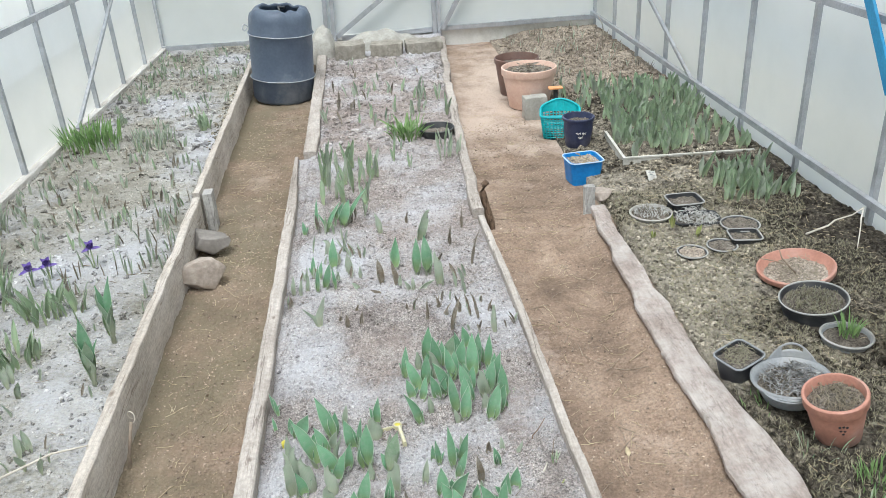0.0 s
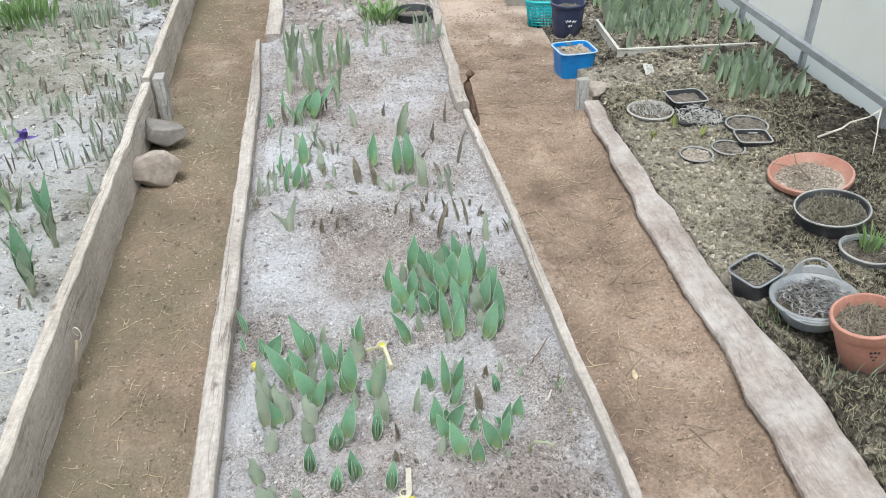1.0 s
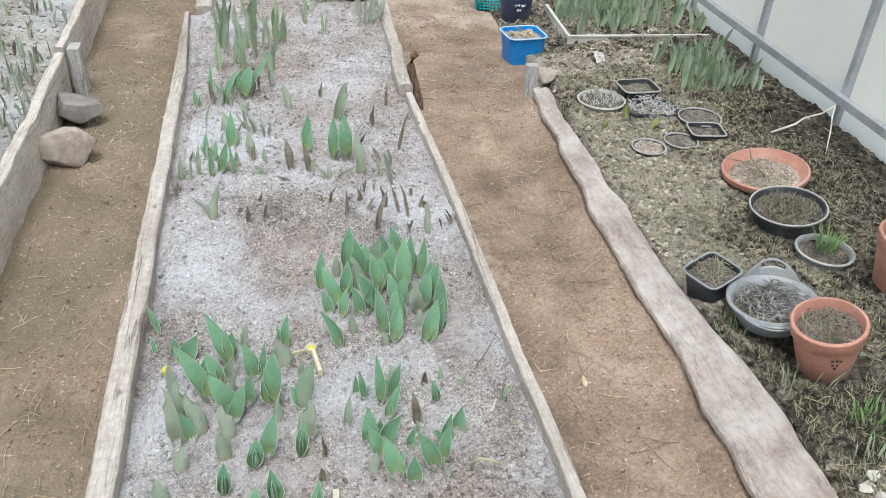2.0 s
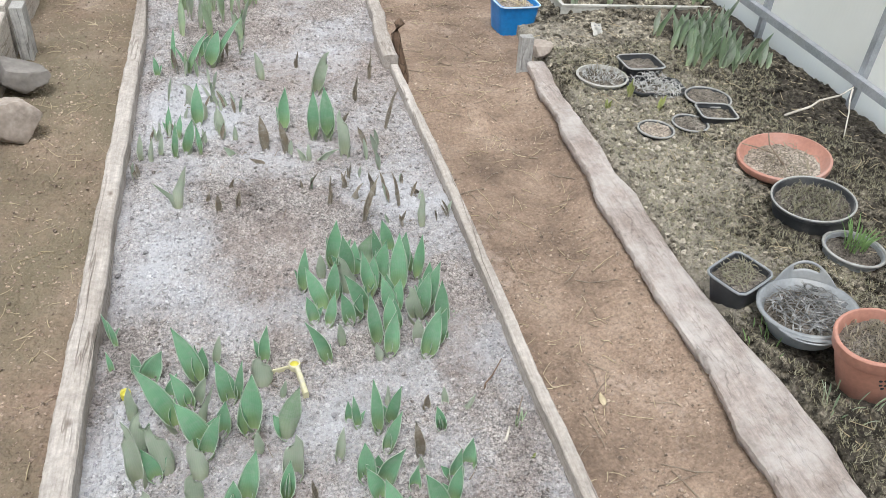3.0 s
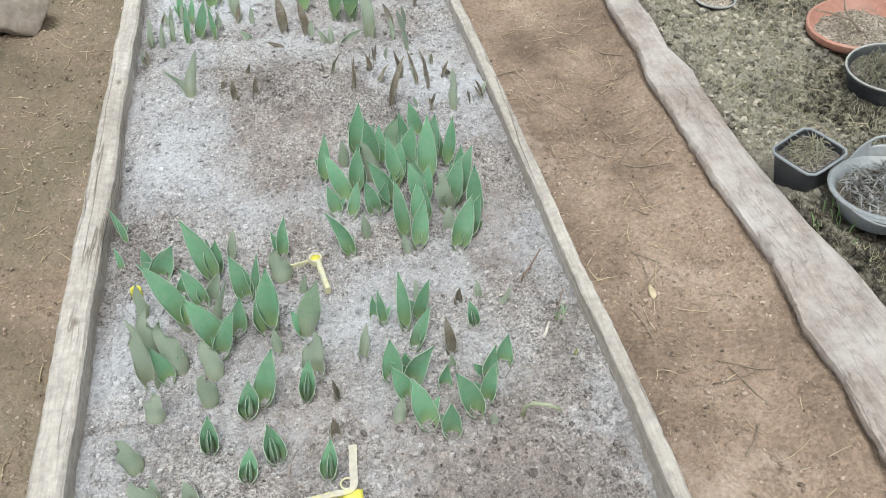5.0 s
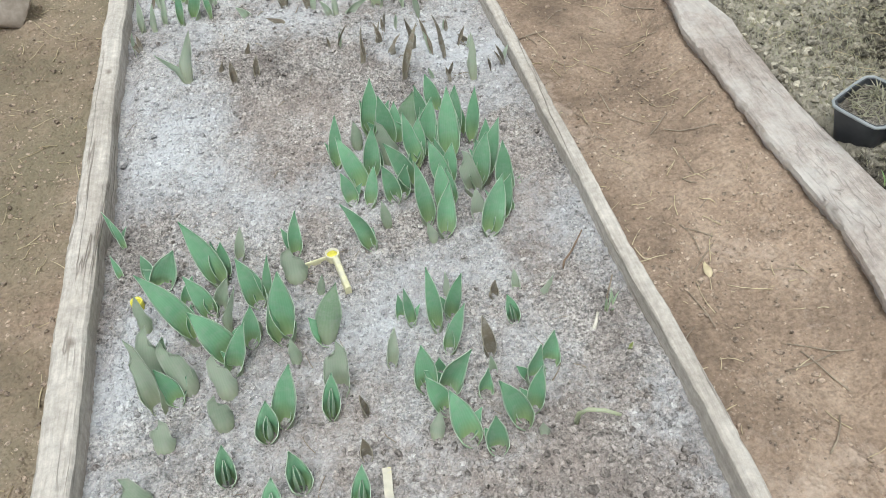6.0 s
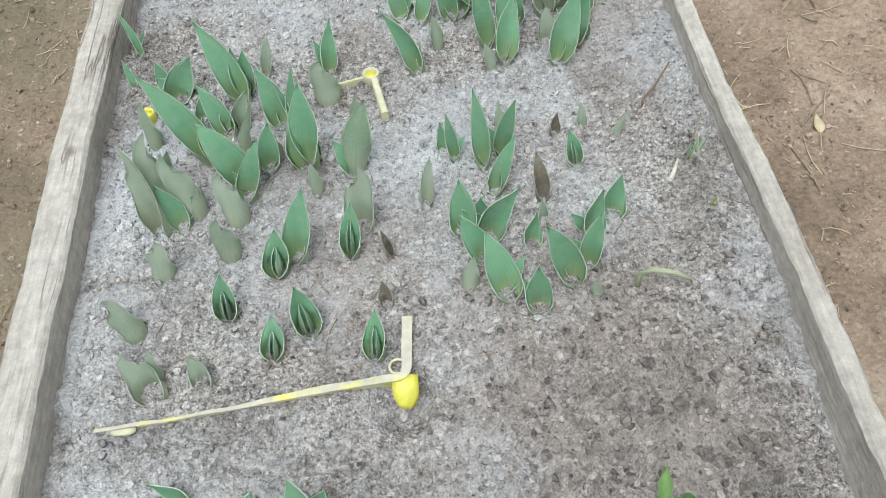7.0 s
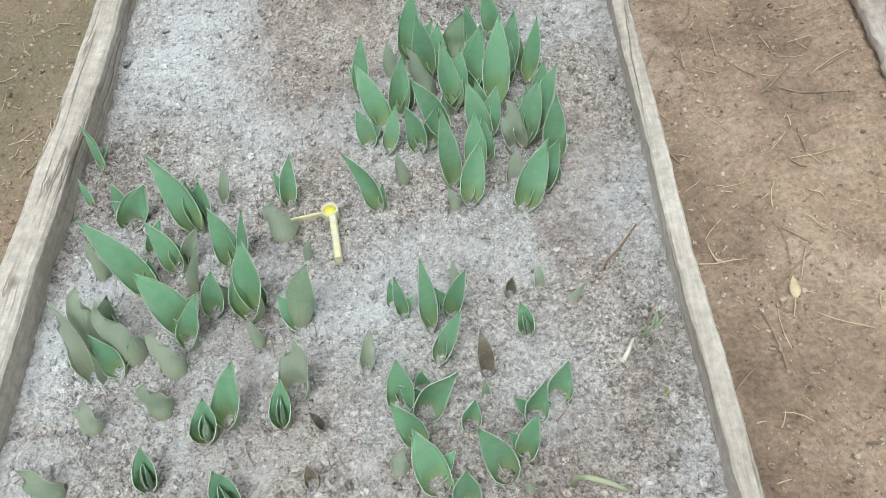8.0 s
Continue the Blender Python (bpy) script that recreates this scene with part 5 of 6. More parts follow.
# strap on the east wall
bm = bmesh.new()
for a, b in (((1.93, 3.14, 0.98), (1.93, 2.96, 0.75)), ((1.93, 2.96, 0.75), (1.93, 2.83, 0.58))):
    bar(bm, a, b, 0.012, 0.05)
tagged(link("blue_strap", bm, STRAP_BLUE, False), "wide blue plastic strap hanging on the wall frame", "strap")

# ---- yellow tray sunk in the middle bed ----
t = thing("planting_tray", pose(0, 0, 0), "worn yellow plastic crate sunk in the soil round the tulips", "planting crate")


def tray_side(a, b, z0, z1, material, name, w=0.012):
    bm = bmesh.new()
    a, b = Vector(a), Vector(b)
    n = 24
    side = (b - a).cross(Vector((0, 0, 1))).normalized() * w / 2
    rows = []
    for k in range(n + 1):
        p = a + (b - a) * k / n
        top = z1 + 0.002 * noise.noise((p.x * 20, p.y * 20, 1))
        rows.append([bm.verts.new((p.x + s * side.x, p.y + s * side.y, z)) for s, z in ((-1, z0), (-1, top - 0.002), (-0.6, top), (0.6, top), (1, top - 0.002), (1, z0))])
    for u, v in zip(rows, rows[1:]):
        for j in range(5):
            bm.faces.new((u[j], u[j + 1], v[j + 1], v[j]))
        bm.faces.new((u[5], u[0], v[0], v[5]))
    bm.faces.new(rows[0][::-1])
    bm.faces.new(rows[-1])
    bmesh.ops.recalc_face_normals(bm, faces=bm.faces)
    part(name, bm, material, t, "", False)


def tray_rim():
    """The flat rim of the front, round the corner and up the side, with a low wall under its outer edge."""
    line = [Vector((*p, 0)) for p in TRAY_FRONT[:-1]]
    line = [line[0].lerp(line[1], k / 6) for k in range(6)] + [line[1].lerp(line[2], k / 9) for k in range(9)] + [line[2].lerp(Vector((-0.004, 1.366, 0)), k / 10) for k in range(11)]
    line += [Vector((-0.004 + 0.019 * math.sin(a), 1.385 - 0.019 * math.cos(a), 0)) for a in (math.pi / 2 * k / 7 for k in range(1, 8))]
    line += [Vector((0.015 + 0.001 * k, 1.385 + 0.0155 * k, 0)) for k in range(1, 5)]
    rim_bm, wall_bm = bmesh.new(), bmesh.new()
    rim_rows, wall_rows = [], []
    for k, p in enumerate(line):
        d = (line[min(k + 1, len(line) - 1)] - line[max(k - 1, 0)]).normalized()
        inn = Vector((-d.y, d.x, 0))
        u = k / (len(line) - 1)
        w = 0.0045 + 0.0045 * step(0.3, 0.55, u) + 0.003 * step(0.75, 0.85, u) + 0.0012 * noise.noise((30 * p.x, 30 * p.y, 5))
        z = 0.006 + 0.005 * step(0.3, 0.6, u) + 0.0016 * noise.noise((25 * p.x, 25 * p.y, 1))
        rim_rows.append([rim_bm.verts.new(q) for q in (p + Vector((0, 0, z - 0.0025)), p + Vector((0, 0, z)), p + inn * w + Vector((0, 0, z - 0.0008)), p + inn * w + Vector((0, 0, z - 0.0035)))])
        wall_rows.append([wall_bm.verts.new(q) for q in (p + inn * 0.002 + Vector((0, 0, z - 0.0028)), p + inn * (0.002 + 0.12 * 0.05) + Vector((0, 0, z - 0.05)), p + inn * 0.0105 + Vector((0, 0, z - 0.05)), p + inn * 0.0045 + Vector((0, 0, z - 0.0036)))])
    for name, bm, rows, material, label in (("rim", rim_bm, rim_rows, YELLOW_WORN, "worn rim with bare yellow patches"), ("side_wall", wall_bm, wall_rows, YELLOW, "bright yellow side wall")):
        for u, v in zip(rows, rows[1:]):
            for j in range(4):
                bm.faces.new((u[j], u[(j + 1) % 4], v[(j + 1) % 4], v[j]))
        bm.faces.new(rows[0][::-1])
        bm.faces.new(rows[-1])
        bmesh.ops.recalc_face_normals(bm, faces=bm.faces)
        wall = part(name, bm, material, t, label, False)
        if name == "side_wall":
            wall.data.materials.append(YELLOW_DIRTY)
            for f in wall.data.polygons:
                f.material_index = 0 if f.center.x > -0.012 and f.center.y < 1.39 else 1


tray_rim()


def tray_tab(x, y, wide, reach, drop, z, material):
    """A rounded tongue that slopes down and out from under the rim."""
    bm = bmesh.new()
    rows = []
    for k in range(9):
        u = k / 8
        half = 0.5 * wide * (1 - (max(0.0, u - 0.45) / 0.56) ** 2) ** 0.5
        rows.append([bm.verts.new((x + half * v, y - reach * u, z - drop * u * u - 0.1 * wide * v * v)) for v in (-1, -0.6, -0.2, 0.2, 0.6, 1)])
    for u, v in zip(rows, rows[1:]):
        for j in range(5):
            bm.faces.new((u[j], u[j + 1], v[j + 1], v[j]))
    bmesh.ops.recalc_face_normals(bm, faces=bm.faces)
    bmesh.ops.solidify(bm, geom=bm.faces[:], thickness=0.0025)
    part("tab", bm, material, t, "yellow rounded tongue")


tray_tab(0.006, 1.374, 0.028, 0.03, 0.018, 0.0065, YELLOW)
tray_tab(-0.306, 1.348, 0.03, 0.009, 0.003, 0.003, YELLOW_DIRTY)
tray_side((-0.001, 1.779, 0), (-0.014, 1.852, 0), -0.05, 0.012, YELLOW_DIRTY, "right_side", 0.010)
tray_side((-0.078, 1.852, 0), (-0.026, 1.862, 0), -0.05, 0.007, YELLOW_DIRTY, "back_side", 0.004)
for x, y, z1, r, m in ((-0.019, 1.863, 0.013, 0.0125, YELLOW_DIRTY), (-0.338, 1.82, 0.02, 0.010, YELLOW)):
    bm = bmesh.new()
    prof = [(0, -0.05), (r * 0.9, -0.05), (r, z1 - 0.004), (r * 0.95, z1), (r * 0.8, z1), (r * 0.74, z1 - 0.004), (0, z1 - 0.006)]
    lathe(bm, prof, 20)
    bmesh.ops.translate(bm, verts=bm.verts, vec=(x, y, 0))
    peg = part("corner_peg", bm, m, t, "yellow corner peg")
    part("peg_cup", lathe(bmesh.new(), [(0, 0), (r * 0.72, 0), (r * 0.72, 0.002), (0, 0.0015)], 18), YELLOW, peg, "bright yellow hollow of the peg").location = (x, y, z1 - 0.006)
part("ring", ring_tube(bmesh.new(), 0.009, 0.0018, 0.008, 24), YELLOW_DIRTY, t, "dirty yellow moulded ring").location = (-0.001, 1.385, 0)


# ---- plants ----
RND = random.Random(11)
LOOK = {0: (LEAF, "young green tulip with broad blue-green leaves in ashy soil"), 1: (LEAF_DUSTY, "small dust-covered grey-green tulip shoot in ashy soil"),
        2: (LEAF_BROWN, "withered brown shoot in ashy soil"), 3: (LEAF, "young tulip shoot with leaves still rolled together")}


def tulip(x, y, *leaves, ground=h_middle, group="tulips in the middle bed", far=False, label=""):
    """One tulip plant. Each leaf: offset x, offset y, height, sideways reach, width, kind."""
    kinds = [q[5] for q in leaves]
    t = thing("tulip", pose(x, y, ground(x, y)), label or LOOK[min(kinds)][1], "tulip" if min(kinds) != 2 else "withered shoot", group)
    for dx, dy, h, reach, w, kind in leaves:
        back = RND.choice((-1, 1, 1)) * RND.uniform(0.1, 0.26) * h
        if far:
            h = 1.06 * h - 0.9 * back
            bm = leaf_into(bmesh.new(), h + 0.014, (reach, back), w, (dx, dy, -0.014), {0: 0.9, 1: 1.35, 2: 1.6}[kind], RND.uniform(-0.5, 0.5), 6, 2, RND.uniform(0.0, 0.05), RND.uniform(0, 90), face=0.6 * math.atan2(reach, 3 * abs(back) + 0.02) * (-1 if back > 0 else 1) + RND.uniform(-0.35, 0.35))
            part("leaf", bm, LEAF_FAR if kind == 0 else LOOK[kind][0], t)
            continue
        # the hollow side of fresh leaves mostly turns to the south, that of dusty sheaths and dry shoots to any side
        shown = RND.random() < {0: 0.97, 1: 0.5, 2: 0.3, 3: 1.0}[kind]
        if kind != 2:
            back = abs(back)
        if kind == 2:
            reach += RND.uniform(-0.3, 0.3) * h
        h = 1.06 * h - 0.9 * back
        aim = (-0.35 if reach > 0 else 0.35) * min(1.0, abs(reach) / 0.03) + RND.uniform(-0.4, 0.4)
        facing = (math.sin(aim), -math.cos(aim)) if shown else (math.sin(aim), math.cos(aim)) if kind != 2 else (math.cos(9 * aim), math.sin(9 * aim))
        broad = kind == 1 and w >= 0.028
        inside, outside = (LEAF, LEAF_BACK) if kind in (0, 3) else (LOOK[kind][0], LOOK[kind][0])
        shape = {0: (3.0, 0.3, 0.0), 1: (2.6, 0.42, 0.85 if broad else 0.1), 2: (2.7, 0.45, 0.0), 3: (2.9, 0.4, 0.0)}[kind]
        bm = tulip_leaf(bmesh.new(), h + 0.014, (reach, back), w * {0: 1.05, 1: 1.0, 2: 0.85, 3: 1.0}[kind], (dx, dy, -0.014), facing, *shape, RND.uniform(-0.35, 0.35), RND.uniform(0, 90))
        part("leaf", bm, inside, t).data.materials.append(outside)
        if kind == 3:
            bm = tulip_leaf(bmesh.new(), h * 0.84, (reach * 0.6, back * 0.55), w * 0.42, (dx + 0.12 * facing[0] * w, dy + 0.12 * facing[1] * w, -0.01), facing, 2.9, 0.9, 0.0, 0.0, RND.uniform(0, 90), 9, 6)
            part("inner_leaf", bm, inside, t).data.materials.append(outside)
        elif kind == 0 and h > 0.05:
            turn = RND.choice((-1, 1)) * RND.uniform(0.5, 1.2)
            bm = tulip_leaf(bmesh.new(), h * RND.uniform(0.5, 0.85), (0.012 * turn - 0.4 * reach, 0.5 * abs(back)), w * RND.uniform(0.55, 0.8), (dx + 0.1 * w * turn, dy + 0.2 * w, -0.014), (-math.sin(turn), -math.cos(turn)), 2.8, 0.3, 0.0, 0.3 * turn, RND.uniform(0, 90))
            part("leaf", bm, inside, t).data.materials.append(outside)
    return t


# main
tulip(0.048, 2.028, (0.000, 0.000, 0.122, -0.029, 0.034, 0), (-0.018, -0.030, 0.065, -0.013, 0.025, 0), (0.017, -0.045, 0.083, 0.012, 0.022, 0))
tulip(0.015, 2.104, (0.000, 0.000, 0.116, 0.008, 0.024, 0))
tulip(0.054, 1.877, (0.000, 0.000, 0.104, -0.048, 0.026, 0), (0.031, 0.039, 0.064, -0.007, 0.017, 1))
tulip(0.090, 2.183, (0.000, 0.000, 0.127, 0.011, 0.034, 0), (0.016, -0.014, 0.084, 0.025, 0.024, 0))
tulip(0.113, 2.080, (0.000, 0.000, 0.087, -0.017, 0.033, 1))
tulip(0.172, 2.169, (0.000, 0.000, 0.092, 0.006, 0.054, 0), (0.025, -0.003, 0.106, -0.015, 0.024, 0))
tulip(0.227, 2.231, (0.000, 0.000, 0.086, -0.014, 0.030, 0))
tulip(0.224, 2.067, (0.000, 0.000, 0.163, 0.008, 0.038, 0), (-0.027, 0.019, 0.088, -0.063, 0.028, 0), (-0.016, -0.044, 0.087, -0.016, 0.023, 0))
tulip(0.143, 2.009, (0.000, 0.000, 0.101, -0.044, 0.032, 0))
tulip(0.155, 1.917, (0.000, 0.000, 0.139, -0.011, 0.028, 0), (0.024, -0.030, 0.111, 0.018, 0.032, 0), (0.003, -0.047, 0.044, -0.007, 0.017, 1))
tulip(0.282, 2.115, (0.000, 0.000, 0.119, 0.007, 0.024, 0), (-0.030, 0.004, 0.074, -0.002, 0.014, 0))
tulip(0.289, 2.043, (0.000, 0.000, 0.098, 0.005, 0.028, 0), (-0.008, -0.044, 0.130, 0.027, 0.032, 0))
tulip(0.249, 1.982, (0.000, 0.000, 0.077, -0.012, 0.032, 1))
tulip(0.259, 1.874, (0.000, 0.000, 0.124, 0.029, 0.037, 0), (-0.009, 0.044, 0.062, -0.005, 0.026, 1))
tulip(0.302, 1.954, (0.000, 0.000, 0.119, 0.002, 0.032, 0))
tulip(0.061, 2.142, (0.000, 0.000, 0.068, -0.004, 0.022, 1))
# tray
tulip(-0.207, 1.845, (0.000, 0.000, 0.144, -0.040, 0.034, 0), (0.005, 0.021, 0.072, 0.008, 0.025, 0))
tulip(-0.172, 1.894, (0.000, 0.000, 0.067, 0.010, 0.016, 1))
tulip(-0.084, 1.821, (0.000, 0.000, 0.068, 0.001, 0.039, 1))
tulip(-0.082, 1.887, (0.000, 0.000, 0.092, 0.014, 0.022, 0))
tulip(-0.144, 1.791, (0.000, 0.000, 0.100, -0.024, 0.033, 0), (0.015, -0.002, 0.100, 0.012, 0.015, 0))
tulip(-0.303, 1.862, (0.000, 0.000, 0.069, 0.033, 0.038, 0), (-0.021, 0.029, 0.044, -0.006, 0.019, 0))
tulip(-0.248, 1.737, (0.000, 0.000, 0.148, -0.053, 0.035, 0))
tulip(-0.258, 1.806, (0.000, 0.000, 0.054, 0.018, 0.021, 0))
tulip(-0.195, 1.689, (0.000, 0.000, 0.111, -0.039, 0.040, 0), (0.011, -0.024, 0.098, 0.027, 0.028, 0))
tulip(-0.195, 1.742, (0.000, 0.000, 0.097, 0.025, 0.015, 1))
tulip(-0.198, 1.612, (0.000, 0.000, 0.085, -0.002, 0.031, 1))
tulip(-0.103, 1.706, (0.000, 0.000, 0.137, 0.004, 0.043, 0))
tulip(-0.093, 1.646, (0.000, 0.000, 0.060, -0.002, 0.017, 1))
tulip(-0.044, 1.679, (0.000, 0.000, 0.122, 0.028, 0.037, 0))
tulip(-0.037, 1.592, (0.000, 0.000, 0.081, 0.006, 0.035, 1), (-0.012, -0.045, 0.085, 0.009, 0.024, 3))
tulip(-0.115, 1.554, (0.000, 0.000, 0.111, 0.019, 0.032, 0), (-0.023, -0.016, 0.065, 0.002, 0.032, 3))
tulip(-0.296, 1.625, (0.000, 0.000, 0.124, -0.015, 0.028, 1), (-0.004, 0.015, 0.130, 0.013, 0.034, 1), (0.044, 0.008, 0.104, -0.017, 0.034, 1))
tulip(-0.323, 1.759, (0.000, 0.000, 0.085, 0.001, 0.021, 1))
tulip(-0.201, 1.559, (0.000, 0.000, 0.066, 0.000, 0.030, 1))
tulip(-0.288, 1.541, (0.000, 0.000, 0.063, 0.007, 0.030, 1))
tulip(-0.200, 1.480, (0.000, 0.000, 0.073, 0.006, 0.026, 3))
tulip(-0.106, 1.454, (0.000, 0.000, 0.076, -0.001, 0.031, 3), (-0.036, -0.027, 0.063, 0.007, 0.026, 3))
tulip(-0.023, 1.411, (0.000, 0.000, 0.079, 0.005, 0.025, 3))
tulip(-0.005, 1.538, (0.000, 0.000, 0.052, 0.006, 0.011, 2))
tulip(-0.009, 1.476, (0.000, 0.000, 0.040, 0.002, 0.018, 2))
tulip(-0.046, 1.786, (0.000, 0.000, 0.043, 0.007, 0.012, 1))
tulip(-0.372, 1.971, (0.000, 0.000, 0.068, -0.012, 0.010, 0), (-0.012, 0.024, 0.065, -0.014, 0.009, 0))
tulip(-0.372, 1.898, (0.000, 0.000, 0.05, -0.008, 0.010, 0))
# near
tulip(-0.304, 1.455, (0.000, 0.000, 0.066, -0.018, 0.028, 1))
tulip(-0.279, 1.394, (0.000, 0.000, 0.058, -0.014, 0.034, 1), (0.004, 0.008, 0.06, 0.006, 0.014, 1))
tulip(-0.222, 1.399, (0.000, 0.000, 0.045, -0.008, 0.022, 1))
tulip(-0.226, 1.265, (0.000, 0.000, 0.04, -0.036, 0.024, 0))
tulip(-0.16, 1.24, (0.000, 0.000, 0.045, 0.01, 0.022, 0))
tulip(-0.094, 1.225, (0.000, 0.000, 0.085, -0.014, 0.036, 0))
# right
tulip(0.127, 1.674, (0.000, 0.000, 0.130, -0.010, 0.022, 0), (0.025, 0.017, 0.091, 0.019, 0.022, 0), (0.002, 0.020, 0.061, -0.002, 0.015, 0), (0.011, -0.047, 0.093, 0.026, 0.022, 0), (-0.039, 0.019, 0.076, -0.006, 0.015, 0))
tulip(0.077, 1.711, (0.000, 0.000, 0.047, -0.004, 0.015, 0))
tulip(0.156, 1.739, (0.000, 0.000, 0.054, -0.003, 0.010, 1))
tulip(0.045, 1.617, (0.000, 0.000, 0.074, 0.012, 0.017, 1))
tulip(0.092, 1.571, (0.000, 0.000, 0.088, -0.004, 0.031, 0), (0.023, -0.009, 0.072, 0.044, 0.033, 0), (0.024, 0.021, 0.031, -0.002, 0.019, 0))
tulip(0.109, 1.522, (0.000, 0.000, 0.077, -0.025, 0.028, 0))
tulip(0.130, 1.469, (0.000, 0.000, 0.103, -0.019, 0.034, 0), (0.034, -0.020, 0.065, 0.002, 0.029, 0), (-0.043, 0.007, 0.059, 0.009, 0.020, 1))
tulip(0.167, 1.543, (0.000, 0.000, 0.048, 0.011, 0.023, 0), (0.026, 0.032, 0.032, -0.004, 0.012, 1))
tulip(0.209, 1.480, (0.000, 0.000, 0.093, -0.030, 0.032, 0), (0.023, 0.019, 0.082, 0.013, 0.023, 0), (0.026, -0.026, 0.025, -0.002, 0.014, 1))
tulip(0.242, 1.550, (0.000, 0.000, 0.066, 0.017, 0.028, 0), (0.031, 0.026, 0.059, 0.015, 0.029, 0))
tulip(0.224, 1.726, (0.000, 0.000, 0.032, -0.002, 0.018, 2))
tulip(0.247, 1.664, (0.000, 0.000, 0.055, -0.011, 0.020, 3))
tulip(0.268, 1.731, (0.000, 0.000, 0.043, -0.003, 0.013, 1), (0.040, -0.027, 0.045, 0.013, 0.013, 1))
tulip(0.193, 1.606, (0.000, 0.000, 0.081, -0.006, 0.022, 2))
# rows
tulip(-0.273, 2.462, (0.000, 0.000, 0.125, 0.026, 0.026, 1), (-0.006, 0.004, 0.075, -0.05, 0.02, 1))
tulip(-0.201, 2.495, (0.000, 0.000, 0.043, 0.004, 0.015, 2))
tulip(-0.175, 2.440, (0.000, 0.000, 0.043, 0.004, 0.017, 2))
tulip(-0.130, 2.462, (0.000, 0.000, 0.052, 0.004, 0.015, 2))
tulip(-0.144, 2.558, (0.000, 0.000, 0.027, 0.002, 0.012, 2))
tulip(0.105, 2.453, (0.000, 0.000, 0.088, -0.005, 0.014, 2))
tulip(0.148, 2.533, (0.000, 0.000, 0.054, -0.002, 0.012, 2))
tulip(0.158, 2.532, (0.000, 0.000, 0.050, 0.000, 0.012, 2))
tulip(0.167, 2.475, (0.000, 0.000, 0.043, 0.027, 0.022, 2))
tulip(0.188, 2.367, (0.000, 0.000, 0.136, 0.002, 0.017, 2))
tulip(0.226, 2.483, (0.000, 0.000, 0.072, -0.009, 0.018, 2))
tulip(0.263, 2.523, (0.000, 0.000, 0.054, -0.005, 0.009, 2))
tulip(0.290, 2.423, (0.000, 0.000, 0.097, -0.008, 0.012, 2))
tulip(0.351, 2.486, (0.000, 0.000, 0.020, -0.025, 0.015, 2))
tulip(0.334, 2.327, (0.000, 0.000, 0.113, -0.004, 0.020, 1))
tulip(0.090, 2.672, (0.000, 0.000, 0.034, 0.064, 0.019, 1), (-0.032, 0.003, 0.038, -0.022, 0.016, 1), (-0.019, 0.002, 0.055, -0.003, 0.013, 1))
tulip(-0.052, 2.668, (0.000, 0.000, 0.020, -0.045, 0.016, 2))
tulip(-0.049, 2.747, (0.000, 0.000, 0.110, -0.033, 0.032, 2))
tulip(0.006, 2.726, (0.000, 0.000, 0.101, -0.019, 0.024, 2))
tulip(0.004, 2.861, (0.000, 0.000, 0.138, 0.014, 0.034, 0))
tulip(0.092, 2.803, (0.000, 0.000, 0.156, 0.004, 0.033, 0), (0.042, -0.003, 0.174, -0.006, 0.041, 0))
tulip(0.124, 3.101, (0.000, 0.000, 0.127, 0.039, 0.037, 1))
tulip(0.177, 2.707, (0.000, 0.000, 0.132, -0.011, 0.032, 1))
tulip(-0.236, 2.948, (0.000, 0.000, 0.112, -0.036, 0.043, 1), (-0.007, -0.036, 0.146, 0.007, 0.034, 0))
tulip(-0.169, 2.838, (0.000, 0.000, 0.092, -0.012, 0.025, 1), (-0.016, 0.035, 0.056, -0.003, 0.017, 1))
tulip(-0.261, 2.746, (0.000, 0.000, 0.107, 0.017, 0.029, 0), (-0.033, -0.028, 0.114, 0.007, 0.016, 0), (0.031, -0.002, 0.090, -0.006, 0.013, 0))
tulip(-0.320, 2.848, (0.000, 0.000, 0.091, 0.007, 0.017, 0), (0.029, -0.018, 0.073, 0.009, 0.017, 0))
tulip(-0.388, 2.725, (0.000, 0.000, 0.080, 0.004, 0.016, 1), (0.028, -0.017, 0.079, 0.007, 0.013, 1))
tulip(-0.336, 2.736, (0.000, 0.000, 0.071, 0.009, 0.013, 1))
tulip(-0.137, 2.721, (0.000, 0.000, 0.029, -0.028, 0.019, 1))
tulip(-0.132, 2.802, (0.000, 0.000, 0.046, -0.001, 0.013, 1))
tulip(-0.045, 3.193, (0.000, 0.000, 0.100, -0.021, 0.026, 1))
tulip(0.073, 3.299, (0.000, 0.000, 0.052, 0.001, 0.016, 2))
tulip(-0.379, 3.251, (0.000, 0.000, 0.069, -0.008, 0.019, 0))
tulip(-0.328, 3.292, (0.000, 0.000, 0.147, 0.009, 0.016, 0))
tulip(-0.282, 3.269, (0.000, 0.000, 0.146, 0.069, 0.019, 0))
tulip(-0.210, 3.333, (0.000, 0.000, 0.130, 0.030, 0.043, 0), (0.018, 0.022, 0.169, 0.097, 0.020, 0))
tulip(-0.250, 3.404, (0.000, 0.000, 0.082, 0.046, 0.020, 0))
tulip(0.246, 3.034, (0.000, 0.000, 0.079, -0.004, 0.018, 2))
tulip(0.314, 3.199, (0.000, 0.000, 0.092, -0.002, 0.015, 2))
tulip(0.310, 2.840, (0.000, 0.000, 0.123, 0.021, 0.014, 2))


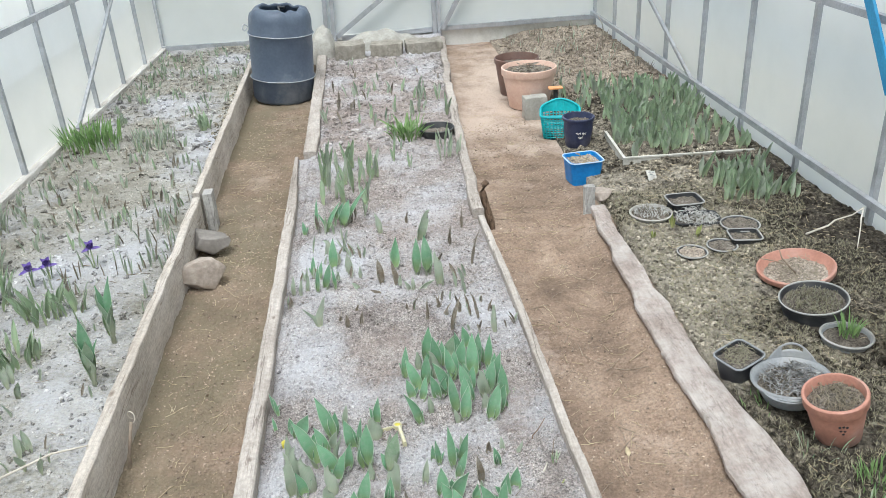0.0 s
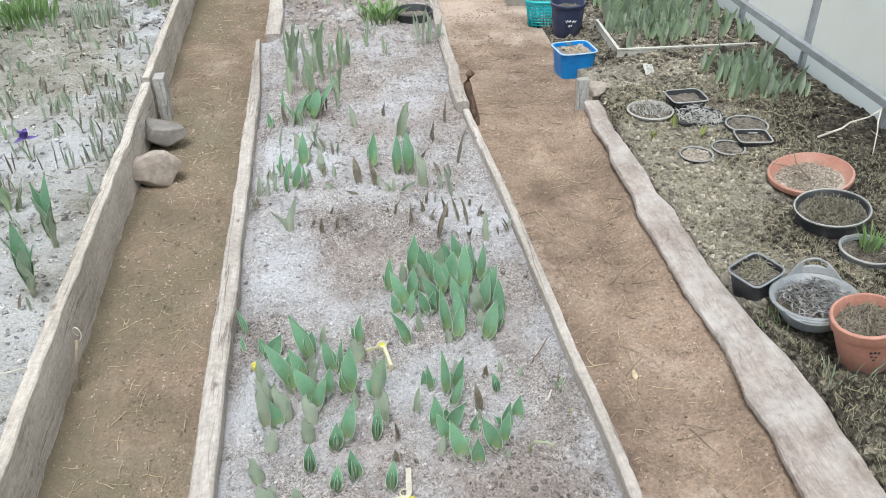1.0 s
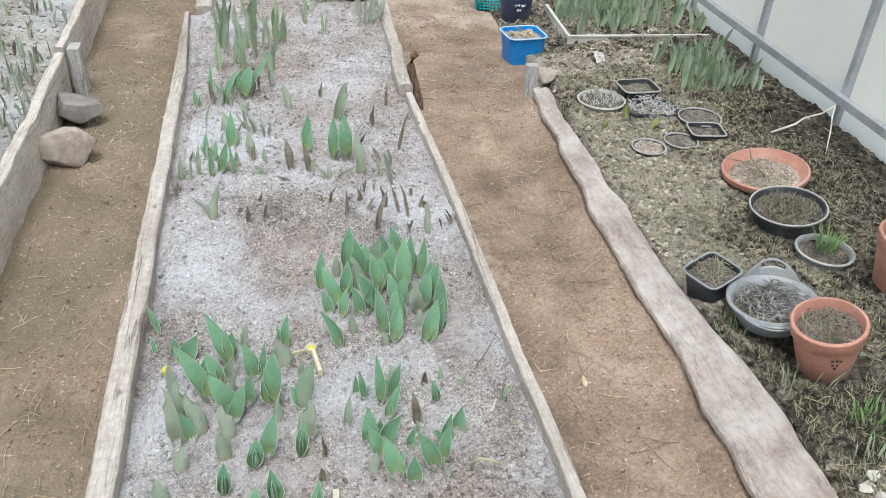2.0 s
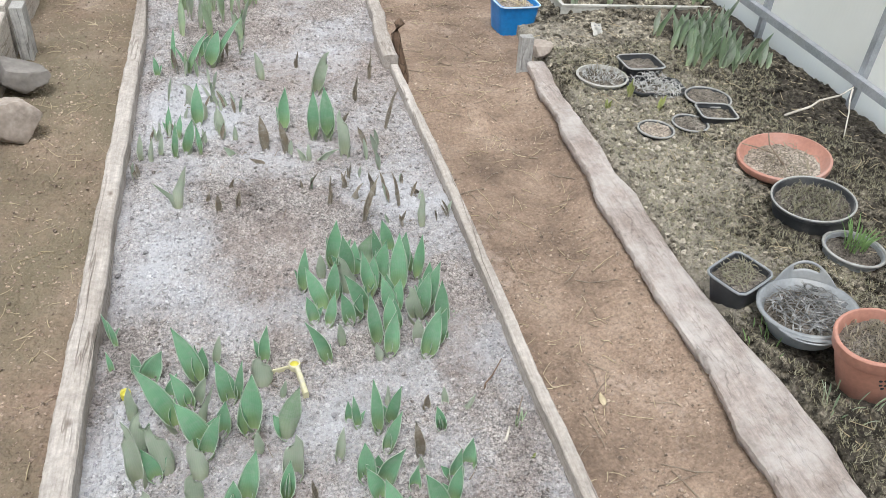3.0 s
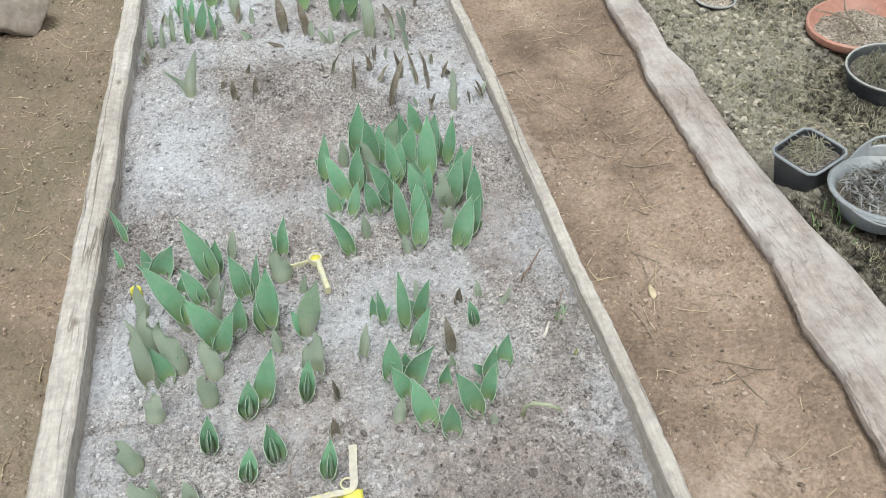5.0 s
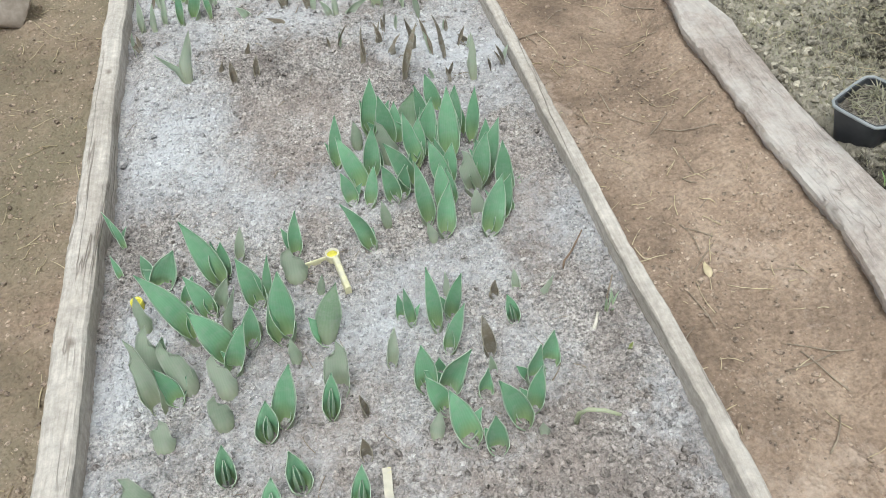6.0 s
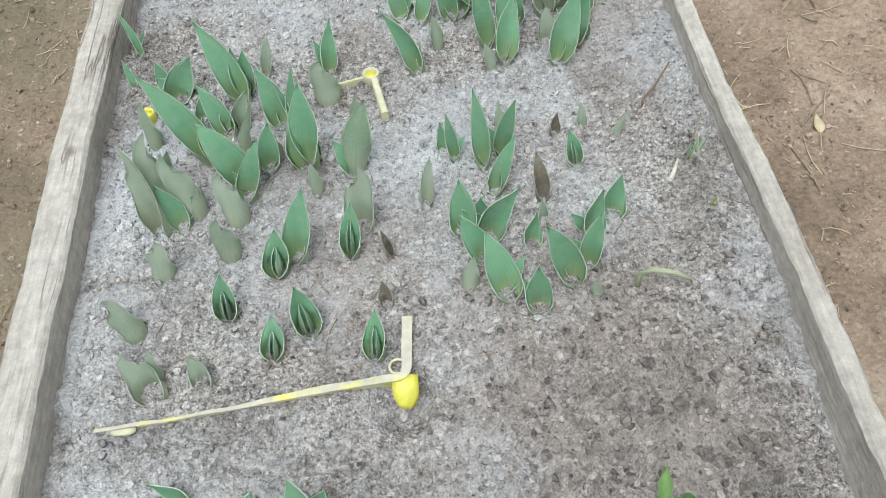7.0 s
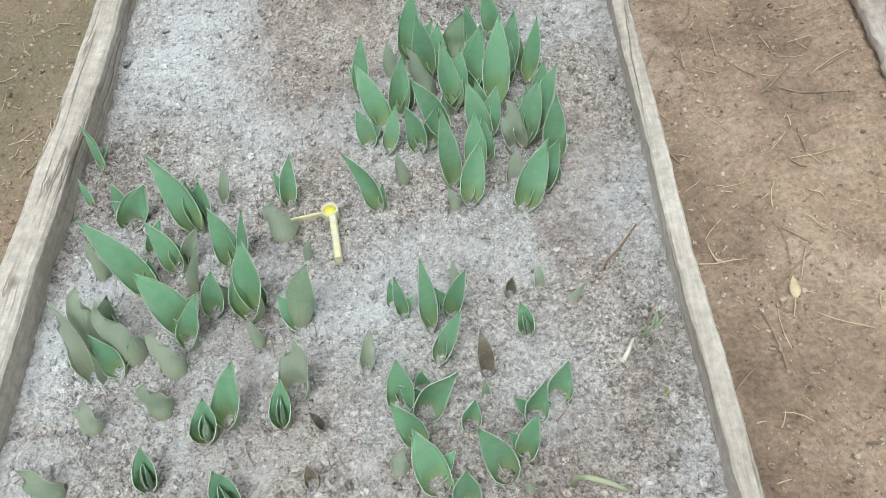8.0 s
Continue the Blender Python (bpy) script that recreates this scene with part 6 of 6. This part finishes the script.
def clump(n, x0, x1, y0, y1, h, w, ground, group, seed, kinds=(0, 0, 0, 1), lean=0.3, leaves=(1, 3), label="", keep=None, joined=""):
    """Tulips standing close together over a stretch of bed."""
    rnd = random.Random(seed)
    done = 0
    piles = {}
    while done < n:
        x, y = rnd.uniform(x0, x1), rnd.uniform(y0, y1)
        if keep and not keep(x, y):
            continue
        done += 1
        parts = []
        for _ in range(rnd.randint(*leaves)):
            hh = h * rnd.uniform(0.6, 1.15)
            parts.append((rnd.uniform(-0.02, 0.02), rnd.uniform(-0.02, 0.02), hh, rnd.uniform(-lean, lean) * hh, w * rnd.uniform(0.7, 1.2), rnd.choice(kinds)))
        if not joined:
            tulip(x, y, *parts, ground=ground, group=group, far=True, label=label)
            continue
        for dx, dy, hh, reach, ww, kind in parts:
            bm = piles.setdefault(kind, bmesh.new())
            leaf_into(bm, hh + 0.014, (reach, rnd.uniform(-0.25, 0.25) * hh), ww, (x + dx, y + dy, ground(x, y) - 0.014), 0.8, rnd.uniform(-0.5, 0.5), 6, 2, rnd.uniform(0, 0.06), rnd.uniform(0, 90), face=rnd.uniform(-0.6, 0.6))
    for kind, bm in piles.items():
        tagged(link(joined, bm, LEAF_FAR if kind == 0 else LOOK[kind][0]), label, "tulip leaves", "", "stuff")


# leaves that fill the densest group
for x, y, h, reach, w in ((0.075, 2.06, 0.11, 0.012, 0.03), (0.12, 2.13, 0.115, -0.012, 0.034), (0.185, 2.1, 0.12, 0.02, 0.036), (0.2, 2.0, 0.11, -0.02, 0.032), (0.245, 2.13, 0.12, 0.012, 0.034),
                          (0.19, 1.945, 0.1, 0.0, 0.03), (0.265, 1.99, 0.115, 0.02, 0.034), (0.11, 1.985, 0.08, -0.02, 0.028), (0.285, 1.905, 0.09, 0.02, 0.03), (0.155, 2.06, 0.12, -0.01, 0.034)):
    tulip(x, y, (0, 0, h, reach, w, 0), (0.012, 0.012, 0.8 * h, -0.6 * reach, 0.9 * w, 0))
for x, y, h, reach, w in ((-0.16, 1.71, 0.075, 0.012, 0.026), (-0.22, 1.78, 0.085, -0.03, 0.028), (-0.3, 1.68, 0.075, 0.02, 0.028), (-0.27, 1.63, 0.07, -0.02, 0.026)):
    tulip(x, y, (0, 0, h, reach, w, 0), (0.01, 0.01, 0.7 * h, -0.8 * reach, 0.8 * w, 1))
# small dusty shoots in the back rows
clump(11, -0.39, -0.1, 2.6, 3.05, 0.06, 0.013, h_middle, "tulips in the middle bed", 51, (1, 1, 1, 2), 0.45, (2, 4), "small dust-covered grey-green shoots in ashy soil")
clump(7, 0.05, 0.4, 2.35, 2.6, 0.05, 0.01, h_middle, "tulips in the middle bed", 52, (2, 2, 1), 0.5, (2, 4), "withered brown shoots in ashy soil")
clump(5, 0.0, 0.3, 2.6, 2.85, 0.075, 0.02, h_middle, "tulips in the middle bed", 53, (1, 2, 1), 0.35, (1, 2), "small dust-covered grey-green shoots in ashy soil")
# far middle bed
clump(24, -0.36, -0.06, 3.5, 4.05, 0.15, 0.024, h_middle, "tulips in the middle bed", 1, (0, 0, 0, 1), 0.25, (2, 3))
clump(8, 0.02, 0.38, 3.9, 4.25, 0.13, 0.018, h_middle, "tulips in the middle bed", 2, (0, 1), 0.2, (2, 3))
clump(22, -0.4, 0.1, 4.5, 5.6, 0.1, 0.02, h_middle, "tulips in the middle bed", 3, (1, 1, 0, 2), 0.3, (1, 2))
clump(12, 0.12, 0.4, 4.8, 5.5, 0.13, 0.02, h_middle, "tulips in the middle bed", 4, (1, 0), 0.3, (1, 3))
clump(8, -0.38, 0.42, 5.6, 6.4, 0.07, 0.016, h_middle, "tulips in the middle bed", 5, (1, 1, 2), 0.3, (1, 2))
clump(10, -0.38, -0.1, 3.05, 3.45, 0.08, 0.014, h_middle, "tulips in the middle bed", 6, (1, 1, 2, 0), 0.3, (1, 2))
t = thing("leafy_plant", pose(0.13, 4.45, h_middle(0.13, 4.45)), "bushy bright green plant of narrow leaves in the bed", "plant")
blades(t, "blade", 60, 0.09, 0.13, 0.013, LEAF_BRIGHT, 8, 0.0, 0.9)

# right bed: two dense patches
clump(210, 1.28, 1.95, 3.93, 5.2, 0.115, 0.033, h_right, "tulips on the right bed", 11, (0, 0, 0, 0, 1), 0.3, (2, 3), "dense pale green tulip leaves in the sunken box", lambda x, y: x > 1.28 + 0.15 * (y - 4.2), joined="tulip_foliage")
clump(20, 1.16, 1.5, 4.9, 5.4, 0.12, 0.022, h_right, "tulips on the right bed", 12, (0, 0, 1), 0.3, (2, 3))
clump(52, 1.54, 1.85, 3.22, 3.62, 0.105, 0.028, h_right, "tulips on the right bed", 13, (0, 0, 1), 0.32, (2, 3), "pale green tulip in a dense patch on dark soil")
for x, y, h in ((1.205, 3.04, 0.085), (1.285, 2.96, 0.06), (1.10, 2.98, 0.04)):
    t = thing("shoot", pose(x, y, h_right(x, y)), "yellow-green shoot in dark soil", "shoot", "shoots on the right bed")
    blades(t, "blade", 4, 0.008, h, 0.014, LEAF_YELLOW, int(1000 * x), 0.0, 0.3)

# left bed
t = thing("grass_clump", pose(-1.74, 4.72, h_left(-1.74, 4.72)), "dense clump of fresh green blades by the wall", "grass clump", "clumps on the left bed")
blades(t, "blade", 130, 0.17, 0.16, 0.012, LEAF_BRIGHT, 17, 0.0, 0.4)
t = thing("dark_clump", pose(-1.36, 4.62, h_left(-1.36, 4.62)), "clump of dull grey-green blades", "grass clump", "clumps on the left bed")
blades(t, "blade", 60, 0.13, 0.11, 0.012, LEAF_DUSTY, 18, 0.0, 0.35)
t = thing("dark_clump", pose(-1.1, 4.88, h_left(-1.1, 4.88)), "small tuft of blue-green leaves", "grass clump", "clumps on the left bed")
blades(t, "blade", 16, 0.04, 0.12, 0.025, LEAF_FAR, 19, 0.0, 0.4)
for x, y, h, w, s in ((-0.985, 2.45, 0.25, 0.05, 1), (-0.972, 2.19, 0.235, 0.055, 2)):
    t = thing("leek_shoot", pose(x, y, h_left(x, y)), "tall blue-green shoot with a stout stem and folded leaves", "shoot", "stout shoots on the left bed")
    bm = bmesh.new()
    tube(bm, [(0, 0, -0.02), (0, 0, 0.05), (0.002, 0, h * 0.42)], 0.009, 8, 0.8)
    part("stem", bm, LEAF_BACK, t, "grey-green stem")
    for k in range(4):
        a = 1.57 * k + s
        bm = tulip_leaf(bmesh.new(), h * (0.86 - 0.1 * k), (0.03 * math.cos(a) + 0.006, 0.03 * math.sin(a)), w * (0.8 - 0.08 * k), (0.003 * math.cos(a), 0.003 * math.sin(a), h * 0.12), (-math.cos(a), -math.sin(a)), 2.4, 0.3, 0.0, 0.2, s + k)
        part("leaf", bm, LEAF, t).data.materials.append(LEAF_BACK)
for x, y, n, h, m, label in ((-1.27, 2.36, 26, 0.13, LEAF_FAR, "loose clump of soft green leaves"), (-1.3, 2.64, 22, 0.14, LEAF_FAR, "loose clump of soft green leaves"), (-1.17, 2.66, 14, 0.12, LEAF_FAR, "loose clump of soft green leaves"),
                             (-1.52, 2.75, 34, 0.17, LEAF_FAR, "loose clump of soft green leaves"), (-1.66, 3.05, 34, 0.17, LEAF_DUSTY, "loose clump of dusty green leaves"), (-1.24, 2.18, 14, 0.09, LEAF_DUSTY, "loose clump of dusty green leaves"),
                             (-1.8, 3.45, 30, 0.14, LEAF_DUSTY, "loose clump of dusty green leaves"), (-1.04, 1.80, 8, 0.09, LEAF_DUSTY, "loose clump of dusty green leaves")):
    t = thing("leafy_clump", pose(x, y, h_left(x, y)), label, "plant", "clumps on the left bed")
    blades(t, "blade", n, 0.075, h, 0.022, m, int(abs(x) * 1000), 0.0, 0.4)
for x, y, h in ((-1.22, 3.03, 0.085), (-1.42, 2.90, 0.07), (-1.37, 2.95, 0.06)):
    t = thing("iris", pose(x, y, h_left(x, y)), "small purple iris in flower with thin leaves", "iris", "irises on the left bed")
    bm = bmesh.new()
    tube(bm, [(0, 0, -0.02), (0, 0, h)], 0.003, 6)
    part("stem", bm, LEAF_FAR, t)
    for k in range(6):
        a = 1.047 * k
        rise, reach = (0.04, 0.018) if k % 2 else (0.008, 0.045)
        part("petal", leaf_into(bmesh.new(), rise, (reach * math.cos(a), reach * math.sin(a)), 0.032, (0, 0, h - 0.002), 0.5, 0, 5, 2, 0.1, k), PURPLE, t)
    blades(t, "blade", 5, 0.015, 0.1, 0.006, LEAF_FAR, int(x * 999), 0.0, 0.4)
clump(40, -1.35, -0.93, 2.75, 3.7, 0.09, 0.009, h_left, "", 31, (1, 1, 2), 0.2, (1, 3), "thin grey-green shoots standing in white ash", joined="shoots")
clump(90, -1.85, -0.98, 3.2, 4.6, 0.075, 0.014, h_left, "", 32, (1, 1, 1, 2, 0), 0.3, (1, 3), "dusty grey-green shoots standing in white ash", joined="shoots")
clump(90, -1.85, -1.05, 4.9, 7.2, 0.075, 0.013, h_left, "", 33, (1, 1, 1, 1, 0), 0.35, (1, 3), "dusty grey-green shoots in dry soil", joined="shoots")
clump(50, -1.8, -0.95, 1.6, 3.0, 0.06, 0.010, h_left, "", 34, (1, 1, 2), 0.35, (1, 2), "dusty grey-green shoots standing in white ash", joined="shoots")
clump(60, 1.15, 1.95, 5.6, 7.3, 0.08, 0.007, h_right, "", 35, (1, 2, 2), 0.5, (2, 4), "dry and grey-green weeds by the end wall", joined="weeds")

# dry stems and twigs
for pts, r, m, label in (([(0.353, 1.752, -0.012), (0.358, 1.762, 0.006), (0.374, 1.775, 0.012), (0.389, 1.792, 0.02), (0.4, 1.803, 0.03)], 0.0021, DARK_WOOD, "thin dark bent twig in the soil"),
                         ([(0.283, 1.465, -0.02), (0.285, 1.463, 0.025), (0.296, 1.458, 0.04), (0.318, 1.45, 0.042), (0.338, 1.445, 0.032)], 0.0042, LEAF_DUSTY, "drooping grey dry stem in the soil"),
                         ([(0.36, 1.615, 0.005), (0.366, 1.624, 0.009), (0.374, 1.64, 0.012)], 0.0035, PALE_TWIG, "short pale stick on the soil"),
                         ([(0.392, 1.648, -0.01), (0.391, 1.652, 0.03), (0.396, 1.657, 0.075)], 0.0018, TWIG, "thin dark dry stem in the soil"),
                         ([(1.70, 2.85, 0.0), (1.79, 2.85, 0.03), (1.82, 2.855, 0.05), (1.88, 2.84, 0.075), (1.93, 2.85, 0.10)], 0.0045, PALE_TWIG, "bleached stick leaning on the wall base"),
                         ([(1.925, 2.845, 0.095), (1.9, 2.81, 0.07), (1.875, 2.765, 0.05), (1.835, 2.7, -0.005)], 0.0035, PALE_TWIG, "bleached crooked stick leaning by the wall"),
                         ([(-1.12, 1.72, 0.05), (-0.95, 1.78, 0.09), (-0.86, 1.80, 0.09)], 0.004, PALE_TWIG, "long pale stalk lying over the ash"),
                         ([(1.95, 6.9, 0.0), (1.9, 6.8, 0.12), (1.85, 6.75, 0.2)], 0.005, PALE_TWIG, "pale dry stem standing by the wall")):
    bent_stick("twig", pts, r, m, label, "twig", 0.6)
bm = leaf_into(bmesh.new(), 0.006, (0.004, 0.034), 0.017, (0, -0.017, 0.001), 0.5, 0.1, 8, 4, 0.2, 3.0)
ob = link("dead_leaf", bm, STRAW)
ob.matrix_basis = pose(0.637, 1.778, h_path(0.637, 1.778) + 0.001)
tagged(ob, "small pale dry leaf lying on the clay path", "dry leaf")
t = thing("weed", pose(0.398, 1.652, h_middle(0.398, 1.652)), "thin green weed in the soil", "weed", "weeds in the beds")
blades(t, "blade", 6, 0.012, 0.05, 0.004, LEAF_FAR, 77, 0.0, 0.6)
t = thing("weed", pose(0.4, 1.571, h_middle(0.4, 1.571)), "small yellow-green seedling in the soil", "weed", "weeds in the beds")
blades(t, "blade", 3, 0.004, 0.018, 0.006, LEAF_YELLOW, 78, 0.0, 0.6)
t = thing("weed", pose(0.335, 1.98, h_middle(0.335, 1.98)), "tiny tuft of cut stems in the soil", "weed", "weeds in the beds")
blades(t, "blade", 6, 0.008, 0.02, 0.005, LEAF_FAR, 79, 0.0, 0.4)
t = thing("weed", pose(0.258, 1.205, h_middle(0.258, 1.205)), "small green shoot in the soil", "weed", "weeds in the beds")
blades(t, "blade", 4, 0.012, 0.05, 0.016, LEAF_BRIGHT, 80, 0.0, 0.5)
for x, y, n, h, m in ((1.12, 1.62, 14, 0.06, LEAF_FAR), (1.055, 1.83, 12, 0.05, LEAF_BRIGHT), (1.2, 1.47, 50, 0.06, LEAF_BRIGHT), (1.28, 1.4, 40, 0.06, LEAF_BRIGHT), (1.14, 1.36, 26, 0.05, LEAF_FAR), (1.35, 1.5, 30, 0.06, LEAF_BRIGHT)):
    t = thing("grass_tuft", pose(x, y, h_right(x, y)), "tuft of short green grass on dark soil", "grass tuft", "grass tufts on the right bed")
    blades(t, "blade", n, 0.06, h, 0.004, m, int(x * 1000 + y * 10), 0.0, 0.6)
for k, (x, y, s) in enumerate(((1.085, 1.33, 0.035), (1.115, 1.35, 0.03), (1.105, 1.30, 0.04), (1.145, 1.325, 0.03), (1.135, 1.29, 0.035), (1.09, 1.28, 0.03), (1.165, 1.35, 0.028))):
    stone("pale_stone", x, y, h_right(x, y) + 0.006, (s, s * 0.8, s * 0.5), 30 + k, STONE_WHITE, "small pale stone in a heap on the bed", 40 * k)


# ---- loose stuff ----
def on_board(x, y, rnd):
    return left_edge(y) + 0.062 < x < right_edge(y) - 0.036


crumbs("bed_crumbs", 62000, (-0.5, 0.46, 1.0, 2.4), h_middle, 0.0009, 0.0052, CRUMBS_MIDDLE, 1, "dry grey soil crumbs over the bed", on_board)
crumbs("bed_clods", 2200, (0.0, 0.44, 1.0, 1.5), h_middle, 0.002, 0.0085, CLODS_MIDDLE, 21, "grey brown clods over the lower corner of the bed", lambda x, y, r: on_board(x, y, r) and r.rand() < 0.3 + 0.9 * step(0.0, 0.3, x))
crumbs("bed_clods", 900, (-0.45, 0.44, 1.2, 3.2), h_middle, 0.003, 0.008, CLODS_MIDDLE, 22, "grey brown clods over the bed", on_board)
crumbs("bed_crumbs", 24000, (-0.5, 0.46, 2.4, 4.2), h_middle, 0.0014, 0.007, CRUMBS_MIDDLE, 2, "dry grey soil crumbs over the bed", on_board)
crumbs("bed_crumbs", 5000, (-0.5, 0.55, 4.2, 6.6), h_middle, 0.003, 0.02, CRUMBS_MIDDLE, 3, "dry grey soil crumbs over the bed", on_board)
crumbs("ash_crumbs", 7000, (-1.9, -0.88, 1.3, 4.5), h_left, 0.002, 0.014, CRUMBS_LEFT, 4, "ashy crumbs over the bed", lambda x, y, r: x < plank_face(y) - 0.05)
crumbs("ash_crumbs", 3000, (-1.9, -0.95, 4.5, 7.3), h_left, 0.004, 0.022, CRUMBS_LEFT, 5, "ashy crumbs over the bed", lambda x, y, r: x < plank_face(y) - 0.05)
crumbs("dark_clods", 40000, (1.0, 1.98, 1.1, 3.6), h_right, 0.0012, 0.012, CRUMBS_RIGHT, 6, "dark soil clods over the bed", lambda x, y, r: x > slab_right(min(y, 3.38)) + 0.006 and free(x, y))
crumbs("dark_clods", 260, (-1.06, -0.96, 4.5, 5.9), h_left, 0.006, 0.02, CRUMBS_RIGHT, 27, "dark clods along the plank on the ashy bed", lambda x, y, r: plank_face(y) - 0.11 < x < plank_face(y) - 0.045)
crumbs("brown_clods", 2500, (1.06, 1.98, 5.2, 7.3), h_right, 0.003, 0.025, SOIL_FAR, 17, "dry brown soil clods by the end wall")
crumbs("dark_clods", 4000, (1.06, 1.98, 3.6, 5.3), h_right, 0.003, 0.022, CRUMBS_RIGHT, 7, "dark soil clods over the bed")
crumbs("path_crumbs", 26000, (0.4, 0.92, 1.0, 5.0), h_path, 0.0009, 0.0055, CLAY_CRUMBS, 8, "loose crumbs on the clay path", lambda x, y, r: right_edge(y) + 0.012 < x < slab_left(y) - 0.004 and r.rand() < 0.25 + 0.75 * max(step(0.1, 0.0, slab_left(y) - x), step(0.0, 0.35, noise.noise((4 * x, 4 * y, 9)))))
crumbs("path_crumbs", 20000, (-0.9, -0.4, 1.2, 5.6), h_path, 0.0009, 0.0055, CLAY_CRUMBS, 9, "loose crumbs on the clay path", lambda x, y, r: plank_face(y) + 0.012 < x < left_edge(y) - 0.012)


def scatter_straw(name, n, area, height, length, r, material, seed, label, keep):
    """Short dry stalks lying on the ground."""
    rnd = random.Random(seed)
    bm = bmesh.new()
    for _ in range(n):
        x, y, a, ln = rnd.uniform(*area[:2]), rnd.uniform(*area[2:]), rnd.uniform(0, 3.14), length * rnd.uniform(0.3, 1.3)
        if not keep(x, y):
            continue
        pts = []
        bow_side = rnd.uniform(-0.3, 0.3) * ln
        for k in range(4):
            s = k / 3 - 0.5
            px, py = x + s * ln * math.cos(a) - bow_side * (0.25 - s * s) * math.sin(a), y + s * ln * math.sin(a) + bow_side * (0.25 - s * s) * math.cos(a)
            pts.append((px, py, height(px, py) + 0.8 * r + 0.002))
        tube(bm, pts, r * rnd.uniform(0.6, 1.2), 4, 0.7)
    tagged(link(name, bm, material), label, "straw", "", "stuff")


in_right = lambda x, y: right_edge(y) + 0.04 < x < slab_left(y) - 0.04
in_left = lambda x, y: plank_face(y) + 0.05 < x < left_edge(y) - 0.05
scatter_straw("path_straw", 400, (0.42, 0.9, 1.0, 5.2), h_path, 0.06, 0.0011, STRAW, 1, "dry straw and stalks trodden into the path", in_right)
scatter_straw("path_straw", 380, (-0.9, -0.42, 1.2, 5.5), h_path, 0.06, 0.0011, STRAW, 2, "dry straw and stalks trodden into the path", in_left)
scatter_straw("path_chips", 260, (0.42, 0.9, 1.0, 4.5), h_path, 0.012, 0.0011, STRAW, 7, "pale chips and leaf scraps trodden into the path", in_right)
scatter_straw("path_chips", 200, (-0.9, -0.42, 1.2, 5.0), h_path, 0.012, 0.0011, STRAW, 8, "pale chips and leaf scraps trodden into the path", in_left)
scatter_straw("path_twigs", 90, (0.42, 0.9, 1.0, 4.5), h_path, 0.08, 0.0016, TWIG, 3, "thin dark twigs on the path", in_right)
scatter_straw("bed_straw", 700, (1.02, 1.95, 1.1, 3.8), h_right, 0.06, 0.0012, STRAW, 4, "dry stalks on the dark bed", lambda x, y: x > 1.06 and free(x, y))
scatter_straw("bed_stalks", 120, (-0.4, 0.4, 1.1, 3.4), h_middle, 0.03, 0.0009, TWIG, 5, "short dry stalks on the bed", lambda x, y: True)
scatter_straw("bed_stalks", 120, (-1.85, -0.95, 1.5, 6.8), h_left, 0.08, 0.0016, TWIG, 6, "short dry stalks on the ash", lambda x, y: True)


def scatter_moss(name, n, area, h, w, seed, label, keep):
    """Low moss and seedling leaves over dark soil."""
    rnd = random.Random(seed)
    bm = bmesh.new()
    uv = bm.loops.layers.uv.verify()
    for _ in range(n):
        x, y = rnd.uniform(*area[:2]), rnd.uniform(*area[2:])
        if not keep(x, y):
            continue
        a, hh, ww = rnd.uniform(0, 6.283), h * rnd.uniform(0.4, 1.3), w * rnd.uniform(0.5, 1.4)
        z = h_right(x, y) - 0.001
        lx, ly = 0.8 * hh * math.cos(a), 0.8 * hh * math.sin(a)
        q = [(x - ww * math.sin(a), y + ww * math.cos(a), z), (x + ww * math.sin(a), y - ww * math.cos(a), z), (x + lx + 0.5 * ww * math.sin(a), y + ly - 0.5 * ww * math.cos(a), z + hh * 0.8), (x + 1.3 * lx, y + 1.3 * ly, z + hh)]
        f = bm.faces.new([bm.verts.new(p) for p in q])
        for lp, w2 in zip(f.loops, ((0.2, 0.2), (0.8, 0.2), (0.6, 0.8), (0.4, 1.0))):
            lp[uv].uv = w2
    tagged(link(name, bm, MOSS), label, "moss", "", "stuff")


scatter_moss("moss", 60000, (1.0, 1.85, 1.2, 3.5), 0.011, 0.0012, 1, "low moss and tiny weeds on dark soil", lambda x, y: x > slab_right(y) + 0.01 and free(x, y) and noise.noise((2.2 * x, 2.2 * y, 5)) > -0.12 - 0.3 * step(1.7, 1.3, x))
